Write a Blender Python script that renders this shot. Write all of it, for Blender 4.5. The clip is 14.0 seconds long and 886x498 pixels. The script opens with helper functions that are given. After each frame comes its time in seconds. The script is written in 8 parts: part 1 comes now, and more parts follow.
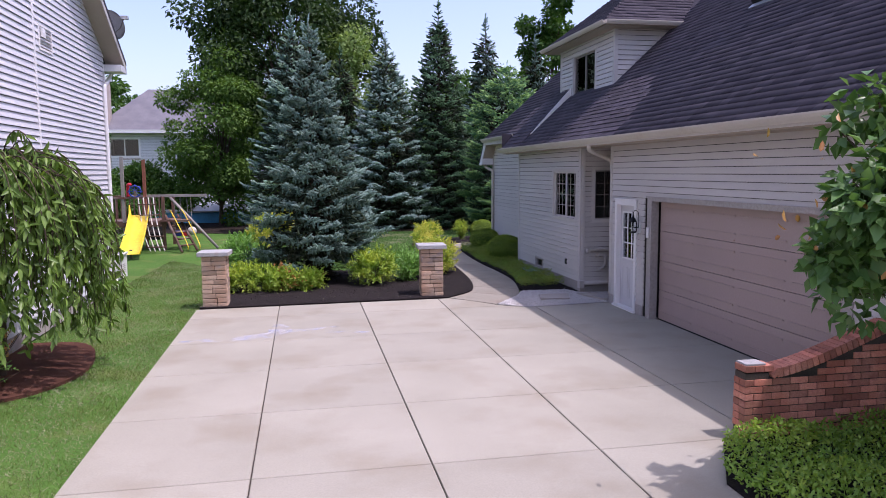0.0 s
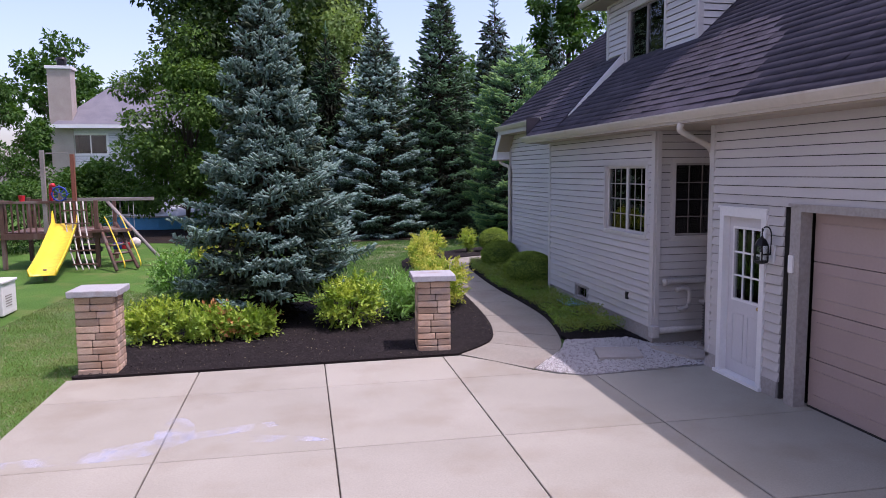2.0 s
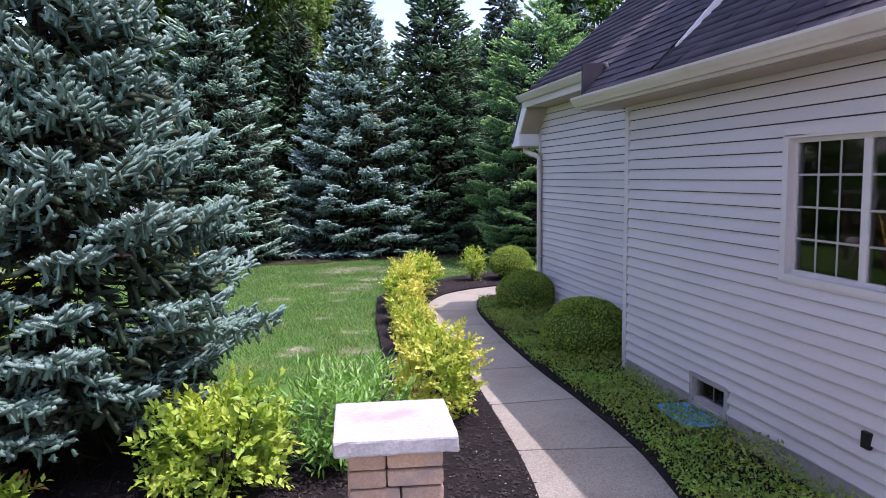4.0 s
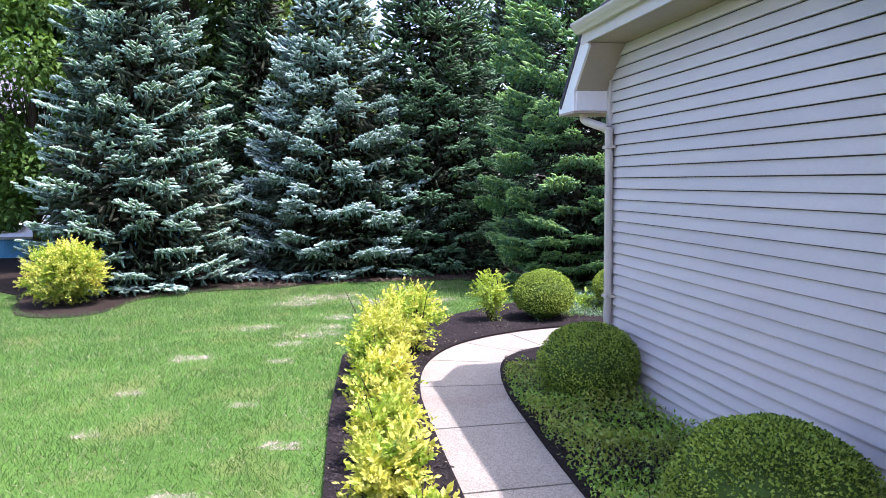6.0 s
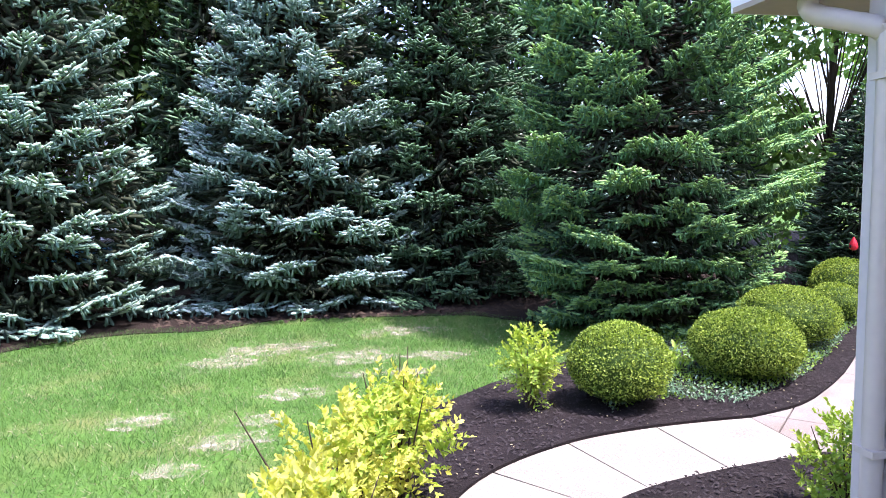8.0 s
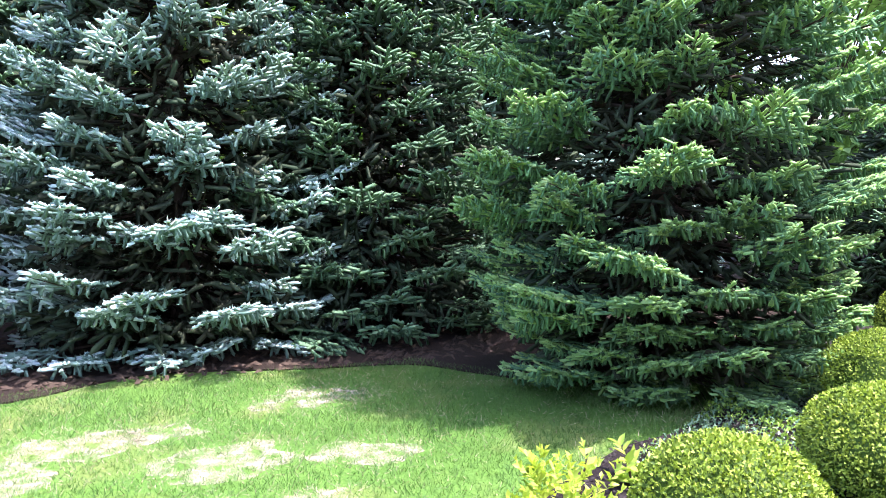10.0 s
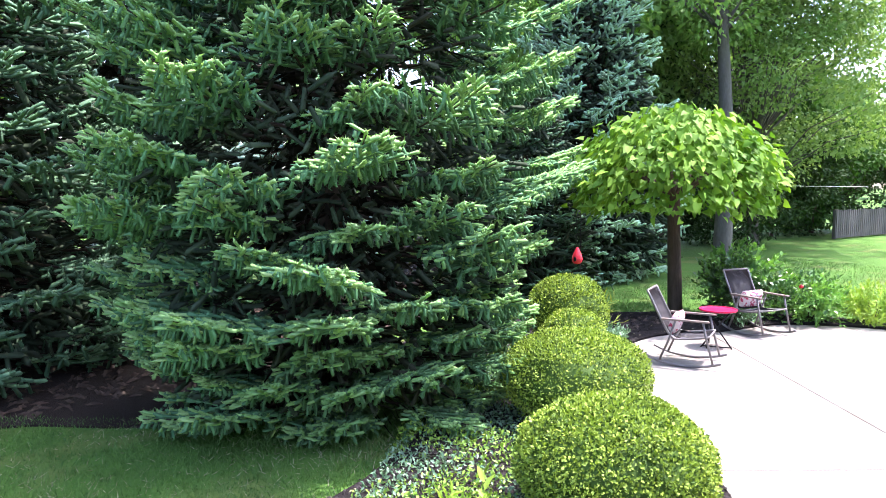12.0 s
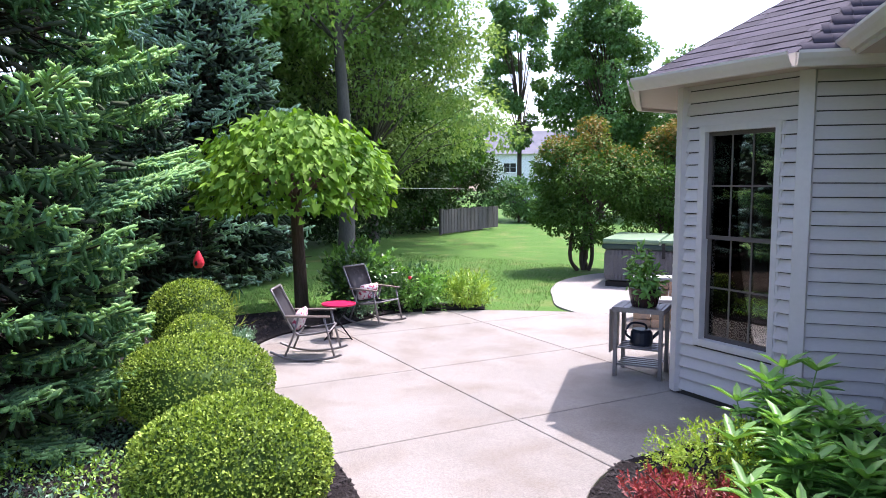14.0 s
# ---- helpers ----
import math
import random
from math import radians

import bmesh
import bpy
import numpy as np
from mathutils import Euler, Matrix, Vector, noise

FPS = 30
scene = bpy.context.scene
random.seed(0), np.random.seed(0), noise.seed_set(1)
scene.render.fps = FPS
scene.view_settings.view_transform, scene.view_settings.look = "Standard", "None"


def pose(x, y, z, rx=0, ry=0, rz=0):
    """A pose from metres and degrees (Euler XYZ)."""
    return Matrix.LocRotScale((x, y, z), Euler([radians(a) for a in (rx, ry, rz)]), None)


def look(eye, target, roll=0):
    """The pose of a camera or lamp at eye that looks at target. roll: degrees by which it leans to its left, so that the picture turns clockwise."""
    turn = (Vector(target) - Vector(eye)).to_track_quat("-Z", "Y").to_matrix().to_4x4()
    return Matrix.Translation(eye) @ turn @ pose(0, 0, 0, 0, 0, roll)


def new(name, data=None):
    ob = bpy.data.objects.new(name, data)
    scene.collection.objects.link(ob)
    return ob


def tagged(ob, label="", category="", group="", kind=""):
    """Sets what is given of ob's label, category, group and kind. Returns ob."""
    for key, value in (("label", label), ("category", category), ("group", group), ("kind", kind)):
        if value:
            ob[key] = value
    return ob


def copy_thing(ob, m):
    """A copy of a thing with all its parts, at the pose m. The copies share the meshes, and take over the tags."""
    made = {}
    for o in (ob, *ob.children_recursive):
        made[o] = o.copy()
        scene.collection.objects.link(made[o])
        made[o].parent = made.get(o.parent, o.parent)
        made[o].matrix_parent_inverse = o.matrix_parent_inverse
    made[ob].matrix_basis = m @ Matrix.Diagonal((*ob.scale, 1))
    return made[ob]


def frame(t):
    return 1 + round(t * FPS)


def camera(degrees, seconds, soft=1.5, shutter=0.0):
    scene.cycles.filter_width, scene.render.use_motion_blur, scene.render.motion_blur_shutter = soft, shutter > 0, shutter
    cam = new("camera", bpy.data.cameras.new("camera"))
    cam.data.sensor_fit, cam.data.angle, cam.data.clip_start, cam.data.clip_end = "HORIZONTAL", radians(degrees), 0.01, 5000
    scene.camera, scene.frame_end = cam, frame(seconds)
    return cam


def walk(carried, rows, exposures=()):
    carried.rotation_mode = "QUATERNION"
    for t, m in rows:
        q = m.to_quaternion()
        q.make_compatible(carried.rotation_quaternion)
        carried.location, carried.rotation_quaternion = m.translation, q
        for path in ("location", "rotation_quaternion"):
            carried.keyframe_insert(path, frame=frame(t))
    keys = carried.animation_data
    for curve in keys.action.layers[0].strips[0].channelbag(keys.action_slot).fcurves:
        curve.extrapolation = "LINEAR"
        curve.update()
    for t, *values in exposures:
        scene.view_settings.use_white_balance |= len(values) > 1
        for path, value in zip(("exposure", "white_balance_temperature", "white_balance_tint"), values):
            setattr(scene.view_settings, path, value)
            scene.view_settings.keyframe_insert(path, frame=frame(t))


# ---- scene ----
cam = camera(63.1, 14.0, 0.9)
# seconds, eye x y z, yaw, pitch, roll
PATH = [
    (0, 0.22, -0.363, 2.788, -11, -6.15, 0.45),
    (0.5, 0.363, 0.757, 2.77, -11.04, -6.17, 0.44),
    (1, 0.548, 1.933, 2.741, -11.07, -6.15, 0.46),
    (1.5, 0.811, 3.268, 2.719, -11.04, -6.13, 0.54),
    (2, 1.13, 4.9, 2.685, -11.02, -6.1, 0.5),
    (2.5, 1.534, 6.698, 2.645, -10.98, -6.09, 0.51),
    (3, 1.923, 8.461, 2.607, -10.95, -6.03, 0.58),
    (5.5, 3.327, 15.829, 2.307, -11.05, -5.46, 0.71),
    (6, 3.553, 16.97, 2.288, -11.01, -5.45, 0.76),
    (6.5, 3.772, 18.092, 2.268, -10.99, -5.39, 0.76),
    (7, 3.993, 19.255, 2.249, -10.93, -5.39, 0.79),
    (7.5, 4.198, 20.46, 2.235, -10.88, -5.37, 0.83),
    (10, 5.022, 25.179, 2.072, -16.68, -5.17, 0.53),
    (10.5, 5.158, 25.715, 2.074, -22.14, -5.33, 0.46),
    (11, 5.283, 26.138, 2.057, -27.45, -5.33, 0.33),
    (11.5, 5.359, 26.37, 2.05, -36.22, -5.3, 0.11),
    (12, 5.386, 26.399, 2.051, -45.45, -5.37, 0.01),
    (12.5, 5.395, 26.354, 2.043, -54.12, -5.33, -0.06),
    (13, 5.398, 26.298, 2.034, -60.78, -5.22, -0.06),
    (13.5, 5.396, 26.246, 2.037, -67.34, -5.16, -0.12),
    (14, 5.408, 26.223, 2.042, -73.82, -5.13, -0.13),
]
EXPOSURES = [(0.0, 0.83, 6200, 34), (1.5, 0.8, 6200, 36), (3.0, 1.0, 6200, 37), (5.5, 1.95, 6050, 32), (7.5, 2.15, 6050, 32), (10.0, 2.75, 6200, 30), (11.0, 3.05, 6200, 28), (11.8, 2.95, 6200, 26), (12.0, 2.75, 6150, 24), (12.4, 2.3, 6150, 24), (13.0, 2.12, 6150, 25), (14.0, 1.95, 6150, 26)]
walk(cam, [(t, pose(x, y, z, 90 + pitch, roll, yaw)) for t, x, y, z, yaw, pitch, roll in PATH], EXPOSURES)

# ---- daylight ----
world = bpy.data.worlds.new("sky")
scene.world = world
world.use_nodes = True
sky = world.node_tree.nodes.new("ShaderNodeTexSky")
sky.sky_type, sky.sun_disc = "NISHITA", False
sky.sun_elevation, sky.sun_rotation = radians(67), radians(117)
sky.air_density, sky.dust_density, sky.ozone_density = 1.0, 2.5, 1.0
world.node_tree.links.new(sky.outputs[0], world.node_tree.nodes["Background"].inputs[0])
world.node_tree.nodes["Background"].inputs[1].default_value = 0.15
sun = new("sun", bpy.data.lights.new("sun", "SUN"))
sun.data.energy, sun.data.angle, sun.data.color = 2.1, radians(0.6), (1.0, 0.965, 0.91)
sun.matrix_world = look((0.365 * 30, -0.19 * 30, 30), (0, 0, 0))

# ---- materials ----
def nodes_of(name):
    m = bpy.data.materials.new(name)
    m.use_nodes = True
    return m, m.node_tree.nodes, m.node_tree.links, m.node_tree.nodes["Principled BSDF"]


def noise_node(nodes, links, where, scale, detail=4.0):
    n = nodes.new("ShaderNodeTexNoise")
    n.inputs["Scale"].default_value, n.inputs["Detail"].default_value = scale, detail
    links.new(where, n.inputs["Vector"])
    return n


def mixed(nodes, links, a, b, fac, mode="MIX"):
    n = nodes.new("ShaderNodeMix")
    n.data_type, n.blend_type = "RGBA", mode
    for value, slot in ((fac, n.inputs[0]), (a, n.inputs[6]), (b, n.inputs[7])):
        if isinstance(value, (int, float)):
            slot.default_value = value
        elif isinstance(value, tuple):
            slot.default_value = (*value, 1)
        else:
            links.new(value, slot)
    return n.outputs[2]


def ramp(nodes, links, value, low, high):
    n = nodes.new("ShaderNodeMapRange")
    n.inputs["From Min"].default_value, n.inputs["From Max"].default_value = low, high
    links.new(value, n.inputs["Value"])
    return n.outputs[0]


def surface(name, col, col2, scale=1.5, fine=40.0, rough=0.7, bump=0.2, depth=0.004, spec=0.4, metal=0.0, stain=None, stain_scale=0.5,
            stain_at=(0.55, 0.7), pieces=0.0, stretch=(1, 1, 1), speckle=None, grain_mix=0.55):
    """A plain surface with broad and fine variation, relief, optional stains and piece-to-piece variation."""
    m, nodes, links, bsdf = nodes_of(name)
    geo = nodes.new("ShaderNodeNewGeometry")
    where = geo.outputs["Position"]
    if stretch != (1, 1, 1):
        vm = nodes.new("ShaderNodeVectorMath")
        vm.operation = "MULTIPLY"
        vm.inputs[1].default_value = stretch
        links.new(where, vm.inputs[0])
        where = vm.outputs[0]
    broad = noise_node(nodes, links, where, scale)
    grain = noise_node(nodes, links, where, fine, 5.0)
    out = mixed(nodes, links, col, col2, ramp(nodes, links, broad.outputs[0], 0.3, 0.7))
    dark = tuple(c * 0.62 for c in col)
    f = nodes.new("ShaderNodeMath")
    f.operation = "MULTIPLY"
    f.inputs[1].default_value = grain_mix
    links.new(ramp(nodes, links, grain.outputs[0], 0.35, 0.75), f.inputs[0])
    out = mixed(nodes, links, out, dark, f.outputs[0])
    if stain:
        st = noise_node(nodes, links, where, stain_scale, 6.0)
        out = mixed(nodes, links, out, stain, ramp(nodes, links, st.outputs[0], *stain_at))
    if speckle:
        vor = nodes.new("ShaderNodeTexVoronoi")
        vor.inputs["Scale"].default_value = speckle[0]
        links.new(where, vor.inputs["Vector"])
        grey = nodes.new("ShaderNodeRGBToBW")
        links.new(vor.outputs["Color"], grey.inputs[0])
        span = nodes.new("ShaderNodeMapRange")
        span.inputs["From Min"].default_value, span.inputs["From Max"].default_value = 0.25, 0.75
        span.inputs["To Min"].default_value, span.inputs["To Max"].default_value = 1 - speckle[1], 1 + speckle[1]
        links.new(grey.outputs[0], span.inputs["Value"])
        stone = nodes.new("ShaderNodeHueSaturation")
        links.new(span.outputs[0], stone.inputs["Value"])
        links.new(out, stone.inputs["Color"])
        out = stone.outputs[0]
    if pieces:
        info = nodes.new("ShaderNodeObjectInfo")
        hsv = nodes.new("ShaderNodeHueSaturation")
        r = nodes.new("ShaderNodeMapRange")
        r.inputs["To Min"].default_value, r.inputs["To Max"].default_value = 1 - pieces, 1 + pieces
        isl = nodes.new("ShaderNodeNewGeometry")
        both = nodes.new("ShaderNodeMath")
        both.operation = "ADD"
        wrap = nodes.new("ShaderNodeMath")
        wrap.operation = "FRACT"
        links.new(info.outputs["Random"], both.inputs[0])
        links.new(isl.outputs["Random Per Island"], both.inputs[1])
        links.new(both.outputs[0], wrap.inputs[0])
        links.new(wrap.outputs[0], r.inputs["Value"])
        links.new(r.outputs[0], hsv.inputs["Value"])
        links.new(out, hsv.inputs["Color"])
        out = hsv.outputs[0]
    links.new(out, bsdf.inputs["Base Color"])
    bsdf.inputs["Roughness"].default_value, bsdf.inputs["Metallic"].default_value = rough, metal
    bsdf.inputs["Specular IOR Level"].default_value = spec
    if bump:
        b = nodes.new("ShaderNodeBump")
        b.inputs["Strength"].default_value, b.inputs["Distance"].default_value = bump, depth
        links.new(grain.outputs[0], b.inputs["Height"])
        links.new(b.outputs[0], bsdf.inputs["Normal"])
    return m


def foliage(name, col, col2, col3=None, rough=0.5, spec=0.35, through_light=0.3, broad=0.6):
    """Leaves or needles: colour varies leaf by leaf and in broad patches; some light passes through."""
    m, nodes, links, bsdf = nodes_of(name)
    geo = nodes.new("ShaderNodeNewGeometry")
    out = mixed(nodes, links, col, col2, geo.outputs["Random Per Island"])
    n = noise_node(nodes, links, geo.outputs["Position"], broad, 3.0)
    out = mixed(nodes, links, out, col3 or tuple(c * 0.7 for c in col), ramp(nodes, links, n.outputs[0], 0.45, 0.75))
    links.new(out, bsdf.inputs["Base Color"])
    bsdf.inputs["Roughness"].default_value, bsdf.inputs["Specular IOR Level"].default_value = rough, spec
    if through_light:
        tr = nodes.new("ShaderNodeBsdfTranslucent")
        glow = mixed(nodes, links, out, (1.25, 1.3, 0.55), 1.0, "MULTIPLY")
        links.new(glow, tr.inputs["Color"])
        mix = nodes.new("ShaderNodeMixShader")
        mix.inputs[0].default_value = through_light
        links.new(bsdf.outputs[0], mix.inputs[1])
        links.new(tr.outputs[0], mix.inputs[2])
        links.new(mix.outputs[0], nodes["Material Output"].inputs["Surface"])
    return m


def window_glass(name, tint=(0.9, 0.92, 0.93)):
    m, nodes, links, bsdf = nodes_of(name)
    clear = nodes.new("ShaderNodeBsdfTransparent")
    clear.inputs[0].default_value = (*tint, 1)
    gloss = nodes.new("ShaderNodeBsdfGlossy")
    gloss.inputs["Roughness"].default_value = 0.01
    fres = nodes.new("ShaderNodeFresnel")
    fres.inputs["IOR"].default_value = 1.6
    mix = nodes.new("ShaderNodeMixShader")
    links.new(fres.outputs[0], mix.inputs[0])
    links.new(clear.outputs[0], mix.inputs[1])
    links.new(gloss.outputs[0], mix.inputs[2])
    links.new(mix.outputs[0], nodes["Material Output"].inputs["Surface"])
    return m


M_SIDING = surface("vinyl_siding", (0.505, 0.475, 0.455), (0.555, 0.525, 0.50), 0.7, 25, 0.45, 0.05, 0.001, stretch=(1, 1, 3), stain=(0.50, 0.465, 0.44), stain_scale=0.8, stain_at=(0.62, 0.9), pieces=0.03, grain_mix=0.14)
M_SIDING_N = surface("pale_siding", (0.60, 0.60, 0.62), (0.64, 0.64, 0.66), 0.7, 25, 0.45, 0.05, 0.001, pieces=0.025, grain_mix=0.14)
# Near black, so that gaps between siding boards read as painted shadow lines.
M_SHADE_SHEATH = surface("shade_dark_sheathing", (0.05, 0.045, 0.04), (0.066, 0.06, 0.053), 2, 30, 0.8)
M_TRIM = surface("vinyl_trim", (0.54, 0.51, 0.48), (0.58, 0.55, 0.52), 1.0, 25, 0.4, 0.03, 0.001, grain_mix=0.14)
M_GUTTER = surface("beige_gutter", (0.50, 0.455, 0.39), (0.55, 0.505, 0.44), 1.0, 20, 0.4, 0.05, 0.001, stain=(0.42, 0.35, 0.27), stain_scale=2.2, stain_at=(0.6, 0.85), grain_mix=0.14)
M_SOFFIT = surface("soffit", (0.34, 0.285, 0.225), (0.38, 0.325, 0.26), 1.2, 20, 0.6, 0.05, 0.001, stain=(0.40, 0.30, 0.2), stain_scale=1.2, stain_at=(0.58, 0.85), grain_mix=0.14)
M_WHITE = surface("white_paint", (0.76, 0.75, 0.74), (0.8, 0.79, 0.78), 1.5, 25, 0.45, 0.03, 0.001, grain_mix=0.14)
M_DOOR = surface("door_paint", (0.56, 0.55, 0.56), (0.60, 0.59, 0.60), 1.5, 25, 0.4, 0.03, 0.001, grain_mix=0.14)
M_TAUPE = surface("taupe_frame", (0.20, 0.17, 0.155), (0.23, 0.20, 0.18), 1.5, 25, 0.45, 0.03, 0.001)
M_BAYFRAME = surface("brown_frame", (0.085, 0.072, 0.066), (0.105, 0.09, 0.083), 1.5, 25, 0.5, 0.03, 0.001, grain_mix=0.14)
M_CASING = surface("grey_casing", (0.36, 0.33, 0.31), (0.40, 0.37, 0.35), 1.5, 25, 0.5, 0.03, 0.001)
M_GARAGE = surface("garage_panel", (0.37, 0.285, 0.265), (0.40, 0.31, 0.285), 0.8, 30, 0.45, 0.06, 0.001, stain=(0.31, 0.24, 0.22), stain_scale=0.7, stain_at=(0.5, 0.9), grain_mix=0.14)
# Near black that stands in for the darkness of unlit rooms.
M_DARK = surface("unlit_room_black", (0.02, 0.018, 0.017), (0.03, 0.027, 0.025), 1.0, 20, 0.9)
M_CURTAIN = surface("curtain", (0.42, 0.38, 0.34), (0.5, 0.46, 0.42), 3.0, 20, 0.9, stretch=(8, 8, 0.3))
M_GLASS = window_glass("window_glass")
M_SHINGLE = surface("asphalt_shingle", (0.050, 0.045, 0.059), (0.066, 0.059, 0.074), 1.3, 180, 0.9, 0.6, 0.003, 0.25, pieces=0.28, stain=(0.045, 0.041, 0.05), stain_scale=0.9)
M_SHINGLE_FAR = surface("grey_shingle", (0.15, 0.148, 0.165), (0.20, 0.196, 0.212), 1.3, 40, 0.9, 0.4, 0.003, 0.25)
M_FLASH = surface("roof_flashing", (0.5, 0.5, 0.5), (0.56, 0.56, 0.56), 2, 30, 0.35, metal=0.6)
M_CONC = surface("concrete", (0.305, 0.291, 0.236), (0.358, 0.342, 0.284), 0.8, 55, 0.85, 0.15, 0.002, stain=(0.250, 0.222, 0.168), stain_scale=0.9, stain_at=(0.5, 0.78), grain_mix=0.3, pieces=0.05, speckle=(130, 0.035))
M_JOINT = surface("joint_filler", (0.05, 0.042, 0.035), (0.08, 0.065, 0.05), 3, 40, 0.95)
M_PATHC = surface("exposed_aggregate", (0.265, 0.246, 0.198), (0.32, 0.298, 0.244), 1.4, 130, 0.8, 0.7, 0.004, stain=(0.225, 0.185, 0.15), stain_scale=1.3, stain_at=(0.5, 0.78), pieces=0.06, speckle=(95, 0.22))
M_PATIO = surface("patio_aggregate", (0.225, 0.205, 0.178), (0.285, 0.262, 0.232), 1.1, 110, 0.8, 0.9, 0.005, stain=(0.185, 0.155, 0.125), stain_scale=1.6, stain_at=(0.48, 0.72), pieces=0.05, speckle=(150, 0.17))
M_FOUND = surface("foundation", (0.36, 0.33, 0.30), (0.42, 0.385, 0.35), 1.5, 45, 0.9, 0.3, 0.004, stain=(0.27, 0.235, 0.2), stain_scale=1.5)
M_MULCH = surface("dark_mulch", (0.013, 0.0105, 0.0105), (0.024, 0.019, 0.0185), 2.5, 60, 0.95, 1.0, 0.02, 0.15)
M_CHIP = surface("mulch_chip", (0.021, 0.0178, 0.018), (0.05, 0.043, 0.043), 25, 120, 0.9, 0.3, 0.003, 0.2)
M_REDMULCH = surface("red_mulch", (0.09, 0.038, 0.026), (0.13, 0.06, 0.04), 2.5, 60, 0.95, 1.0, 0.02, 0.15)
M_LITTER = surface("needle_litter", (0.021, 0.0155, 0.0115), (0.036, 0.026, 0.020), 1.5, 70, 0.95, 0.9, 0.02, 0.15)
M_LAWN = surface("lawn_sheet", (0.060, 0.140, 0.023), (0.086, 0.185, 0.032), 0.6, 25, 0.9, 1.0, 0.03, 0.15, stain=(0.15, 0.168, 0.055), stain_scale=1.1, stain_at=(0.52, 0.78))
M_THATCH = surface("dry_thatch", (0.27, 0.25, 0.15), (0.34, 0.31, 0.2), 8, 90, 0.95, 0.8, 0.01, 0.15)
M_STONE_CAP = surface("capstone", (0.36, 0.365, 0.375), (0.43, 0.435, 0.44), 3, 50, 0.85, 0.6, 0.006, stain=(0.30, 0.27, 0.25), stain_scale=3)
M_BLOCK = surface("tumbled_block", (0.45, 0.29, 0.195), (0.54, 0.42, 0.325), 3.5, 70, 0.9, 0.7, 0.008, 0.25, pieces=0.32, stain=(0.33, 0.27, 0.24), stain_scale=4)
M_BRICK = surface("red_brick", (0.50, 0.17, 0.11), (0.60, 0.29, 0.21), 3.0, 70, 0.85, 0.6, 0.005, 0.3, pieces=0.4, stain=(0.33, 0.12, 0.09), stain_scale=6)
M_MORTAR = surface("mortar", (0.05, 0.04, 0.032), (0.08, 0.065, 0.052), 5, 60, 0.95, 0.5, 0.004)
M_GRAVEL = surface("white_marble_chip", (0.62, 0.60, 0.58), (0.74, 0.72, 0.70), 18, 90, 0.7, 0.3, 0.003, 0.3, stain=(0.40, 0.36, 0.33), stain_scale=22, stain_at=(0.6, 0.7))
M_GRAVELBED = surface("gravel_bed", (0.27, 0.25, 0.225), (0.38, 0.355, 0.33), 25, 60, 0.9, 1.0, 0.01)
M_PAVER = surface("stepping_stone", (0.42, 0.38, 0.33), (0.47, 0.43, 0.38), 3, 60, 0.9, 0.3, 0.004)
M_IRON = surface("black_iron", (0.02, 0.02, 0.022), (0.035, 0.033, 0.035), 6, 60, 0.4, 0.1, 0.001, metal=0.6)
M_STEEL = surface("grey_powder_coat", (0.20, 0.185, 0.18), (0.24, 0.22, 0.215), 6, 60, 0.4, 0.05, 0.001, metal=0.3)
M_SLING = surface("sling_mesh", (0.075, 0.07, 0.075), (0.10, 0.095, 0.10), 20, 300, 0.8, 0.3, 0.001)
M_ARMWOOD = surface("armrest_wood", (0.20, 0.155, 0.13), (0.25, 0.19, 0.16), 10, 60, 0.5, 0.1, 0.001)
M_PVC = surface("pvc_pipe", (0.50, 0.47, 0.44), (0.55, 0.52, 0.49), 4, 40, 0.4, 0.02, 0.001)
M_BARK = surface("bark", (0.07, 0.05, 0.036), (0.11, 0.082, 0.06), 4, 30, 0.95, 1.0, 0.02, 0.2, stretch=(1, 1, 0.25))
M_TWIG = surface("dead_twig", (0.05, 0.036, 0.026), (0.085, 0.062, 0.045), 6, 40, 0.95, 0.5, 0.004, 0.2)
M_SMOOTHBARK = surface("grey_bark", (0.10, 0.092, 0.078), (0.145, 0.132, 0.112), 3, 25, 0.9, 0.8, 0.015, 0.2, stain=(0.08, 0.085, 0.06), stain_scale=1.5, stretch=(1, 1, 0.3))
M_CEDAR = surface("weathered_cedar", (0.105, 0.052, 0.036), (0.15, 0.085, 0.062), 3, 30, 0.8, 0.5, 0.004, stretch=(1, 1, 0.3), stain=(0.22, 0.19, 0.165), stain_scale=2, stain_at=(0.5, 0.7))
M_GREYWOOD = surface("grey_wood", (0.25, 0.225, 0.20), (0.31, 0.285, 0.26), 3, 30, 0.85, 0.5, 0.004)
M_FENCE = surface("dark_weathered_board", (0.075, 0.066, 0.06), (0.105, 0.093, 0.086), 3, 30, 0.85, 0.5, 0.004, stretch=(1, 1, 0.3), pieces=0.2)
M_REDWOOD = surface("red_post", (0.22, 0.075, 0.045), (0.27, 0.10, 0.06), 3, 30, 0.7, 0.3, 0.003)
M_YELLOW = surface("yellow_plastic", (0.78, 0.56, 0.03), (0.84, 0.63, 0.05), 0.9, 10, 0.35, 0.02, 0.001)
M_BLUE = surface("blue_plastic", (0.02, 0.045, 0.26), (0.03, 0.06, 0.32), 3, 20, 0.35)
M_RED = surface("red_plastic", (0.62, 0.02, 0.035), (0.70, 0.035, 0.05), 3, 20, 0.35)
M_ROPE = surface("pale_rope", (0.55, 0.52, 0.46), (0.6, 0.57, 0.52), 10, 80, 0.9)
M_RUBBER = surface("tyre_rubber", (0.018, 0.018, 0.018), (0.028, 0.027, 0.026), 5, 60, 0.8)
M_POOL = surface("pool_blue", (0.05, 0.28, 0.52), (0.08, 0.36, 0.60), 1.5, 20, 0.4)
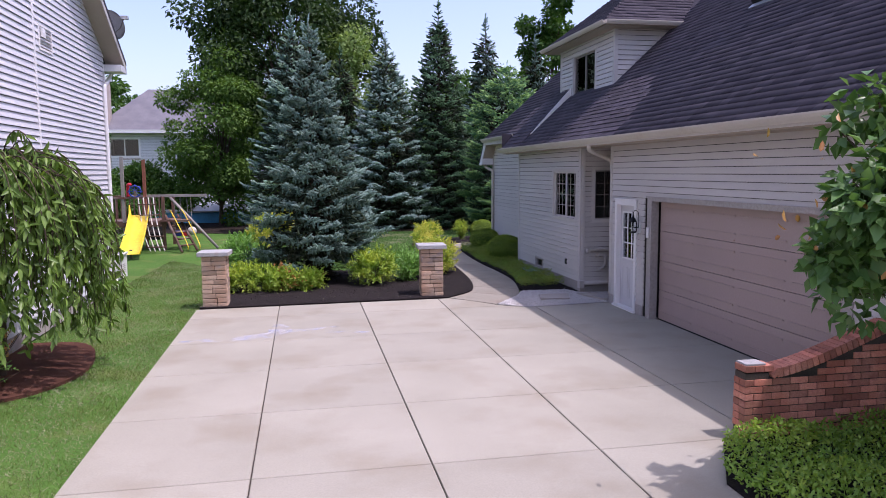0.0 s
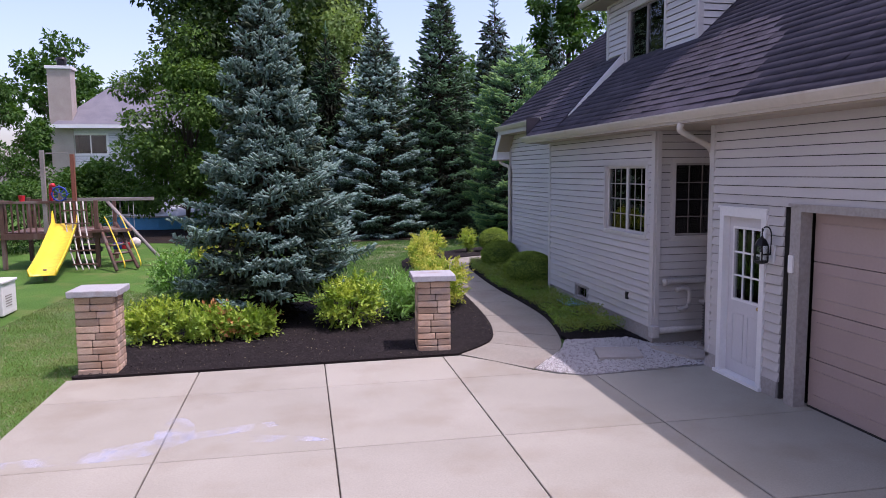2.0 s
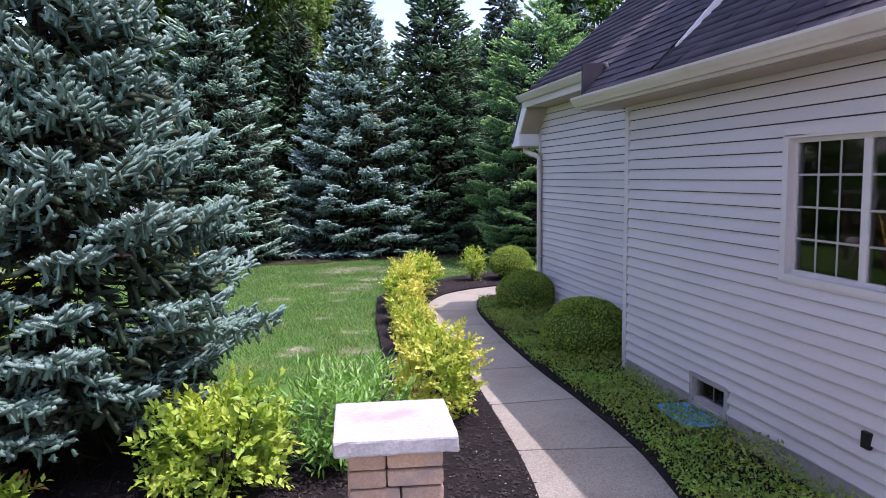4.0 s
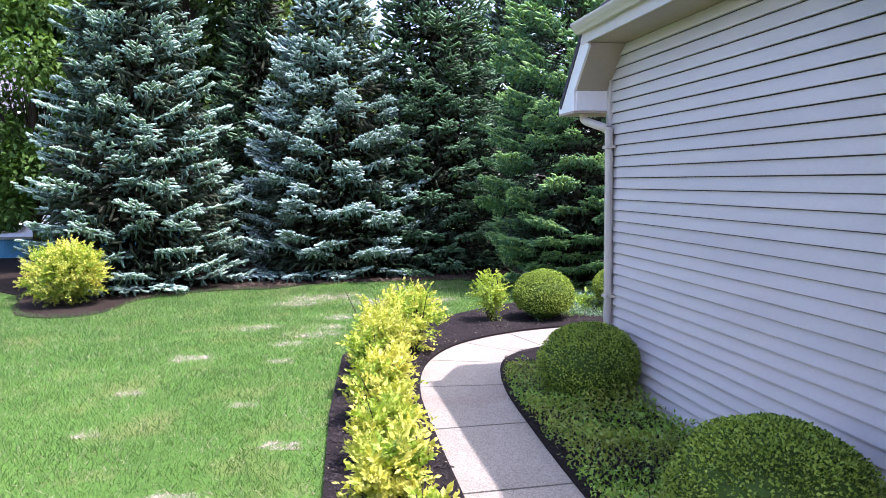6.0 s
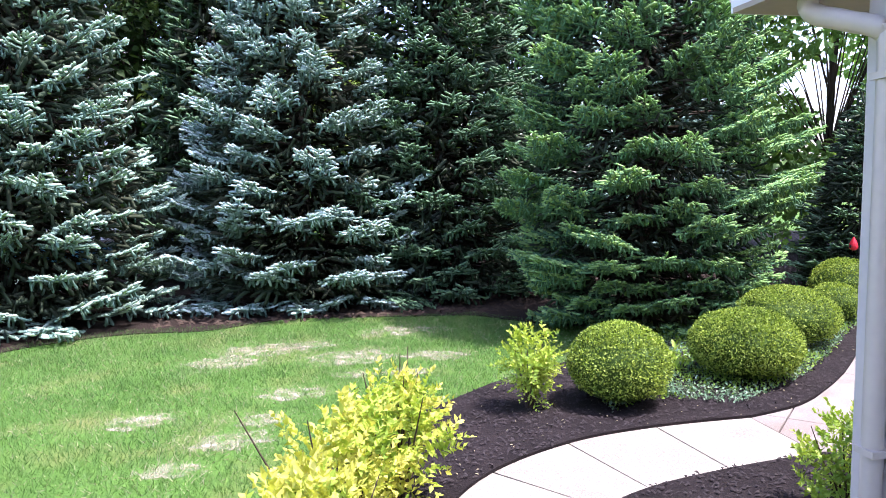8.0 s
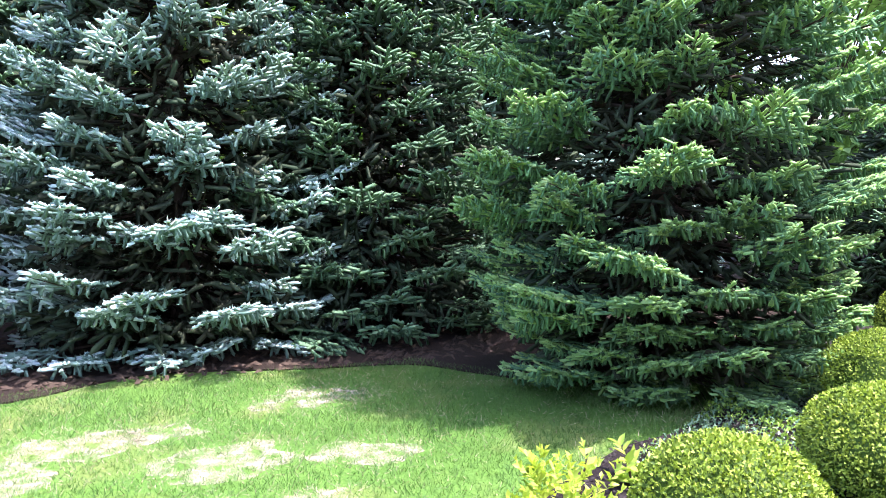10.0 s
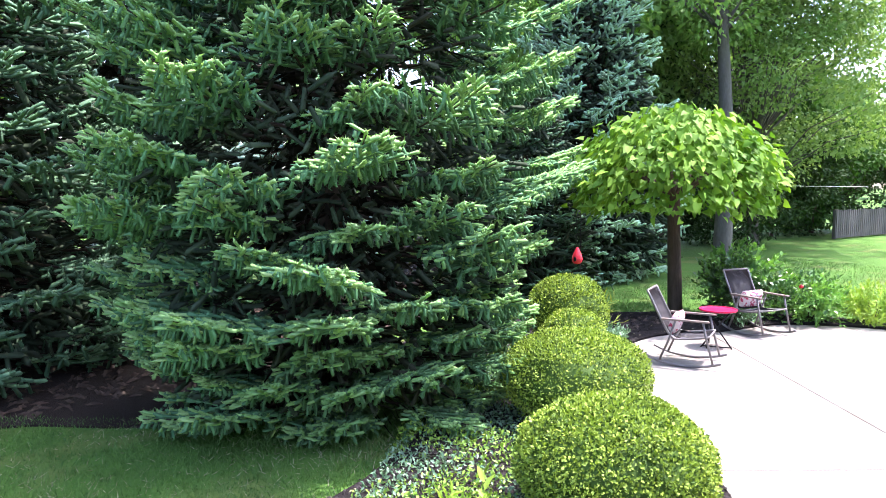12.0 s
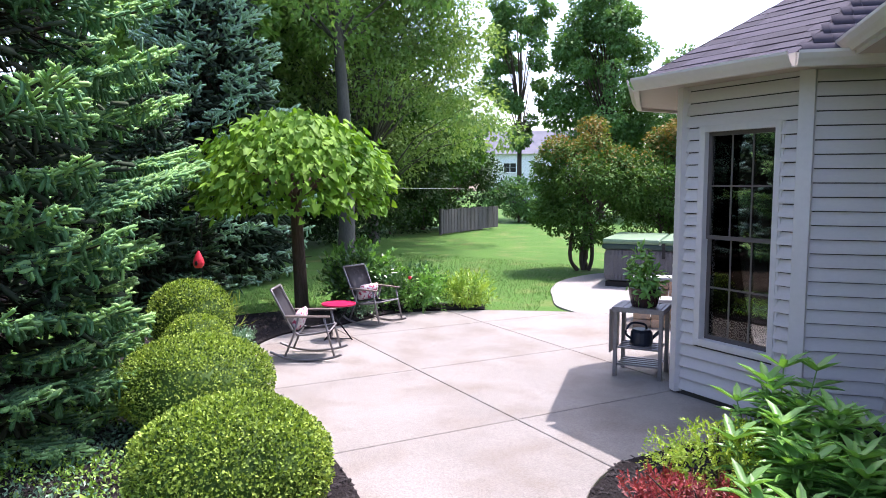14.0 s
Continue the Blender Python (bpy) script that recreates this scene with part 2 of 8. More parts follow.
M_TUB = surface("spa_cabinet", (0.115, 0.11, 0.115), (0.14, 0.135, 0.14), 3, 40, 0.6, 0.1, 0.002)
M_TUBCOVER = surface("spa_cover", (0.16, 0.25, 0.14), (0.19, 0.29, 0.17), 2, 60, 0.5, 0.3, 0.003)
M_TUBSKIRT = surface("spa_skirt", (0.02, 0.045, 0.035), (0.03, 0.06, 0.045), 2, 60, 0.5)
M_CHIMNEY = surface("pale_brick", (0.40, 0.335, 0.29), (0.46, 0.40, 0.35), 2, 40, 0.9)
M_POT = surface("glazed_pot", (0.02, 0.012, 0.012), (0.05, 0.015, 0.015), 8, 40, 0.2)
M_AC = surface("air_conditioner", (0.075, 0.07, 0.068), (0.10, 0.095, 0.09), 5, 60, 0.6)
M_BRASS = surface("brass", (0.55, 0.38, 0.14), (0.6, 0.42, 0.17), 5, 60, 0.3, metal=0.9)
M_CUSHION = surface("floral_cushion", (0.72, 0.62, 0.60), (0.76, 0.66, 0.64), 4, 90, 0.9, 0.2, 0.002, stain=(0.45, 0.06, 0.12), stain_scale=22, stain_at=(0.52, 0.56))
M_REDTOP = surface("red_enamel", (0.55, 0.015, 0.075), (0.62, 0.02, 0.09), 4, 40, 0.3)

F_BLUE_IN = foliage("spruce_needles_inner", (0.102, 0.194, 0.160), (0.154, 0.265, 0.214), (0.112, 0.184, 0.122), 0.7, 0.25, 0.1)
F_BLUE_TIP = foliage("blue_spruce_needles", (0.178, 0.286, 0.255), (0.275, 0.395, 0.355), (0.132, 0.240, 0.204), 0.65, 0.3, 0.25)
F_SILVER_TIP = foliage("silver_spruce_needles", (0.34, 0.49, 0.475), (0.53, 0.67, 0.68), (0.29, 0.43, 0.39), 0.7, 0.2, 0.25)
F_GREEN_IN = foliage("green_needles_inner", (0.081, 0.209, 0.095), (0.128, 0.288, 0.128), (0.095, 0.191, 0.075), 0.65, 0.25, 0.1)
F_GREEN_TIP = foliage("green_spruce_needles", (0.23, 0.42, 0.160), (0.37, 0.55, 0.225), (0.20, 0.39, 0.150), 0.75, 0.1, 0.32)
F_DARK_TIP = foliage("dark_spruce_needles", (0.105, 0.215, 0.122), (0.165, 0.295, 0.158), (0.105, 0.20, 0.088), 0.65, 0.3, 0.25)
# Dark green that paints the shade deep inside spruce crowns.
F_INNER_SHADE = foliage("inner_shade_needles", (0.026, 0.045, 0.026), (0.05, 0.075, 0.042), (0.04, 0.04, 0.025), 0.8, 0.1, 0.0)
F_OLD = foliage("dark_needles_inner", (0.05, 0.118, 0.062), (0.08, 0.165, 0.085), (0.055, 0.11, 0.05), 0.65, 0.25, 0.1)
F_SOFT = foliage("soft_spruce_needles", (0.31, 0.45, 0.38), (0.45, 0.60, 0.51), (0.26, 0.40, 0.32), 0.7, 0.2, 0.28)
# Dead twigs, coloured far darker than bark to carry the inner shade.
F_DEAD = foliage("shade_black_twigs", (0.014, 0.012, 0.007), (0.028, 0.024, 0.014), (0.016, 0.018, 0.009), 0.9, 0.1, 0.0)
F_TEAL = foliage("pale_spruce_needles", (0.37, 0.56, 0.43), (0.51, 0.70, 0.55), (0.32, 0.50, 0.38), 0.7, 0.2, 0.35)
F_MAPLE = foliage("maple_leaves", (0.037, 0.104, 0.019), (0.080, 0.166, 0.032), (0.031, 0.086, 0.018), 0.6, 0.2, 0.3)
F_DEEP = foliage("deep_maple_leaves", (0.022, 0.052, 0.014), (0.045, 0.088, 0.022), (0.018, 0.043, 0.012), 0.6, 0.2, 0.2)
F_CRAB = foliage("crabapple_leaves", (0.075, 0.175, 0.045), (0.14, 0.265, 0.075), (0.06, 0.14, 0.04), 0.4, 0.4, 0.25, 2.0)
F_HEDGE = foliage("hedge_leaves", (0.18, 0.335, 0.045), (0.31, 0.48, 0.075), (0.13, 0.27, 0.036), 0.45, 0.4, 0.25, 2.0)
F_HORN = foliage("hornbeam_leaves", (0.058, 0.135, 0.026), (0.125, 0.225, 0.046), (0.05, 0.11, 0.022), 0.6, 0.2, 0.3)
F_GROVE = foliage("grove_leaves", (0.15, 0.285, 0.085), (0.29, 0.45, 0.16), (0.12, 0.235, 0.07), 0.6, 0.2, 0.45)
F_BEECH = foliage("beech_leaves", (0.165, 0.265, 0.085), (0.275, 0.390, 0.140), (0.11, 0.20, 0.06), 0.6, 0.2, 0.35)
F_HAZE = foliage("far_leaves", (0.085, 0.19, 0.06), (0.15, 0.27, 0.09), (0.07, 0.155, 0.05), 0.6, 0.2, 0.3)
F_CATALPA = foliage("catalpa_leaves", (0.10, 0.225, 0.018), (0.20, 0.36, 0.03), (0.07, 0.18, 0.018), 0.6, 0.2, 0.25, 1.5)
F_BOX = foliage("boxwood_leaves", (0.20, 0.30, 0.036), (0.37, 0.49, 0.078), (0.17, 0.27, 0.034), 0.6, 0.3, 0.2, 3.0)
# Darker copy of the boxwood green, with shade put into its colour.
F_BOX_SHADE = foliage("boxwood_leaves_shade", (0.05, 0.10, 0.016), (0.10, 0.17, 0.028), None, 0.7, 0.2, 0.1, 3.0)
F_GOLD = foliage("gold_leaves", (0.50, 0.50, 0.08), (0.66, 0.63, 0.16), (0.36, 0.44, 0.06), 0.5, 0.3, 0.3, 2.0)
F_LIME = foliage("lime_leaves", (0.30, 0.42, 0.045), (0.46, 0.55, 0.09), (0.18, 0.32, 0.035), 0.5, 0.3, 0.3, 2.5)
F_SPIREA = foliage("spirea_leaves", (0.235, 0.385, 0.045), (0.39, 0.51, 0.08), (0.14, 0.28, 0.035), 0.45, 0.4, 0.3, 2.5)
F_RUST = foliage("bronze_leaves", (0.36, 0.15, 0.06), (0.44, 0.24, 0.08), (0.30, 0.22, 0.05), 0.45, 0.4, 0.25, 3.0)
F_BRONZE = foliage("bronze_green_leaves", (0.17, 0.15, 0.035), (0.27, 0.17, 0.045), (0.11, 0.17, 0.035), 0.6, 0.2, 0.25, 2.0)
F_LANCE = foliage("lance_leaves", (0.13, 0.31, 0.06), (0.24, 0.46, 0.10), None, 0.4, 0.45, 0.25, 2.0)
F_COVER = foliage("cover_leaves", (0.15, 0.29, 0.036), (0.26, 0.43, 0.060), (0.16, 0.28, 0.045), 0.45, 0.4, 0.25, 2.0)
F_COVER_O = foliage("cover_leaves_olive", (0.20, 0.26, 0.045), (0.32, 0.37, 0.065), (0.14, 0.21, 0.03), 0.45, 0.4, 0.25, 2.0)
F_VINCA = foliage("variegated_cover", (0.09, 0.20, 0.10), (0.25, 0.38, 0.25), (0.06, 0.15, 0.07), 0.3, 0.5, 0.15, 3.0)
F_CHERRY = foliage("cherry_leaves", (0.105, 0.196, 0.031), (0.182, 0.294, 0.056), (0.070, 0.140, 0.028), 0.4, 0.45, 0.3, 2.0)
F_DOGWOOD = foliage("glossy_leaves", (0.049, 0.133, 0.036), (0.091, 0.203, 0.056), (0.042, 0.105, 0.035), 0.3, 0.5, 0.2, 2.0)
F_BARBERRY = foliage("barberry_leaves", (0.22, 0.034, 0.04), (0.46, 0.075, 0.08), (0.15, 0.05, 0.05), 0.45, 0.4, 0.25, 4.0)
F_GRASS = foliage("grass_blades", (0.068, 0.156, 0.036), (0.122, 0.232, 0.062), (0.046, 0.118, 0.029), 0.5, 0.35, 0.3, 1.6)
F_STRAW = foliage("dry_grass_blades", (0.31, 0.29, 0.20), (0.43, 0.40, 0.30), (0.25, 0.26, 0.16), 0.7, 0.2, 0.2, 3.0)
F_FRONTGRASS = foliage("front_grass_blades", (0.085, 0.145, 0.030), (0.15, 0.215, 0.05), (0.16, 0.185, 0.06), 0.5, 0.35, 0.3, 0.8)
F_VIBURNUM = foliage("viburnum_leaves", (0.055, 0.13, 0.026), (0.11, 0.21, 0.04), (0.065, 0.12, 0.028), 0.65, 0.18, 0.2, 1.0)

# ---- building helpers ----
rng = np.random.default_rng(7)


def thing(name, at=(0, 0, 0), label="", category="", group="", kind="", turn=0.0):
    """An Empty at the base of a thing, which parents its parts."""
    ob = new(name)
    ob.matrix_world = pose(*at, 0, 0, turn)
    return tagged(ob, label, category, group, kind)


def under(ob, parent):
    if parent:
        ob.parent = parent
    return ob


def part(name, bm, material, parent=None, label="", smooth=False):
    """Links a bmesh as one mesh object under a thing or a part."""
    me = bpy.data.meshes.new(name)
    bmesh.ops.recalc_face_normals(bm, faces=bm.faces)
    bm.to_mesh(me)
    bm.free()
    me.materials.append(material)
    if smooth:
        me.polygons.foreach_set("use_smooth", [True] * len(me.polygons))
    return tagged(under(new(name, me), parent), label)


def add_box(bm, x0, x1, y0, y1, z0, z1, m=None):
    vs = [bm.verts.new(Vector((x, y, z)) if m is None else m @ Vector((x, y, z))) for x in (x0, x1) for y in (y0, y1) for z in (z0, z1)]
    for f in ((0, 1, 3, 2), (4, 6, 7, 5), (0, 4, 5, 1), (2, 3, 7, 6), (0, 2, 6, 4), (1, 5, 7, 3)):
        bm.faces.new([vs[i] for i in f])
    return bm


def box(x0, x1, y0, y1, z0, z1, bevel=0.0, m=None):
    bm = add_box(bmesh.new(), x0, x1, y0, y1, z0, z1, m)
    if bevel:
        bmesh.ops.recalc_face_normals(bm, faces=bm.faces)
        bmesh.ops.bevel(bm, geom=bm.edges[:], offset=bevel, segments=2, affect="EDGES", profile=0.6)
    return bm


def tube_arrays(points, radii, sides=6):
    """Vertices and quads of a tube along points."""
    p = np.array(points, float)
    r = np.broadcast_to(np.array(radii, float), (len(p),))
    d = np.gradient(p, axis=0)
    d /= np.linalg.norm(d, axis=1, keepdims=True) + 1e-9
    ref = np.where(np.abs(d[:, 2:3]) > 0.9, np.array([[1.0, 0, 0]]), np.array([[0, 0, 1.0]]))
    a = np.cross(d, ref)
    a /= np.linalg.norm(a, axis=1, keepdims=True) + 1e-9
    b = np.cross(d, a)
    ang = np.linspace(0, 2 * np.pi, sides, endpoint=False)
    v = p[:, None] + r[:, None, None] * (a[:, None] * np.cos(ang)[None, :, None] + b[:, None] * np.sin(ang)[None, :, None])
    n, k = len(p), sides
    i, j = np.meshgrid(np.arange(n - 1), np.arange(k), indexing="ij")
    q = np.stack([i * k + j, i * k + (j + 1) % k, (i + 1) * k + (j + 1) % k, (i + 1) * k + j], -1).reshape(-1, 4)
    return v.reshape(-1, 3), q


def array_mesh(name, verts, faces, materials, parent=None, index=None, smooth=False):
    """A mesh object from arrays; all faces have the same number of corners."""
    verts, faces = np.ascontiguousarray(verts, np.float32), np.ascontiguousarray(faces, np.int32)
    me = bpy.data.meshes.new(name)
    me.vertices.add(len(verts))
    me.vertices.foreach_set("co", verts.ravel())
    me.loops.add(faces.size)
    me.loops.foreach_set("vertex_index", faces.ravel())
    me.polygons.add(len(faces))
    me.polygons.foreach_set("loop_start", np.arange(0, faces.size, faces.shape[1], dtype=np.int32))
    for m in materials if isinstance(materials, (list, tuple)) else [materials]:
        me.materials.append(m)
    if index is not None:
        me.polygons.foreach_set("material_index", np.ascontiguousarray(index, np.int32))
    if smooth:
        me.polygons.foreach_set("use_smooth", np.ones(len(faces), bool))
    me.update(calc_edges=True)
    return under(new(name, me), parent)


def tubes_mesh(name, tubes, material, parent=None, label="", sides=6):
    """Several tubes (points, radii) in one mesh."""
    vs, fs, n = [], [], 0
    for points, radii in tubes:
        v, f = tube_arrays(points, radii, sides)
        vs.append(v)
        fs.append(f + n)
        n += len(v)
    return tagged(array_mesh(name, np.concatenate(vs), np.concatenate(fs), material, parent, smooth=True), label)


def pipe(name, points, radius, material, parent=None, label="", sides=10):
    """A capped round bar along points."""
    bm = bmesh.new()
    v, f = tube_arrays(points, radius, sides)
    vs = [bm.verts.new(c) for c in v]
    for q in f:
        bm.faces.new([vs[i] for i in q])
    bm.faces.new(vs[:sides])
    bm.faces.new(vs[-sides:])
    return part(name, bm, material, parent, label, True)


def unit(v):
    return v / (np.linalg.norm(v, axis=-1, keepdims=True) + 1e-9)


def leaf_arrays(P, D, N, L, W, shape="diamond", fold=0.25):
    """Leaves at P along D with faces towards N: 'blade' (1 triangle), 'diamond' (2 triangles), 'oval' or 'heart' (2 quads)."""
    D = unit(D)
    S = unit(np.cross(D, N))
    U = np.cross(S, D)
    L, W = np.broadcast_to(L, (len(P),))[:, None], np.broadcast_to(W, (len(P),))[:, None]
    n = len(P)
    if shape == "blade":
        V = np.stack([P - S * W / 2, P + S * W / 2, P + D * L], 1)
        return V.reshape(-1, 3), np.arange(3 * n).reshape(n, 3)
    if shape == "diamond":
        mid = P + D * L * 0.45 + U * W * fold
        V = np.stack([P, mid + S * W / 2, P + D * L, mid - S * W / 2], 1)
        F = np.array([[0, 1, 2], [0, 2, 3]])
        return V.reshape(-1, 3), (F[None] + 4 * np.arange(n)[:, None, None]).reshape(-1, 3)
    a, b = (0.22, 0.62) if shape == "oval" else (0.02, 0.45)
    wa, wb = (0.42, 0.40) if shape == "oval" else (0.46, 0.36)
    back = 0.0 if shape == "oval" else 0.12
    droop = -U * L * 0.12
    m1, m2 = P + D * L * a + U * W * fold * 0.7, P + D * L * b + U * W * fold * 0.8 + droop * 0.3
    V = np.stack([P + D * L * back, m1 + S * W * wa, m2 + S * W * wb, P + D * L + droop, m2 - S * W * wb, m1 - S * W * wa], 1)
    F = np.array([[0, 1, 2, 3], [0, 3, 4, 5]])
    return V.reshape(-1, 3), (F[None] + 6 * np.arange(n)[:, None, None]).reshape(-1, 4)


def leaves(name, P, D, N, L, W, materials, parent=None, shape="diamond", index=None, fold=0.25):
    v, f = leaf_arrays(P, D, N, L, W, shape, fold)
    if index is not None:
        index = np.repeat(index, len(f) // len(P))
    return array_mesh(name, v, f, materials, parent, index)


def on_lumps(n, lumps, inner=0.72, outer=1.05, top=0.0):
    """Points and outward directions in the outer shell of a union of ellipsoids (cx, cy, cz, rx, ry, rz)."""
    E = np.array(lumps, float)
    area = (E[:, 3] * E[:, 4] + E[:, 3] * E[:, 5] + E[:, 4] * E[:, 5])
    P, O = [], []
    while sum(map(len, P)) < n:
        k = rng.choice(len(E), n, p=area / area.sum())
        d = unit(rng.normal(size=(n, 3)))
        r = rng.uniform(inner, outer, (n, 1))
        p = E[k, :3] + d * r * E[k, 3:]
        q = (p[:, None] - E[None, :, :3]) / E[None, :, 3:]
        deep = (np.linalg.norm(q, axis=2) < inner * 0.97).any(1)
        ok = ~deep & (p[:, 2] > top)
        P.append(p[ok])
        O.append(unit(d / E[k, 3:])[ok])
    return np.concatenate(P)[:n], np.concatenate(O)[:n]


def inside(points, poly):
    x, y = points[:, 0], points[:, 1]
    out = np.zeros(len(points), bool)
    for (x0, y0), (x1, y1) in zip(poly, poly[1:] + poly[:1]):
        if y0 == y1:
            continue
        out ^= ((y0 > y) != (y1 > y)) & (x < (x1 - x0) * (y - y0) / (y1 - y0) + x0)
    return out


def scatter(poly, density, keep_out=()):
    a = np.array(poly)
    low, high = a.min(0), a.max(0)
    n = int(density * np.prod(high - low))
    p = rng.uniform(low, high, (n, 2))
    ok = inside(p, poly)
    for other in keep_out:
        ok &= ~inside(p, other)
    return p[ok]


def polygon_slab(poly, z0, z1):
    bm = bmesh.new()
    top = [bm.verts.new((x, y, z1)) for x, y in poly]
    low = [bm.verts.new((x, y, z0)) for x, y in poly]
    bm.faces.new(top)
    bm.faces.new(low[::-1])
    for i in range(len(poly)):
        j = (i + 1) % len(poly)
        bm.faces.new((top[i], low[i], low[j], top[j]))
    return bm


def cell_slabs(name, poly, along, across, turn, origin, z0, z1, material, parent, gap=0.008, edge=0.006):
    """Concrete slabs: the polygon cut by two families of lines; each slab is a piece of its own with eased edges."""
    c, s = math.cos(radians(turn)), math.sin(radians(turn))
    u, w = Vector((c, s, 0)), Vector((-s, c, 0))
    o = Vector((*origin, 0))
    lines_u = [-999.0, *along, 999.0]
    lines_w = [-999.0, *across, 999.0]
    for a0, a1 in zip(lines_u, lines_u[1:]):
        for b0, b1 in zip(lines_w, lines_w[1:]):
            bm = bmesh.new()
            bm.faces.new([bm.verts.new((x, y, z1)) for x, y in poly])
            for axis, at, side in ((u, a0 + gap / 2, -1), (u, a1 - gap / 2, 1), (w, b0 + gap / 2, -1), (w, b1 - gap / 2, 1)):
                if not bm.faces:
                    break
                bmesh.ops.bisect_plane(bm, geom=bm.verts[:] + bm.edges[:] + bm.faces[:], plane_co=o + axis * at, plane_no=axis * side, clear_outer=True)
            if not bm.faces or sum(f.calc_area() for f in bm.faces) < 0.01:
                bm.free()
                continue
            bmesh.ops.triangulate(bm, faces=bm.faces[:])
            bmesh.ops.dissolve_limit(bm, angle_limit=0.01, verts=bm.verts[:], edges=bm.edges[:])
            faces = bm.faces[:]
            ext = bmesh.ops.extrude_face_region(bm, geom=faces)
            down = [g for g in ext["geom"] if isinstance(g, bmesh.types.BMVert)]
            for v in down:
                v.co.z = z0
            rim = [e for e in bm.edges if all(abs(v.co.z - z1) < 1e-6 for v in e.verts) and any(abs(f.normal.z) < 0.5 for f in e.link_faces)]
            bmesh.ops.bevel(bm, geom=rim, offset=edge, segments=1, affect="EDGES")
            part(name, bm, material, parent)


def board_mesh(cache, length, height, thick=0.030):
    """One lap-siding board: x along, y outwards, z up; thick at its lower edge."""
    key = round(length, 3)
    if key not in cache:
        me = bpy.data.meshes.new("siding_board")
        h = height
        # stops short of the next lap; dark sheathing there paints its shadow line
        prof = ((0, 0.002), (thick, 0), (thick, 0.010), (0.008, h - 0.009), (0, h - 0.009))
        vs = [(x, y, z) for x in (0, length) for y, z in prof]
        k = len(prof)
        fs = [tuple(range(k))[::-1], tuple(range(k, 2 * k))] + [(i, (i + 1) % k, k + (i + 1) % k, k + i) for i in range(k)]
        me.from_pydata(vs, [], fs)
        cache[key] = me
    return cache[key]


BOARDS = {}
COURSE = 0.1143


def sided_wall(house, a, b, z0, z1, openings=(), limits=None, material=None, sheath=0.16, base=None, name="wall", cache=BOARDS):
    """A wall from a to b (seen from outside, left to right) with lap siding from z0 to z1 and openings (u0, u1, z0, z1) through it."""
    a, b = Vector((*a, 0)), Vector((*b, 0))
    u = (b - a).normalized()
    length = (b - a).length
    out = Vector((u.y, -u.x, 0))
    m = Matrix(((u.x, out.x, 0, a.x), (u.y, out.y, 0, a.y), (0, 0, 1, 0), (0, 0, 0, 1)))
    cuts_u = sorted({0.0, length, *[o[0] for o in openings], *[o[1] for o in openings]})
    low = z0 if base is None else base
    cuts_z = sorted({low, z1, *[o[2] for o in openings if low < o[2] < z1], *[o[3] for o in openings if low < o[3] < z1]})
    bm = bmesh.new()
    for u0, u1 in zip(cuts_u, cuts_u[1:]):
        for w0, w1 in zip(cuts_z, cuts_z[1:]):
            um, wm = (u0 + u1) / 2, (w0 + w1) / 2
            if any(o[0] < um < o[1] and o[2] < wm < o[3] for o in openings):
                continue
            if limits:
                continue
            add_box(bm, u0, u1, -sheath, 0, w0, w1, m)
    if limits:
        steps = 24
        for i in range(steps):
            w0, w1 = low + (z1 - low) * i / steps, low + (z1 - low) * (i + 1) / steps
            l0, l1 = limits(w1)
            if l1 > l0:
                add_box(bm, l0, l1, -sheath, 0, w0, w1, m)
    bmesh.ops.remove_doubles(bm, verts=bm.verts[:], dist=0.0005)
    wall = part(name, bm, M_SHADE_SHEATH, house)
    z = z0
    while z < z1 - 0.02:
        zm = z + COURSE / 2
        spans = [limits(z + COURSE) if limits else (0.0, length)]
        for o in openings:
            if o[2] < zm < o[3]:
                cut = []
                for s0, s1 in spans:
                    if o[1] <= s0 or o[0] >= s1:
                        cut.append((s0, s1))
                    else:
                        cut += [(s0, o[0])] if o[0] > s0 else []
                        cut += [(o[1], s1)] if o[1] < s1 else []
                spans = cut
        for s0, s1 in spans:
            if s1 - s0 < 0.02:
                continue
            me = board_mesh(cache, s1 - s0, min(COURSE, z1 - z) if z1 - z < COURSE else COURSE)
            if not me.materials:
                me.materials.append(material or M_SIDING)
            ob = under(new("siding_board", me), wall)
            ob.matrix_world = m @ Matrix.Translation((s0, 0.0, z))
        z += COURSE
    wall["frame_u"] = length
    return wall, m


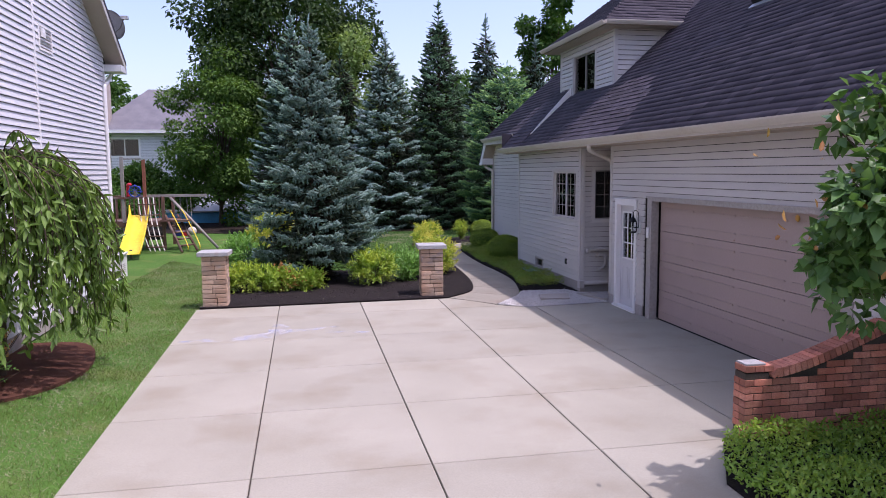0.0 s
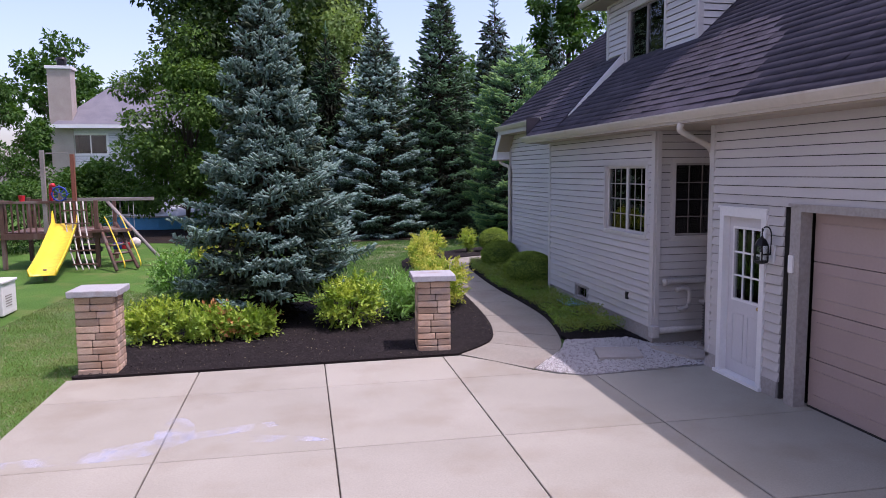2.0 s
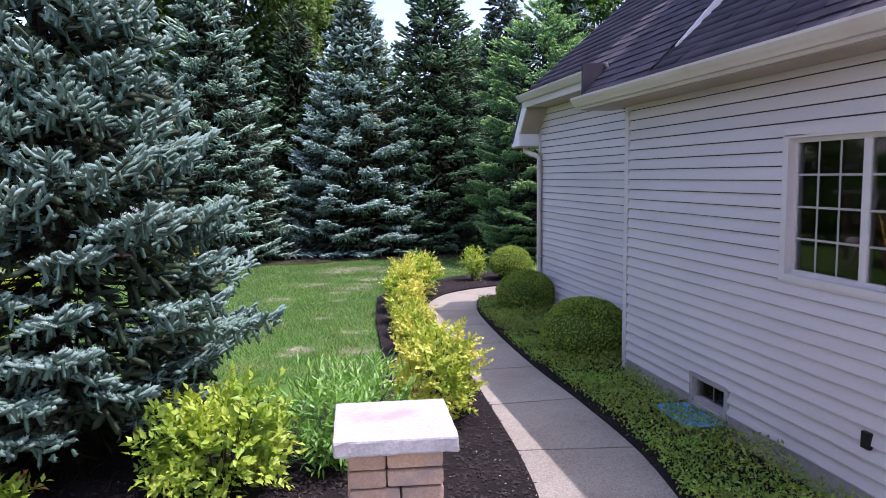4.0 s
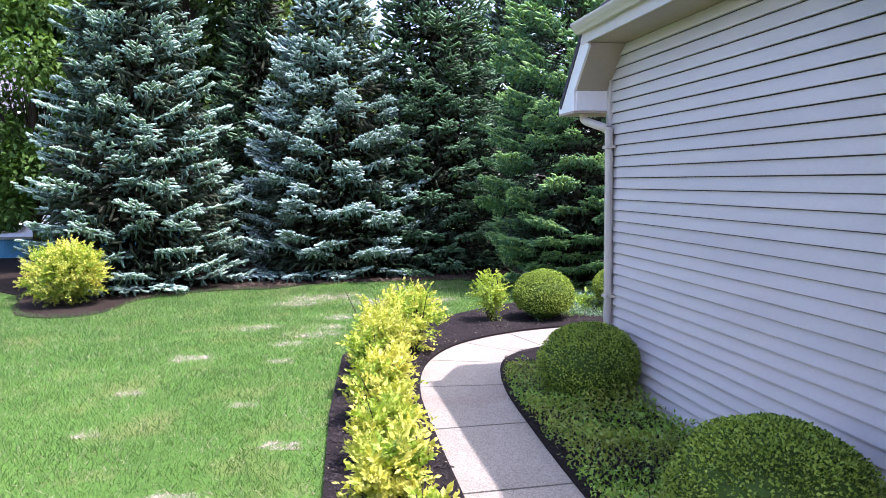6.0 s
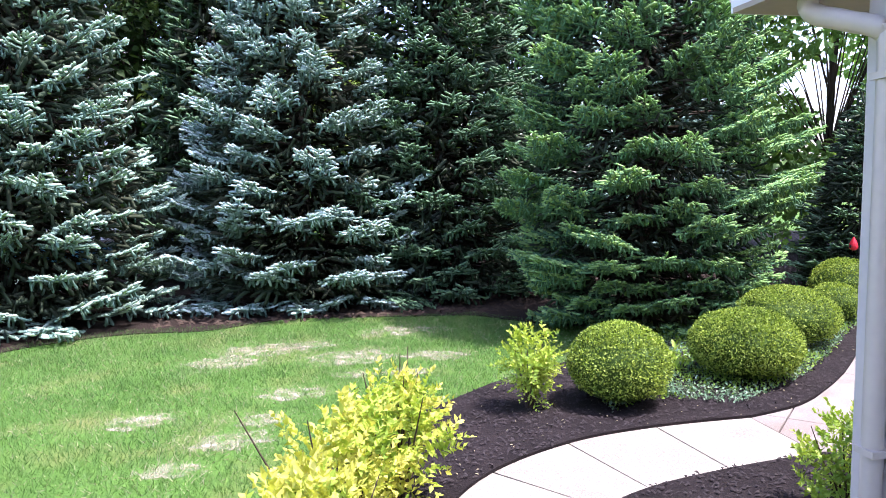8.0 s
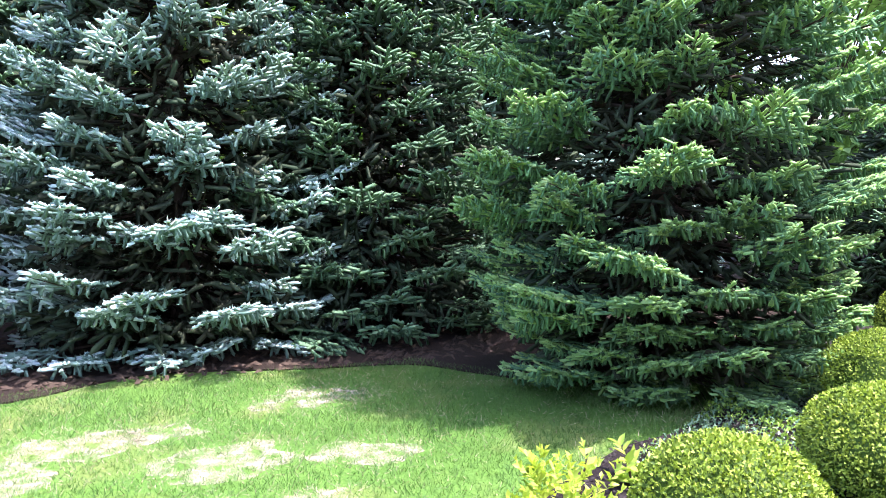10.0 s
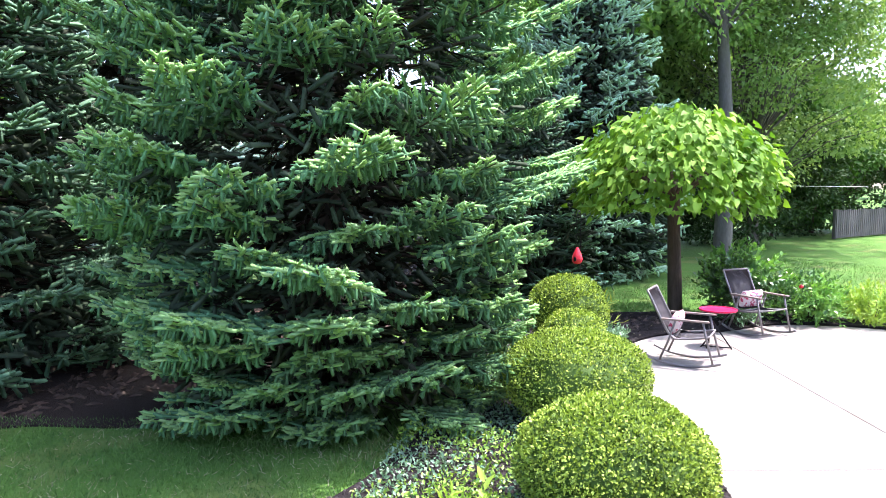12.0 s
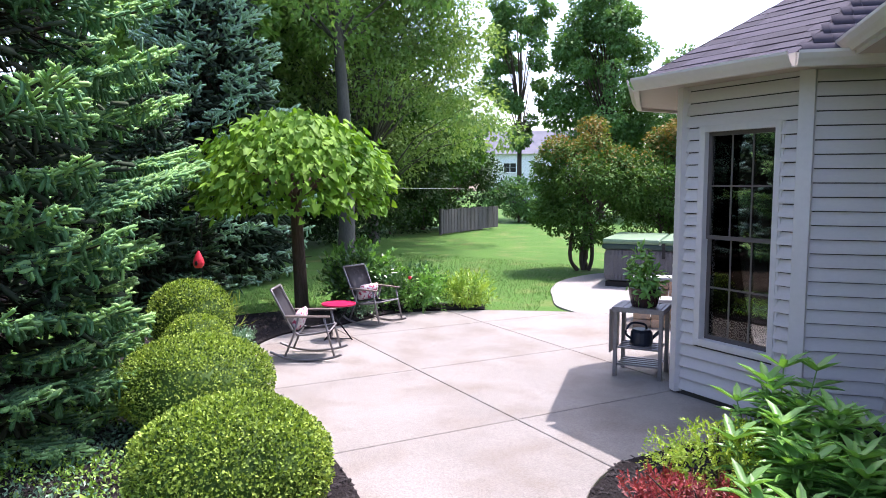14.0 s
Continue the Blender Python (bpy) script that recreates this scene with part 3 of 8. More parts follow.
def window_unit(house, m, u0, u1, z0, z1, sashes=1, cols=3, rows=4, frame_mat=None, casing_mat=None, label="", double_hung=False, curtain=False, grid=True, casing=0.06, grid_mat=None):
    """A window set into a wall's frame m: casing, sashes with panes, muntins, sill."""
    fm, cm = frame_mat or M_CASING, casing_mat or M_TRIM
    win = under(new("window"), house)
    win.matrix_world = Matrix.Translation(m @ Vector(((u0 + u1) / 2, 0, z0)))
    tagged(win, label)
    k = m @ Matrix.Identity(4)

    def piece(name, b, mat, **kw):
        bm = bmesh.new()
        for q in b:
            add_box(bm, *q, k)
        ob = part(name, bm, mat, None, **kw)
        ob.parent = win
        ob.matrix_parent_inverse = win.matrix_world.inverted()
        return ob

    c = casing
    piece("casing", [(u0, u1, -0.05, 0.03, z1 - c, z1), (u0, u0 + c, -0.05, 0.03, z0, z1 - c), (u1 - c, u1, -0.05, 0.03, z0, z1 - c), (u0, u1, -0.05, 0.036, z0, z0 + c * 0.8)], cm)
    piece("casing_lip", [(u0 - 0.02, u1 + 0.02, 0.0, 0.022, z1, z1 + 0.02), (u0 - 0.02, u0, 0.0, 0.022, z0 - 0.02, z1), (u1, u1 + 0.02, 0.0, 0.022, z0 - 0.02, z1), (u0, u1, 0.0, 0.03, z0 - 0.02, z0)], cm)
    a0, a1, b0, b1 = u0 + c, u1 - c, z0 + c * 0.8, z1 - c
    wide = (a1 - a0) / sashes
    for i in range(sashes):
        s0, s1 = a0 + wide * i, a0 + wide * (i + 1)
        halves = [(b0, (b0 + b1) / 2 + 0.02, -0.07), ((b0 + b1) / 2 - 0.02, b1, -0.045)] if double_hung else [(b0, b1, -0.05)]
        for h0, h1, dy in halves:
            t = 0.036
            piece("sash", [(s0, s0 + t, dy - 0.02, dy + 0.02, h0, h1), (s1 - t, s1, dy - 0.02, dy + 0.02, h0, h1), (s0 + t, s1 - t, dy - 0.02, dy + 0.02, h0, h0 + t), (s0 + t, s1 - t, dy - 0.02, dy + 0.02, h1 - t, h1)], fm)
            g = piece("pane", [(s0 + t, s1 - t, dy - 0.004, dy + 0.004, h0 + t, h1 - t)], M_GLASS)
            g.visible_shadow = False
            if grid:
                bars = [(s0 + t + (s1 - s0 - 2 * t) * j / cols - 0.008, s0 + t + (s1 - s0 - 2 * t) * j / cols + 0.008, dy + 0.005, dy + 0.010, h0 + t, h1 - t) for j in range(1, cols)]
                rr = rows // 2 + (rows % 2) if double_hung else rows
                bars += [(s0 + t, s1 - t, dy + 0.006, dy + 0.011, h0 + t + (h1 - h0 - 2 * t) * j / rr - 0.008, h0 + t + (h1 - h0 - 2 * t) * j / rr + 0.008) for j in range(1, rr)]
                piece("muntin_grid", bars, grid_mat or fm)
    if curtain:
        bm = bmesh.new()
        n = 40
        for side in (0, 1):
            s0, s1 = (a0, a0 + (a1 - a0) * 0.3) if side == 0 else (a1 - (a1 - a0) * 0.3, a1)
            prev = None
            for i in range(n + 1):
                x = s0 + (s1 - s0) * i / n
                y = -0.22 + 0.025 * math.sin(i * 1.3)
                pair = [bm.verts.new(k @ Vector((x, y, z))) for z in (b0, b1)]
                if prev:
                    bm.faces.new((prev[0], pair[0], pair[1], prev[1]))
                prev = pair
        ob = part("curtain", bm, M_CURTAIN, None)
        ob.parent = win
        ob.matrix_parent_inverse = win.matrix_world.inverted()
    return win


def shingle_arrays(origin, u, v, rows, span, tab=0.32, step=0.143, thick=0.014):
    """Shingle tabs laid in courses: u along the eave, v up the slope; span(row) gives the course's ends."""
    o, u, v = np.array(origin, float), np.array(u, float), np.array(v, float)
    n = np.cross(u, v)
    n = n if n[2] > 0 else -n
    V, spot = [], []
    for r in range(rows):
        s0, s1 = span((r + 0.5) * step)
        if s1 <= s0:
            continue
        x = s0 - rng.uniform(0, tab)
        while x < s1:
            w = tab * rng.uniform(0.55, 1.25)
            x0, x1 = max(x, s0), min(x + w - 0.004, s1)
            x += w
            if x1 - x0 < 0.03:
                continue
            t = thick * rng.uniform(0.7, 1.7)
            y0, y1 = r * step - rng.uniform(0, 0.006), (r + 1) * step + 0.02
            c = [o + u * xx + v * yy + n * zz for yy, zz in ((y0, t), (y1, 0.002)) for xx in (x0, x1)]
            d = [o + u * xx + v * y0 - n * 0.002 for xx in (x0, x1)]
            V.append(c + d)
            spot.append(o + u * (x0 + x1) / 2 + v * y0)
    return np.array(V), np.array(spot)


SH_FACES = np.array([[0, 1, 3, 2], [4, 5, 1, 0], [4, 0, 2, 2], [5, 3, 3, 1]])[:2]


def shingled(roof, name_rest, *args, singles=0, near=None, material=None, **kw):
    """Lays shingles on a roof: the courses nearest to the point near as pieces, the rest joined."""
    V, spot = shingle_arrays(*args, **kw)
    order = np.arange(len(V))
    if singles:
        order = np.argsort(np.linalg.norm(spot - np.array(near), axis=1))
        for i in order[:singles]:
            base = V[i].mean(0)
            me = bpy.data.meshes.new("shingle")
            me.from_pydata((V[i] - base).tolist(), [], SH_FACES.tolist())
            me.materials.append(material or M_SHINGLE)
            ob = under(new("shingle", me), roof)
            ob.location = base
        order = order[singles:]
    if len(order):
        W = V[order]
        F = (SH_FACES[None] + 6 * np.arange(len(W))[:, None, None]).reshape(-1, 4)
        tagged(array_mesh(name_rest, W.reshape(-1, 3), F, material or M_SHINGLE_ALL, roof), kind="stuff")


M_SHINGLE_ALL = foliage("shingle_courses", (0.042, 0.038, 0.05), (0.078, 0.07, 0.086), (0.048, 0.043, 0.056), 0.9, 0.25, 0.0, 1.2)

# ---- ground, driveway, paths ----
tagged(part("ground", polygon_slab([(-160, -90), (220, -90), (220, 240), (-160, 240)], -0.6, -0.03), M_LAWN), "mown green lawn with paler dry streaks", "lawn", kind="structure")

DRIVE = [(-1.98, -16), (6.8, -16), (6.8, 13.8), (4.76, 13.64), (4.4, 13.82), (4.12, 14.1), (3.75, 14.62), (3.34, 15.05), (-1.98, 14.92)]
driveway = tagged(part("driveway", polygon_slab(DRIVE, -0.25, -0.022), M_JOINT), "pale concrete driveway slabs with dark joints", "driveway", kind="structure")
cell_slabs("slab", DRIVE, (-0.32, 1.37, 3.08, 4.87), (-6.8, -4.95, -3.1, -1.25, 0.6, 2.5, 4.35, 6.2, 8.07, 9.93, 11.8, 13.9), 0, (0, 0), -0.2, 0.0, M_CONC, driveway, 0.014)

PATH_L = [(3.36, 15.1), (3.95, 15.72), (4.22, 16.5), (4.38, 17.6), (4.47, 18.9), (4.55, 20.3), (4.62, 21.7), (4.66, 23.1), (4.74, 24.5), (5.02, 25.7), (5.6, 26.62), (6.5, 27.18), (7.4, 27.38), (8.35, 27.42)]
PATH_R = [(4.15, 14.12), (4.85, 15.0), (5.18, 15.9), (5.45, 17.4), (5.49, 18.9), (5.46, 20.3), (5.48, 21.7), (5.55, 23.1), (5.66, 24.4), (5.9, 25.42), (6.25, 25.92), (6.75, 26.2), (7.5, 26.38), (8.35, 26.5)]


def smooth_line(points, per=6):
    """A soft curve through points in the plan."""
    p = np.array([points[0]] + list(points) + [points[-1]], float)
    out = []
    for i in range(1, len(p) - 2):
        for t in np.linspace(0, 1, per, endpoint=False):
            out.append(0.5 * ((2 * p[i]) + (p[i + 1] - p[i - 1]) * t + (2 * p[i - 1] - 5 * p[i] + 4 * p[i + 1] - p[i + 2]) * t * t + (3 * p[i] - p[i - 1] - 3 * p[i + 1] + p[i + 2]) * t ** 3))
    out.append(p[-2])
    return [tuple(map(float, q)) for q in out]


LEFT, RIGHT = smooth_line(PATH_L), smooth_line(PATH_R)
WALK_POLY = LEFT + RIGHT[::-1]
garden_path = tagged(part("garden_path", polygon_slab(WALK_POLY, -0.2, -0.018), M_JOINT), "curving exposed-aggregate concrete garden path", "path", kind="structure")
marks = [0, 6, 12, 19, 25, 31, 37, 43, 49, 55, 61, 66, 72, 78]
for a, b in zip(marks, marks[1:]):
    lo, hi = LEFT[a:b + 1], RIGHT[a:b + 1]
    g0, g1 = 0.05, 0.05
    lo = [tuple(np.array(lo[0]) + (np.array(lo[1]) - np.array(lo[0])) * g0)] + lo[1:-1] + [tuple(np.array(lo[-1]) + (np.array(lo[-2]) - np.array(lo[-1])) * g1)]
    hi = [tuple(np.array(hi[0]) + (np.array(hi[1]) - np.array(hi[0])) * g0)] + hi[1:-1] + [tuple(np.array(hi[-1]) + (np.array(hi[-2]) - np.array(hi[-1])) * g1)]
    part("slab", polygon_slab(lo + hi[::-1], -0.15, 0.004), M_PATHC, garden_path)

PATIO_EDGE = smooth_line([(8.35, 27.42), (9.0, 27.62), (9.66, 28.05), (10.36, 28.62), (11.3, 29.5), (12.3, 30.45), (13.16, 30.92), (13.9, 31.0), (14.45, 30.82), (14.95, 30.48), (16.0, 30.1), (16.55, 29.3), (16.85, 28.3), (17.0, 27.4)], 4)
PATIO = PATIO_EDGE + [(17.1, 25.6), (17.1, 24.0), (12.9, 24.0), (11.9, 25.0)] + smooth_line([(11.55, 25.45), (11.1, 26.02), (10.66, 26.42), (10.1, 26.58), (9.3, 26.56), (8.35, 26.5)], 4)
patio = tagged(part("patio", polygon_slab(PATIO, -0.2, -0.016), M_JOINT), "broad exposed-aggregate concrete patio cut by diagonal joints", "patio", kind="structure")
cell_slabs("slab", PATIO, (-6.1, -4.05, -2.0, 0.0, 2.1, 4.2), (-3.9, -1.93, 0.0, 2.0), -45, (12.83, 28.67), -0.15, 0.006, M_PATIO, patio, 0.012)

# pale stone-dust strip that leads on to the spa
tagged(part("gravel_strip", polygon_slab(smooth_line([(17.0, 27.35), (17.6, 27.75), (18.6, 27.95), (19.6, 28.1), (21, 28.0), (22.5, 27.2), (23, 25.5), (22, 23.6), (17.1, 23.6)], 4), -0.1, 0.0), M_GRAVELBED), "pale crushed-stone strip between patio and spa", "gravel", kind="structure")
# blue-white chalky wash marks on the driveway
bm = bmesh.new()
for cx, cy, w, h, a in ((0.0, 12.45, 0.9, 0.10, 0.25), (-1.0, 12.05, 0.8, 0.14, 0.1), (0.75, 12.2, 0.6, 0.09, -0.2), (-0.25, 12.6, 0.18, 0.5, 0.1)):
    ring = []
    for i in range(28):
        t = 2 * math.pi * i / 28
        r = 1 + 0.35 * noise.noise(Vector((cx * 3 + math.cos(t), cy + math.sin(t), 0)))
        x, y = w * r * math.cos(t), h * r * math.sin(t)
        ring.append(bm.verts.new((cx + x * math.cos(a) - y * math.sin(a), cy + x * math.sin(a) + y * math.cos(a), 0.0025)))
    bm.faces.new(ring)
chalk_m, cn, cl, cb = nodes_of("chalk_film")
cg = cn.new("ShaderNodeNewGeometry")
cnz = noise_node(cn, cl, cg.outputs["Position"], 3.0, 6.0)
cb.inputs["Base Color"].default_value = (0.60, 0.64, 0.80, 1)
cb.inputs["Roughness"].default_value = 0.95
cf = cn.new("ShaderNodeMath")
cf.operation = "MULTIPLY"
cf.inputs[1].default_value = 0.5
cl.new(ramp(cn, cl, cnz.outputs[0], 0.42, 0.72), cf.inputs[0])
cl.new(cf.outputs[0], cb.inputs["Alpha"])
tagged(part("chalk_marks", bm, chalk_m), "faint blue-white chalk wash on concrete", "chalk marks", kind="stuff")

# ---- beds ----
BED = [(-1.92, 14.932), (3.32, 15.058)] + LEFT[1:] + PATIO_EDGE[1:47] + [(17.2, 28.9), (16.9, 30.2), (16.2, 31.2), (15.2, 32.2), (13.2, 33.2), (11.0, 33.0), (10.6, 32.0), (9.9, 30.9), (9.1, 30.4), (8.4, 30.12), (7.9, 30.0), (7.2, 29.55), (6.3, 29.0), (5.3, 28.1), (4.4, 27.2), (4.0, 26.3), (3.75, 24), (3.6, 21.6), (3.42, 20.2), (2.9, 19.5), (2.2, 19.7), (1.2, 20.0), (0.0, 19.8), (-0.85, 19.1), (-1.2, 18.2), (-1.65, 16.6)]
tagged(part("mulch_bed", polygon_slab(BED, -0.1, 0.03), M_MULCH), "dark shredded bark mulch bed round shrubs", "mulch bed", kind="structure")
BED_HOUSE = [(5.2, 15.62), (6.25, 15.6), (6.4, 15.1), (6.4, 19.9), (6.85, 19.9), (6.85, 24.3), (8.6, 24.3), (9.6, 24.3), (11.85, 24.3), (11.85, 25.0), (11.55, 25.44), (11.1, 26.01), (10.66, 26.41), (10.1, 26.57), (9.3, 26.55), (8.4, 26.49)] + RIGHT[::-1][:70] + [(5.2, 15.9)]
tagged(part("mulch_bed", polygon_slab(BED_HOUSE, -0.1, 0.028), M_MULCH), "dark mulch bed along the house wall", "mulch bed", kind="structure")
tagged(part("mulch_bed", polygon_slab(smooth_line([(-4.3, 9.0), (-3.4, 9.3), (-2.9, 10.3), (-3.05, 11.6), (-3.5, 12.3), (-4.3, 12.4)], 4), -0.1, 0.02), M_REDMULCH), "reddish-brown mulch under the weeping tree", "mulch bed", kind="structure")
tagged(part("mulch_bed", polygon_slab([(3.75, 2.0), (7.5, 2.0), (7.5, 6.3), (4.62, 6.3), (4.35, 6.05), (3.85, 5.2)], -0.1, 0.02), M_MULCH), "dark mulch under the low hedge", "mulch bed", kind="structure")
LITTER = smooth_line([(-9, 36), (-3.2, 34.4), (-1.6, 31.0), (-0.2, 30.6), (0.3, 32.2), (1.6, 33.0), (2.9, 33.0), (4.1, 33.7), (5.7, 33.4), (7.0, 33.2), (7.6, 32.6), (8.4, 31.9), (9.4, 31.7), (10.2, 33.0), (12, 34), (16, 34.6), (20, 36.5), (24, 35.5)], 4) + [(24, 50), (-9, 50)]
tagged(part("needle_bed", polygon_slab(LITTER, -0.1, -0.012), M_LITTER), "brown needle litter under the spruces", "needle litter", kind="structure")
GRAVEL = [(4.18, 14.1), (4.45, 13.84), (4.76, 13.66), (6.55, 13.82), (8.0, 13.82), (8.0, 15.06), (6.4, 15.06), (6.22, 15.58), (5.17, 15.6), (4.88, 15.0)]
tagged(part("gravel_bed", polygon_slab(GRAVEL, -0.1, 0.0), M_GRAVELBED), "bed of white marble chips", "gravel", kind="structure")
for poly, tint in (([(5.36, 14.9), (6.0, 14.8), (5.84, 14.24), (5.2, 14.32)], 1), ([(6.22, 14.78), (6.75, 14.7), (6.95, 13.98), (6.5, 14.0)], 1)):
    tagged(part("stepping_stone", polygon_slab(poly, -0.02, 0.045), M_PAVER), "flat grey concrete stepping slab in gravel", "stepping stone", "stepping stones")

# ---- main house ----
house = thing("house", (6.55, 10, 0), "beige lap-sided house with a dark shingle roof and dormer", "house")
house.matrix_world = Matrix.Identity(4)
GX = 6.55
wall, MG = sided_wall(house, (GX, 13.78), (GX, 1.0), 0.2, 3.275, [(0.28, 1.24, 0.0, 2.19), (1.54, 6.78, 0.0, 2.27)], base=0.0)
wall_r, MR = sided_wall(house, (6.4, 15.08), (8.1, 15.08), 0.25, 3.275, [(0.26, 1.11, 1.62, 2.85)], base=0.0)
wall_b, MB = sided_wall(house, (6.4, 19.84), (6.4, 15.08), 0.25, 3.28, [(2.9, 4.54, 1.62, 2.81), (1.56, 2.22, 0.16, 0.5)], base=0.0)
wall_f, MF = sided_wall(house, (6.85, 24.38), (6.85, 19.84), 0.006, 3.75, base=0.0)
wall_n, MN = sided_wall(house, (11.85, 24.38), (6.85, 24.38), 0.12, 3.2, base=0.0)
wall_k, MK = sided_wall(house, (8.0, 15.0), (8.0, 13.86), 0.2, 3.275, base=0.0)
wall_g, _ = sided_wall(house, (8.1, 13.78), (6.55, 13.78), 0.2, 3.275, base=0.0)
BAY = [(15.2, 24.28), (15.2, 25.05), (14.3, 25.95), (12.74, 25.95), (11.85, 25.05), (11.85, 24.28)]
_, MB4 = sided_wall(house, BAY[4], BAY[5], 0.12, 2.98, base=0.0)
_, MB3 = sided_wall(house, BAY[3], BAY[4], 0.06, 2.98, [(0.22, 1.06, 0.55, 2.58)], base=0.0)
_, MB2 = sided_wall(house, BAY[2], BAY[3], 0.06, 2.98, [(0.3, 1.26, 0.62, 2.5)], base=0.0)
_, MB1 = sided_wall(house, BAY[1], BAY[2], 0.06, 2.98, base=0.0)
sided_wall(house, BAY[0], BAY[1], 0.06, 2.98, base=0.0)
# closed sides and floor slabs that are out of view
bm = bmesh.new()
add_box(bm, 6.7, 17.0, 0.8, 1.0, 0, 3.3)
add_box(bm, 16.9, 17.1, 1.0, 24.2, 0, 3.3)
add_box(bm, 15.2, 17.1, 24.1, 24.28, 0, 3.3)
part("rear_wall", bm, M_SHADE_SHEATH, house)
# ceilings, partitions and floors added behind the windows, coloured near black for unlit rooms
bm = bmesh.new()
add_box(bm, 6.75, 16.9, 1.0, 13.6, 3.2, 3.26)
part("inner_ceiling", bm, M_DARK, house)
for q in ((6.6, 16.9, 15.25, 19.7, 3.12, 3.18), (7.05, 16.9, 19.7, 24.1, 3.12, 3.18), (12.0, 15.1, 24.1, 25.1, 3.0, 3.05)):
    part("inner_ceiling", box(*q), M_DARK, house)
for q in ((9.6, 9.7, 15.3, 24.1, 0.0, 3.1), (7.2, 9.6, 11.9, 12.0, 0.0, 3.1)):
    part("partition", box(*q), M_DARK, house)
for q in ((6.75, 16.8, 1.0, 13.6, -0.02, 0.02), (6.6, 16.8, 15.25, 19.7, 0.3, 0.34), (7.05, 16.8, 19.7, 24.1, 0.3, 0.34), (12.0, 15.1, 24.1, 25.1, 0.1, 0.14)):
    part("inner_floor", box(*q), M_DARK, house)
part("foundation", add_box(add_box(add_box(bmesh.new(), 6.388, 6.6, 15.1, 19.82, 0.0, 0.252), 6.39, 8.0, 15.068, 15.099, 0.0, 0.252), 6.842, 7.1, 19.85, 24.26, 0, 0.04), M_FOUND, house)

# corner boards
for x0, x1, y0, y1, z0, z1 in ((6.37, 6.41, 15.06, 15.17, 0.2, 3.27), (6.41, 6.48, 15.045, 15.075, 0.2, 3.27), (6.368, 6.41, 19.76, 19.86, 0.12, 3.27), (6.41, 6.85, 19.845, 19.87, 0.12, 3.5), (6.52, 6.565, 13.7, 13.8, 0.14, 3.275),
                               (6.812, 6.86, 24.31, 24.41, 0.0, 3.6), (6.86, 6.93, 24.39, 24.42, 0.0, 3.2)):
    part("corner_board", box(x0, x1, y0, y1, z0, z1, 0.004), M_TRIM, house)
for (x, y), a in (((12.74, 25.95), 22.5), ((11.85, 25.05), 67.5 - 0.0)):
    m = pose(x, y, 0, 0, 0, a + 90)
    part("corner_board", box(-0.03, 0.05, -0.06, 0.06, 0.03, 2.98, 0.004, pose(x, y, 0, 0, 0, 0) @ pose(0, 0, 0, 0, 0, 135 - (22.5 if x > 12 else -22.5)) @ pose(0.0, 0, 0)), M_TRIM, house)

# base boards beside the doors
part("base_board", box(6.52, 6.56, 13.5, 13.79, 0.0, 0.2, 0.004), M_CASING, house)
part("base_board", box(6.52, 6.56, 12.26, 12.54, 0.0, 0.2, 0.004), M_CASING, house)

# garage door with its casing
gdoor = under(new("garage_door"), house)
tagged(gdoor, "pinkish-taupe sectional garage door, closed")
gd0, gd1 = 7.08, 11.94
bm = bmesh.new()
for a in ((6.515, 6.66, gd1, gd1 + 0.17, 0, 2.27), (6.515, 6.66, gd0 - 0.17, gd0, 0, 2.27), (6.51, 6.66, gd0, gd1, 2.212, 2.27), (6.50, 6.56, gd0 - 0.2, gd1 + 0.2, 2.27, 2.30)):
    add_box(bm, *a)
part("door_casing", bm, M_CASING, gdoor)
for i in range(4):
    z0, z1 = 0.02 + i * 0.548, 0.02 + (i + 1) * 0.548 - 0.008
    bm = box(6.70, 6.745, gd0, gd1, z0, z1, 0.004)
    sec = part("door_section", bm, M_GARAGE, gdoor)
    n = 4
    for j in range(n):
        y0 = gd0 + 0.09 + j * (gd1 - gd0 - 0.05) / n
        y1 = y0 + (gd1 - gd0 - 0.05) / n - 0.13
        bm = bmesh.new()
        zz0, zz1 = z0 + 0.12, z1 - 0.12
        for q in ((y0, y1, zz0, zz0 + 0.022), (y0, y1, zz1 - 0.022, zz1)):
            add_box(bm, 6.686, 6.7, q[0], q[1], q[2], q[3])
        part("panel_rib", bm, M_GARAGE, sec)
part("bottom_seal", box(6.69, 6.75, gd0, gd1, 0.0, 0.02), M_RUBBER, gdoor)

# side door: casing, slab, nine lights, threshold, knob
sdoor = under(new("side_door"), house)
tagged(sdoor, "pale painted entry door with a nine-light window")
y0, y1 = 12.54, 13.5
bm = bmesh.new()
for a in ((6.505, 6.66, y0, y0 + 0.09, 0.03, 2.19), (6.505, 6.66, y1 - 0.09, y1, 0.03, 2.19), (6.505, 6.66, y0 + 0.09, y1 - 0.09, 2.09, 2.19), (6.492, 6.53, y0 - 0.025, y1 + 0.025, 2.19, 2.215)):
    add_box(bm, *a)
part("door_casing", bm, M_WHITE, sdoor)
bm = bmesh.new()
d0, d1 = y0 + 0.09, y1 - 0.09
l0, l1, g0, g1 = d0 + 0.12, d1 - 0.12, 1.03, 1.93
for a in ((6.60, 6.645, d0, l0, 0.05, 2.09), (6.60, 6.645, l1, d1, 0.05, 2.09), (6.60, 6.645, l0, l1, 0.05, g0), (6.60, 6.645, l0, l1, g1, 2.09)):
    add_box(bm, *a)
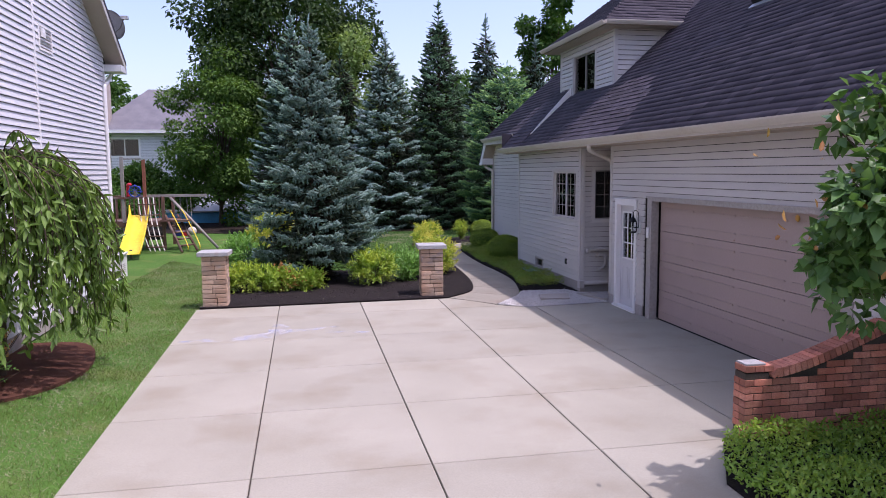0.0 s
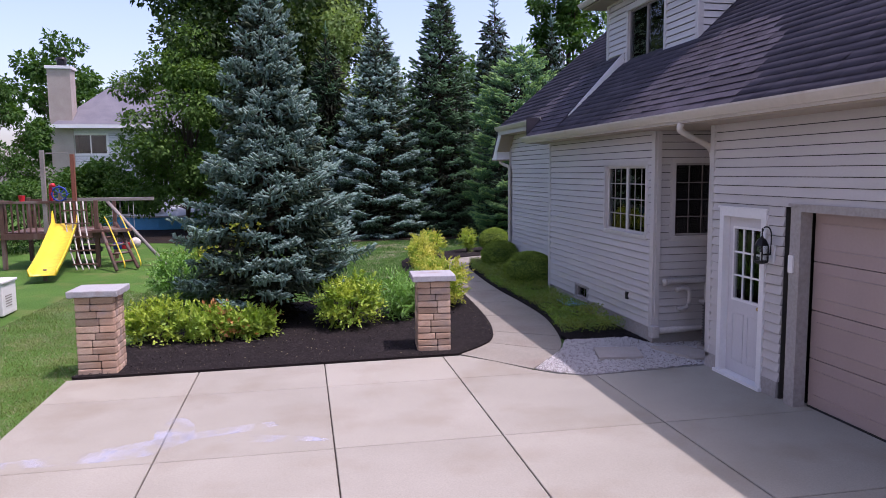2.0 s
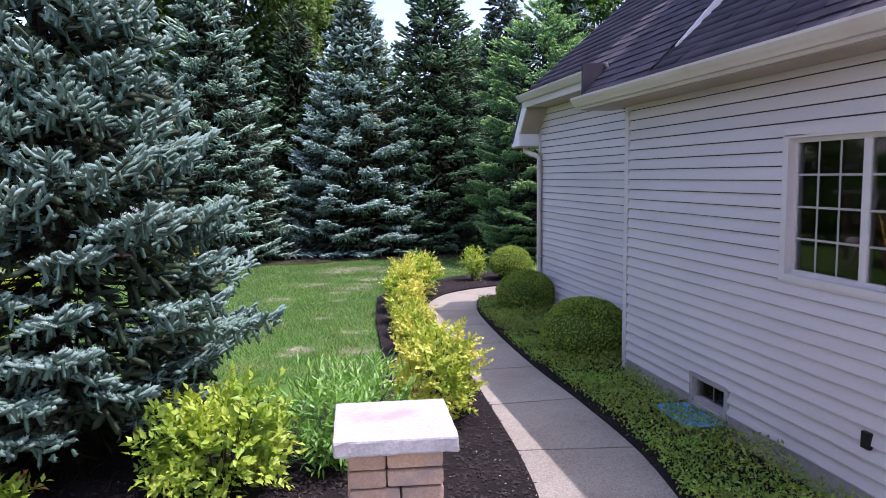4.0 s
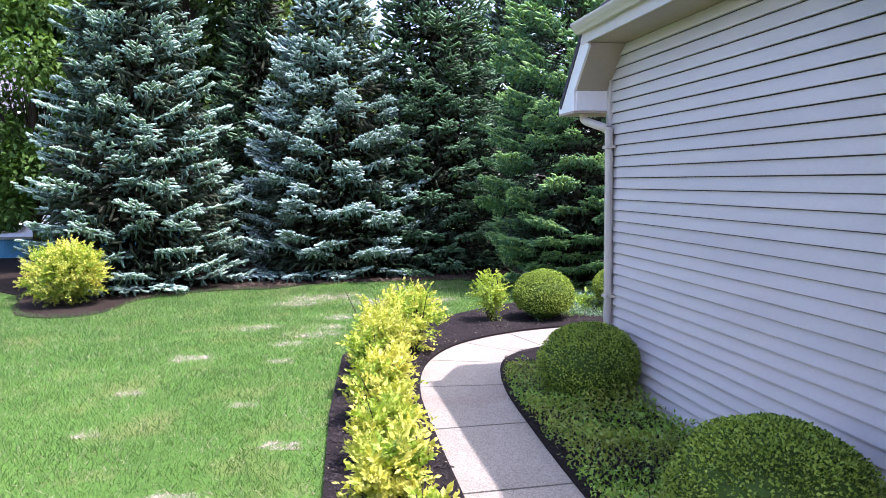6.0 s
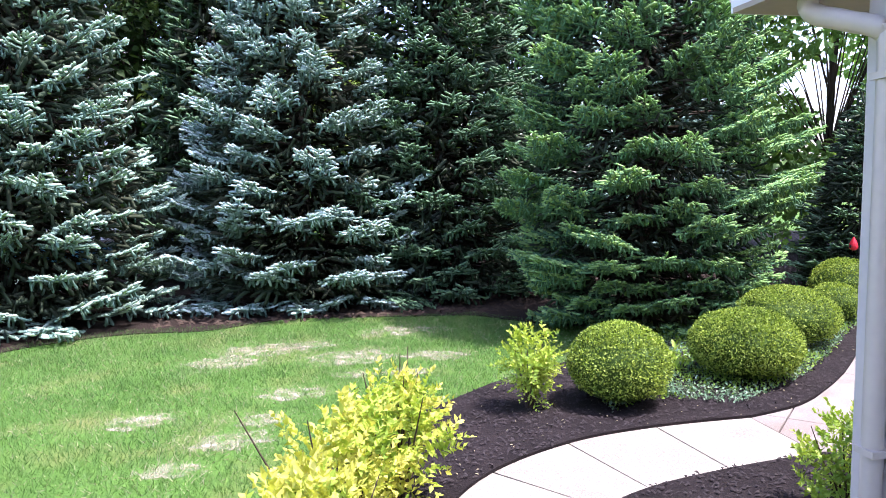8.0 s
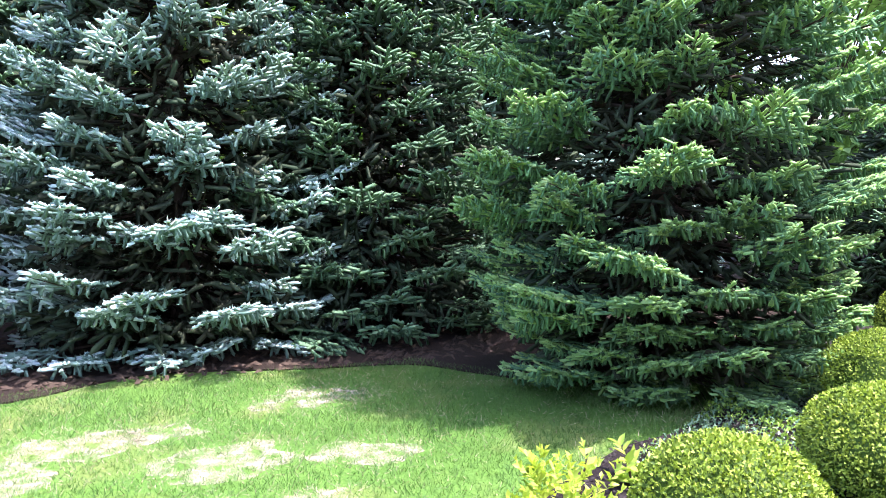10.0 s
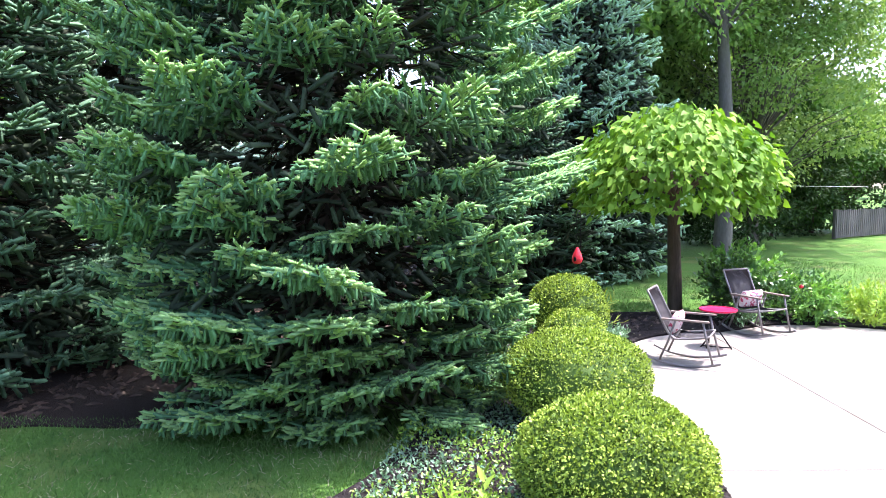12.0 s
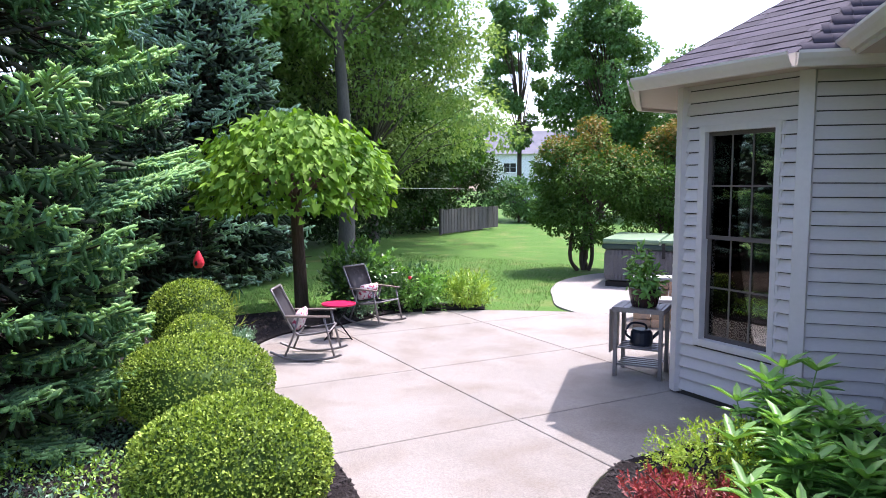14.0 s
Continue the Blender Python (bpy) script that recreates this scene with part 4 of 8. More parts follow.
for k in range(2):
    p0 = d0 + 0.1 + k * 0.32
    for zz in ((0.2, 0.24), (0.82, 0.84)):
        add_box(bm, 6.594, 6.60, p0, p0 + 0.24, zz[0], zz[0] + 0.014)
    add_box(bm, 6.594, 6.60, p0, p0 + 0.014, 0.22, 0.83)
    add_box(bm, 6.594, 6.60, p0 + 0.226, p0 + 0.24, 0.22, 0.83)
part("door_leaf", bm, M_DOOR, sdoor)
bm = bmesh.new()
for k in range(1, 3):
    yy, zz = l0 + (l1 - l0) * k / 3, g0 + (g1 - g0) * k / 3
    add_box(bm, 6.602, 6.616, yy - 0.011, yy + 0.011, g0, g1)
    add_box(bm, 6.600, 6.614, l0, l1, zz - 0.011, zz + 0.011)
for a in ((6.592, 6.605, l0 - 0.03, l0, g0 - 0.03, g1 + 0.03), (6.592, 6.605, l1, l1 + 0.03, g0 - 0.03, g1 + 0.03), (6.592, 6.605, l0, l1, g0 - 0.03, g0), (6.592, 6.605, l0, l1, g1, g1 + 0.03)):
    add_box(bm, *a)
part("muntin_grid", bm, M_WHITE, sdoor)
for i in range(3):
    for j in range(3):
        a0, a1 = l0 + (l1 - l0) * i / 3 + 0.005, l0 + (l1 - l0) * (i + 1) / 3 - 0.005
        b0, b1 = g0 + (g1 - g0) * j / 3 + 0.005, g0 + (g1 - g0) * (j + 1) / 3 - 0.005
        part("pane", box(6.618, 6.624, a0, a1, b0, b1), M_GLASS, sdoor).visible_shadow = False
part("threshold", box(6.47, 6.66, y0 - 0.02, y1 + 0.02, 0.0, 0.045, 0.006), M_WHITE, sdoor)
bm = bmesh.new()
bmesh.ops.create_uvsphere(bm, u_segments=12, v_segments=8, radius=0.028, matrix=Matrix.Translation((6.555, d0 + 0.06, 0.98)))
bmesh.ops.create_cone(bm, segments=12, radius1=0.012, radius2=0.012, depth=0.05, cap_ends=True, matrix=Matrix.Translation((6.58, d0 + 0.06, 0.98)) @ Matrix.Rotation(radians(90), 4, "Y"))
part("door_knob", bm, M_BRASS, sdoor, "small brass door knob", True)

# windows
window_unit(house, MB, 2.9, 4.54, 1.62, 2.81, 2, 3, 4, M_TRIM, M_TRIM, "double casement window with muntins, reflecting the garden", curtain=True, grid_mat=M_CASING)
window_unit(house, MR, 0.26, 1.11, 1.62, 2.85, 1, 3, 4, M_CASING, M_TRIM, "dark window in the recess wall", grid_mat=M_TAUPE)
window_unit(house, MB, 1.56, 2.22, 0.16, 0.5, 1, 2, 1, M_TAUPE, M_CASING, "small basement window at the foundation", casing=0.05)
window_unit(house, MB3, 0.22, 1.06, 0.55, 2.58, 1, 3, 4, M_BAYFRAME, M_TRIM, "tall double-hung window with a taupe frame", double_hung=True, casing=0.055)
window_unit(house, MB2, 0.3, 1.26, 0.62, 2.5, 1, 3, 4, M_BAYFRAME, M_TRIM, "tall double-hung window with a taupe frame", double_hung=True, casing=0.055)

# ---- roof ----
SL = 0.92


def deck(name, corners, material=None, thick=0.06, label=""):
    """A roof plane as a slab of even thickness."""
    bm = bmesh.new()
    c = [Vector(q) for q in corners]
    n = (c[1] - c[0]).cross(c[2] - c[0]).normalized()
    n = n if n.z > 0 else -n
    top, low = [bm.verts.new(q) for q in c], [bm.verts.new(q - n * thick) for q in c]
    bm.faces.new(top)
    bm.faces.new(low[::-1])
    for i in range(len(c)):
        j = (i + 1) % len(c)
        bm.faces.new((top[i], low[i], low[j], top[j]))
    return part(name, bm, material or M_SHINGLE, house, label)


RX, RZ = 11.8, 3.43 + SL * 5.8
SLN = 1.03
roof_main = deck("roof", [(6.0, 0.6, 3.43), (6.0, 18.67, 3.43), (RX, 18.67, RZ), (RX, 0.6, RZ)], label="dark purple-grey shingle roof slope")
nz = lambda x: 3.43 + SLN * (x - 6.0)
hip = 24.13
roof_north = deck("roof", [(6.0, 18.67, 3.431), (6.0, 20.35, 3.431), (6.43, 20.35, nz(6.43)), (6.43, hip, nz(6.43)), (RX, hip - (RX - 6.43), nz(RX)), (RX, 18.67, nz(RX))], label="raised shingle roof slope over the bump-out")
NE = 3.10
deck("roof", [(6.43, 24.83, NE), (6.43, hip, nz(6.43) + 0.002), (RX, hip - (RX - 6.43), nz(RX) + 0.002), (17.2, 18.7, nz(RX)), (17.2, 24.83, NE)])
deck("roof", [(RX, 0.6, RZ), (RX, 18.67, RZ), (17.4, 18.67, 3.3), (17.4, 0.6, 3.3)])
bm = bmesh.new()
for q in (((6.0, 0.62, 3.3), (RX, 0.62, RZ - 0.07), (17.4, 0.62, 3.2)),):
    bm.faces.new([bm.verts.new(c) for c in q])
part("gable", bm, M_SHADE_SHEATH, house)
# pale triangular cheek where the raised slope steps up
bm = bmesh.new()
a = [(6.35, 3.43 + SL * 0.35 + 0.012), (7.5, 3.43 + SL * 1.5 + 0.012), (7.5, nz(7.5) + 0.05), (6.35, nz(6.35) + 0.0)]
f = [bm.verts.new((x, 18.64, z)) for x, z in a]
g = [bm.verts.new((x, 18.669, z)) for x, z in a]
bm.faces.new(f)
bm.faces.new(g[::-1])
for i in range(4):
    bm.faces.new((f[i], g[i], g[(i + 1) % 4], f[(i + 1) % 4]))
part("roof_cheek", bm, M_WHITE, house, "pale cheek board at the roof step")

# dormer
DX, DY0, DY1, DZ = 7.52, 15.9, 19.45, 6.12
dw, MD = sided_wall(house, (DX, DY1), (DX, DY0), 4.55, DZ, [(0.9, 2.5, 4.55, 5.86)], name="dormer_wall")
_, MDS = sided_wall(house, (DX, DY0), (DX + 1.75, DY0), 4.8, DZ, limits=lambda z: (0.0, max(0.0, min(1.75, (z - 3.43) / SL - 1.52 + 0.02))), name="dormer_wall")
sided_wall(house, (DX + 1.75, DY1), (DX, DY1), 4.8, DZ, limits=lambda z: (1.75 - max(0.0, min(1.75, (z - 3.43) / SLN - 1.52 + 0.05)), 1.75), name="dormer_wall")
part("corner_board", box(DX - 0.03, DX + 0.07, DY0 - 0.03, DY0 + 0.07, 4.78, DZ, 0.004), M_TRIM, house)
part("corner_board", box(DX - 0.03, DX + 0.07, DY1 - 0.07, DY1 + 0.03, 4.85, DZ, 0.004), M_TRIM, house)
window_unit(house, MD, 0.9, 2.5, 4.56, 5.86, 2, 2, 2, M_TAUPE, M_TRIM, "twin dark dormer window", grid=False, casing=0.07)
# solid near-black box in place of the unlit dormer room
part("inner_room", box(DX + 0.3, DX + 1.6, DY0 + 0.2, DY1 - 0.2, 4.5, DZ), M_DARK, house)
part("flashing", box(DX - 0.12, DX - 0.01, 16.9, 18.6, 4.44, 4.52, 0.01), M_WHITE, house)
HZ, OV = DZ + 0.07, 0.43
x0, x1, ya, yb = DX - OV, DX + 3.3, DY0 - OV, DY1 + OV
ym, ry = (ya + yb) / 2, HZ + 0.8 * (yb - ya) / 2
xm = x0 + (yb - ya) / 2
dr = deck("dormer_roof", [(x0, ya, HZ), (x0, yb, HZ), (xm, ym, ry)], label="hipped dormer roof with dark shingles")
deck("dormer_roof", [(x0, ya, HZ), (xm, ym, ry), (x1 + 2, ym, ry), (x1, ya, HZ)])
deck("dormer_roof", [(x0, yb, HZ), (x1, yb, HZ), (x1 + 2, ym, ry), (xm, ym, ry)])
part("soffit", box(x0 + 0.03, x1, ya + 0.03, yb - 0.03, HZ - 0.11, HZ - 0.08), M_SOFFIT, house)


def gutter(points, name="gutter", w=0.11, h=0.11, out=(-1, 0)):
    """An ogee gutter along a level line, its back on the line."""
    a, b = Vector(points[0]), Vector(points[1])
    u = (b - a).normalized()
    o = Vector((*out, 0)).normalized()
    prof = [(0, 0), (0, -h), (w * 0.45, -h), (w * 0.62, -h * 0.75), (w * 0.8, -h * 0.55), (w, -h * 0.2), (w, 0), (w - 0.012, 0), (w - 0.014, -h * 0.2), (w * 0.7, -h * 0.6), (w * 0.42, -h + 0.01), (0.008, -h + 0.01), (0.008, 0)]
    bm = bmesh.new()
    rings = [[bm.verts.new(p + o * x + Vector((0, 0, z))) for x, z in prof] for p in (a, b)]
    k = len(prof)
    for i in range(k):
        bm.faces.new((rings[0][i], rings[0][(i + 1) % k], rings[1][(i + 1) % k], rings[1][i]))
    for r, p in ((rings[0], a), (rings[1], b)):
        bm.faces.new(r)
    return part(name, bm, M_GUTTER, house)


gutter([(6.0, 0.6, 3.43), (6.0, 20.42, 3.43)])
gutter([(6.43, 20.3, nz(6.43)), (6.43, 24.2, nz(6.43))])
gutter([(6.47, 24.83, NE + 0.02), (17.2, 24.83, NE + 0.02)], out=(0, 1))
gutter([(x0, ya, HZ), (x0, yb, HZ)], w=0.09, h=0.09)
gutter([(x0, ya, HZ), (x1, ya, HZ)], w=0.09, h=0.09, out=(0, -1))
# fascia, frieze and soffits
part("fascia", box(6.0, 6.03, 0.6, 20.4, 3.29, 3.41), M_TRIM, house)
part("soffit", add_box(box(6.03, 6.56, 0.6, 13.8, 3.27, 3.295), 6.03, 8.1, 13.8, 15.1, 3.272, 3.297), M_SOFFIT, house)
part("soffit", box(6.03, 6.45, 15.1, 20.4, 3.28, 3.305), M_SOFFIT, house)
part("fascia", box(6.03, 6.85, 20.36, 20.4, 3.30, 3.86), M_SHINGLE, house)
part("fascia", box(6.43, 6.455, 20.4, 24.2, 3.66, 3.82), M_TRIM, house)
part("soffit", box(6.45, 6.9, 19.9, 24.15, 3.66, 3.685), M_SOFFIT, house)
bm = bmesh.new()
sec = [(6.44, 24.09, 3.81), (6.44, 24.86, 3.07), (6.44, 24.86, 2.99), (6.44, 24.40, 2.99), (6.44, 24.40, 3.22), (6.44, 24.0, 3.62)]
f = [bm.verts.new(c) for c in sec]
g = [bm.verts.new((6.465, c[1], c[2])) for c in sec]
bm.faces.new(f)
bm.faces.new(g[::-1])
for i in range(6):
    bm.faces.new((f[i], g[i], g[(i + 1) % 6], f[(i + 1) % 6]))
part("rake_board", bm, M_WHITE, house, "white rake return at the eave corner")
part("soffit", box(6.43, 11.9, 24.38, 24.83, 2.985, 3.01), M_SOFFIT, house)
part("eave_box", box(6.467, 6.84, 24.385, 24.82, 3.012, 3.22, 0.004), M_WHITE, house, "boxed eave return panel")
bm = bmesh.new()
lap = [(24.0 + 0.4 * k / 5 + (0.008 if s else 0), 3.65 - 0.44 * k / 5 + (0.012 if s else 0)) for k in range(6) for s in (0, 1)]
edge = lap + [(24.46, 3.25), (24.06, 3.70)]
ring = [[bm.verts.new((x, y, z)) for y, z in edge] for x in (6.467, 6.845)]
for i in range(len(edge)):
    bm.faces.new((ring[0][i], ring[0][(i + 1) % len(edge)], ring[1][(i + 1) % len(edge)], ring[1][i]))
bm.faces.new(ring[0])
bm.faces.new(ring[1][::-1])
part("rake_soffit", bm, M_SOFFIT, house)
part("fascia", box(6.47, 11.9, 24.83, 24.845, 2.985, 3.08), M_TRIM, house)
part("channel_trim", box(6.80, 6.822, 24.30, 24.309, 0.0, 3.62), M_TRIM, house)

# bay roof
BE, BO = 3.02, 0.42
cxb, cyb = 13.5, 24.2
EAVE = [(11.43, 24.2), (11.43, 25.22), (12.56, 26.38), (14.46, 26.38), (15.62, 25.22), (15.62, 24.2)]
apex = (13.5, 23.6, BE + 1.6)
bay_roofs = [deck("bay_roof", [(*p, BE), (*q, BE), apex], label="faceted shingle roof over the bay" if i == 2 else "") for i, (p, q) in enumerate(zip(EAVE, EAVE[1:]))]
for p, q in zip(EAVE, EAVE[1:]):
    d = Vector((q[0] - p[0], q[1] - p[1], 0)).normalized()
    gutter([(*p, BE + 0.01), (*q, BE + 0.01)], out=(-d.y, d.x))
part("soffit", polygon_slab(EAVE, 2.955, 2.98), M_SOFFIT, house)

# downspouts
def downspout(points, label="beige downspout", mat=None, w=0.035):
    return pipe("downspout", smooth3(points), w, mat or M_GUTTER, house, label, 8)


def smooth3(points, per=5):
    p = np.array([points[0]] + list(points) + [points[-1]], float)
    out = []
    for i in range(1, len(p) - 2):
        for t in np.linspace(0, 1, per, endpoint=False):
            out.append(0.5 * ((2 * p[i]) + (p[i + 1] - p[i - 1]) * t + (2 * p[i - 1] - 5 * p[i] + 4 * p[i + 1] - p[i + 2]) * t * t + (3 * p[i] - p[i - 1] - 3 * p[i + 1] + p[i + 2]) * t ** 3))
    out.append(p[-2])
    return out


downspout([(5.96, 13.58, 3.28), (5.96, 13.6, 3.20), (6.12, 13.66, 3.13), (6.38, 13.78, 3.05), (6.54, 13.84, 2.97), (6.59, 13.845, 2.8), (6.59, 13.845, 2.2), (6.59, 13.845, 0.3)], w=0.042)
downspout([(6.6, 24.52, 3.0), (6.6, 24.5, 2.92), (6.68, 24.38, 2.86), (6.76, 24.27, 2.80), (6.775, 24.25, 2.66), (6.775, 24.25, 1.2), (6.775, 24.25, 0.05)], w=0.045)
for y, z in ((24.25, 2.6), (24.25, 1.0)):
    part("downspout_strap", box(6.45 if y < 20 else 6.725, 6.57 if y < 20 else 6.83, y - 0.06, y + 0.05, z, z + 0.03), M_GUTTER, house)

# skylight, opened
sky_l = under(new("skylight"), house)
tagged(sky_l, "opened roof skylight with a dark frame")
ms = Matrix.Translation((9.05, 11.75, 3.43 + SL * 3.05)) @ Matrix.Rotation(-math.atan(SL), 4, "Y")
part("skylight_frame", add_box(add_box(add_box(box(-0.6, 0.6, -0.42, -0.34, 0, 0.12, 0, ms), -0.6, 0.6, 0.34, 0.42, 0, 0.12, ms), -0.6, -0.52, -0.34, 0.34, 0, 0.12, ms), 0.52, 0.6, -0.34, 0.34, 0, 0.12, ms), M_IRON, sky_l)
mo = ms @ Matrix.Translation((0.6, 0, 0.13)) @ Matrix.Rotation(radians(28), 4, "Y") @ Matrix.Translation((-0.6, 0, 0))
part("skylight_sash", add_box(add_box(add_box(box(-0.6, 0.6, -0.42, -0.36, 0, 0.05, 0, mo), -0.6, 0.6, 0.36, 0.42, 0, 0.05, mo), -0.6, -0.54, -0.36, 0.36, 0, 0.05, mo), 0.54, 0.6, -0.36, 0.36, 0, 0.05, mo), M_IRON, sky_l)
part("skylight_pane", box(-0.54, 0.54, -0.36, 0.36, 0.015, 0.03, 0, mo), M_GLASS, sky_l)
part("flashing", box(-0.72, -0.6, -0.45, 0.45, 0.012, 0.03, 0, ms), M_FLASH, sky_l)
sk2 = copy_thing(sky_l, pose(0, -1.9, 0))
sk2.parent = house

# shingles
cs = 1 / math.hypot(1, SL)
vm = (cs, 0, SL * cs)
shingled(roof_main, "shingle_field", (6.0, 0.6, 3.434), (0, 1, 0), vm, 52, lambda v: (0.0, 18.05 if v * cs < 1.45 else (15.2 if v * cs < 3.9 else 18.05)), singles=150, near=(6.0, 14.5, 3.4))
cn_ = 1 / math.hypot(1, SLN)
vn = (cn_, 0, SLN * cn_)


def north_span(v):
    x = 6.0 + v * cn_
    if x > DX + 0.02 and x < DX + 1.75:
        return DY1 - 18.67 + 0.02, (hip - max(0, x - 6.43)) - 18.67
    return (0.0, 1.68) if x < 6.43 else (0.0, (hip - (x - 6.43)) - 18.67)


shingled(roof_north, "shingle_field", (6.0, 18.67, 3.436), (0, 1, 0), vn, 44, north_span, singles=100, near=(6.0, 19.5, 3.4))
for i, (p, q) in enumerate(zip(EAVE, EAVE[1:])):
    if i in (0, 1, 2):
        a, b, c = Vector((*p, BE + 0.004)), Vector((*q, BE + 0.004)), Vector(apex)
        uu = (b - a).normalized()
        wdt = (b - a).length
        t = (c - a).dot(uu)
        foot = a + uu * t
        vv = (c - foot).normalized()
        hh = (c - foot).length
        shingled(bay_roofs[i], "shingle_field", tuple(a), tuple(uu), tuple(vv), int(hh / 0.143), lambda v, t=t, hh=hh, wdt=wdt: (t * v / hh, wdt + (t - wdt) * v / hh), singles=50 if i == 1 else 0, near=tuple(foot), thick=0.007)
a, b, c = Vector((x0, ya, HZ + 0.004)), Vector((x0, yb, HZ + 0.004)), Vector((xm, ym, ry))
vv = (c - Vector((x0, ym, HZ))).normalized()
hh = (c - Vector((x0, ym, HZ))).length
shingled(dr, "shingle_field", tuple(a), (0, 1, 0), tuple(vv), int(hh / 0.143), lambda v: ((yb - ya) / 2 * v / hh, (yb - ya) - (yb - ya) / 2 * v / hh))
vv = Vector((0, ym - ya, ry - HZ)).normalized()
shingled(dr, "shingle_field", (x0, ya, HZ + 0.004), (1, 0, 0), tuple(vv), int(hh / 0.143), lambda v: ((yb - ya) / 2 * v / hh, x1 - x0))

# ---- fittings on the house wall ----
lantern = thing("wall_lantern", (6.5, 12.42, 1.6), "black iron carriage lantern beside the side door", "lamp")


def lathe(profile, segs=16, at=(0, 0, 0)):
    bm = bmesh.new()
    rings = []
    for r, z in profile:
        rings.append([bm.verts.new((at[0] + r * math.cos(2 * math.pi * i / segs), at[1] + r * math.sin(2 * math.pi * i / segs), at[2] + z)) for i in range(segs)])
    for a, b in zip(rings, rings[1:]):
        for i in range(segs):
            bm.faces.new((a[i], a[(i + 1) % segs], b[(i + 1) % segs], b[i]))
    bm.faces.new(rings[0][::-1])
    bm.faces.new(rings[-1])
    return bm


part("back_plate", box(0.0, 0.035, -0.05, 0.05, -0.02, 0.2, 0.008), M_WHITE, lantern)
part("arm", box(-0.12, 0.0, -0.012, 0.012, 0.08, 0.1, 0.003), M_IRON, lantern)
part("hook", add_box(bmesh.new(), -0.125, -0.115, -0.006, 0.006, 0.26, 0.4), M_IRON, lantern)
pipe("scroll", smooth3([(0.0, 0, 0.1), (0.0, 0, 0.32), (-0.03, 0, 0.4), (-0.09, 0, 0.41), (-0.12, 0, 0.35)]), 0.008, M_IRON, lantern)
part("canopy", lathe([(0.085, 0.2), (0.08, 0.215), (0.05, 0.27), (0.02, 0.29), (0.015, 0.31)], 6, (-0.12, 0, 0)), M_IRON, lantern)
for i in range(6):
    t = math.pi * i / 3
    part("rib", add_box(bmesh.new(), -0.006, 0.006, -0.006, 0.006, 0.02, 0.2, Matrix.Translation((-0.12 + 0.078 * math.cos(t), 0.078 * math.sin(t), 0))), M_IRON, lantern)
part("lantern_base", lathe([(0.03, -0.02), (0.08, 0.0), (0.085, 0.02), (0.08, 0.022)], 6, (-0.12, 0, 0)), M_IRON, lantern)
part("lantern_glass", lathe([(0.07, 0.022), (0.07, 0.2)], 6, (-0.12, 0, 0)), M_GLASS, lantern).visible_shadow = False
part("candle", lathe([(0.015, 0.022), (0.015, 0.12)], 8, (-0.12, 0, 0)), M_WHITE, lantern)
part("keypad", box(6.49, 6.515, 12.02, 12.1, 1.52, 1.72, 0.006), M_WHITE, None)
tagged(bpy.data.objects["keypad"], "small pale keypad box on the door casing", "keypad")
tagged(part("outlet_box", box(6.355, 6.39, 15.9, 15.98, 0.56, 0.68, 0.006), M_IRON), "small black outlet box on the siding", "outlet box")
pp = thing("vent_pipes", (6.6, 15.0, 0.5), "pale plastic vent pipes on the recess wall", "pipe")
pp.matrix_world = Matrix.Identity(4)
pipe("vent_pipe", smooth3([(6.5, 14.95, 0.97), (6.7, 14.97, 0.99), (7.1, 14.97, 0.99), (7.22, 14.97, 0.97), (7.24, 14.97, 0.85), (7.24, 14.97, 0.66), (7.2, 15.08, 0.64)]), 0.045, M_PVC, pp, sides=12)
pipe("vent_collar", [(6.5, 14.95, 0.97), (6.55, 14.954, 0.974)], 0.055, M_PVC, pp, sides=12)
pipe("vent_pipe", smooth3([(6.72, 14.97, 0.85), (6.88, 14.97, 0.87), (6.95, 14.97, 0.82), (6.95, 14.97, 0.66), (6.9, 14.97, 0.58), (6.76, 14.95, 0.55)]), 0.035, M_PVC, pp, sides=12)
pipe("drain_pipe", [(6.36, 14.98, 0.22), (7.0, 14.98, 0.24), (7.9, 14.98, 0.27)], 0.05, M_PVC, pp, sides=12)
part("drain_boot", box(6.32, 6.44, 14.92, 15.06, 0.12, 0.3, 0.015), M_PVC, pp)
ac = thing("air_conditioner", (7.32, 14.24, 0.0), "dark louvred air-conditioner unit in the recess", "air conditioner")
part("pad", box(-0.42, 0.42, -0.4, 0.4, -0.01, 0.06, 0.01), M_FOUND, ac)
part("cabinet", box(-0.36, 0.36, -0.35, 0.35, 0.06, 0.72, 0.02), M_AC, ac)
for i in range(14):
    part("louvre", box(-0.372, 0.372, -0.362, 0.362, 0.11 + i * 0.042, 0.125 + i * 0.042, 0.003), M_AC, ac)
part("top_grille", lathe([(0.3, 0.72), (0.31, 0.735), (0.1, 0.75)], 20), M_IRON, ac)
well = thing("window_well", (6.2, 17.95, 0.0), "corrugated basement window well with a blue cover edge", "window well")
bm = bmesh.new()
prev = None
for i in range(25):
    t = math.pi * i / 24
    r = 0.42 + 0.012 * (i % 2)
    pair = [bm.verts.new((0.2 - r * math.sin(t) * 0.9, r * math.cos(t), z)) for z in (-0.02, 0.16)]
    if prev:
        bm.faces.new((prev[0], pair[0], pair[1], prev[1]))
    prev = pair
bmesh.ops.solidify(bm, geom=bm.faces[:], thickness=0.012)
part("well_wall", bm, M_STEEL, well)
part("cover", box(-0.25, 0.12, -0.4, 0.3, 0.165, 0.18, 0.006), M_POOL, well, "faded blue cover")

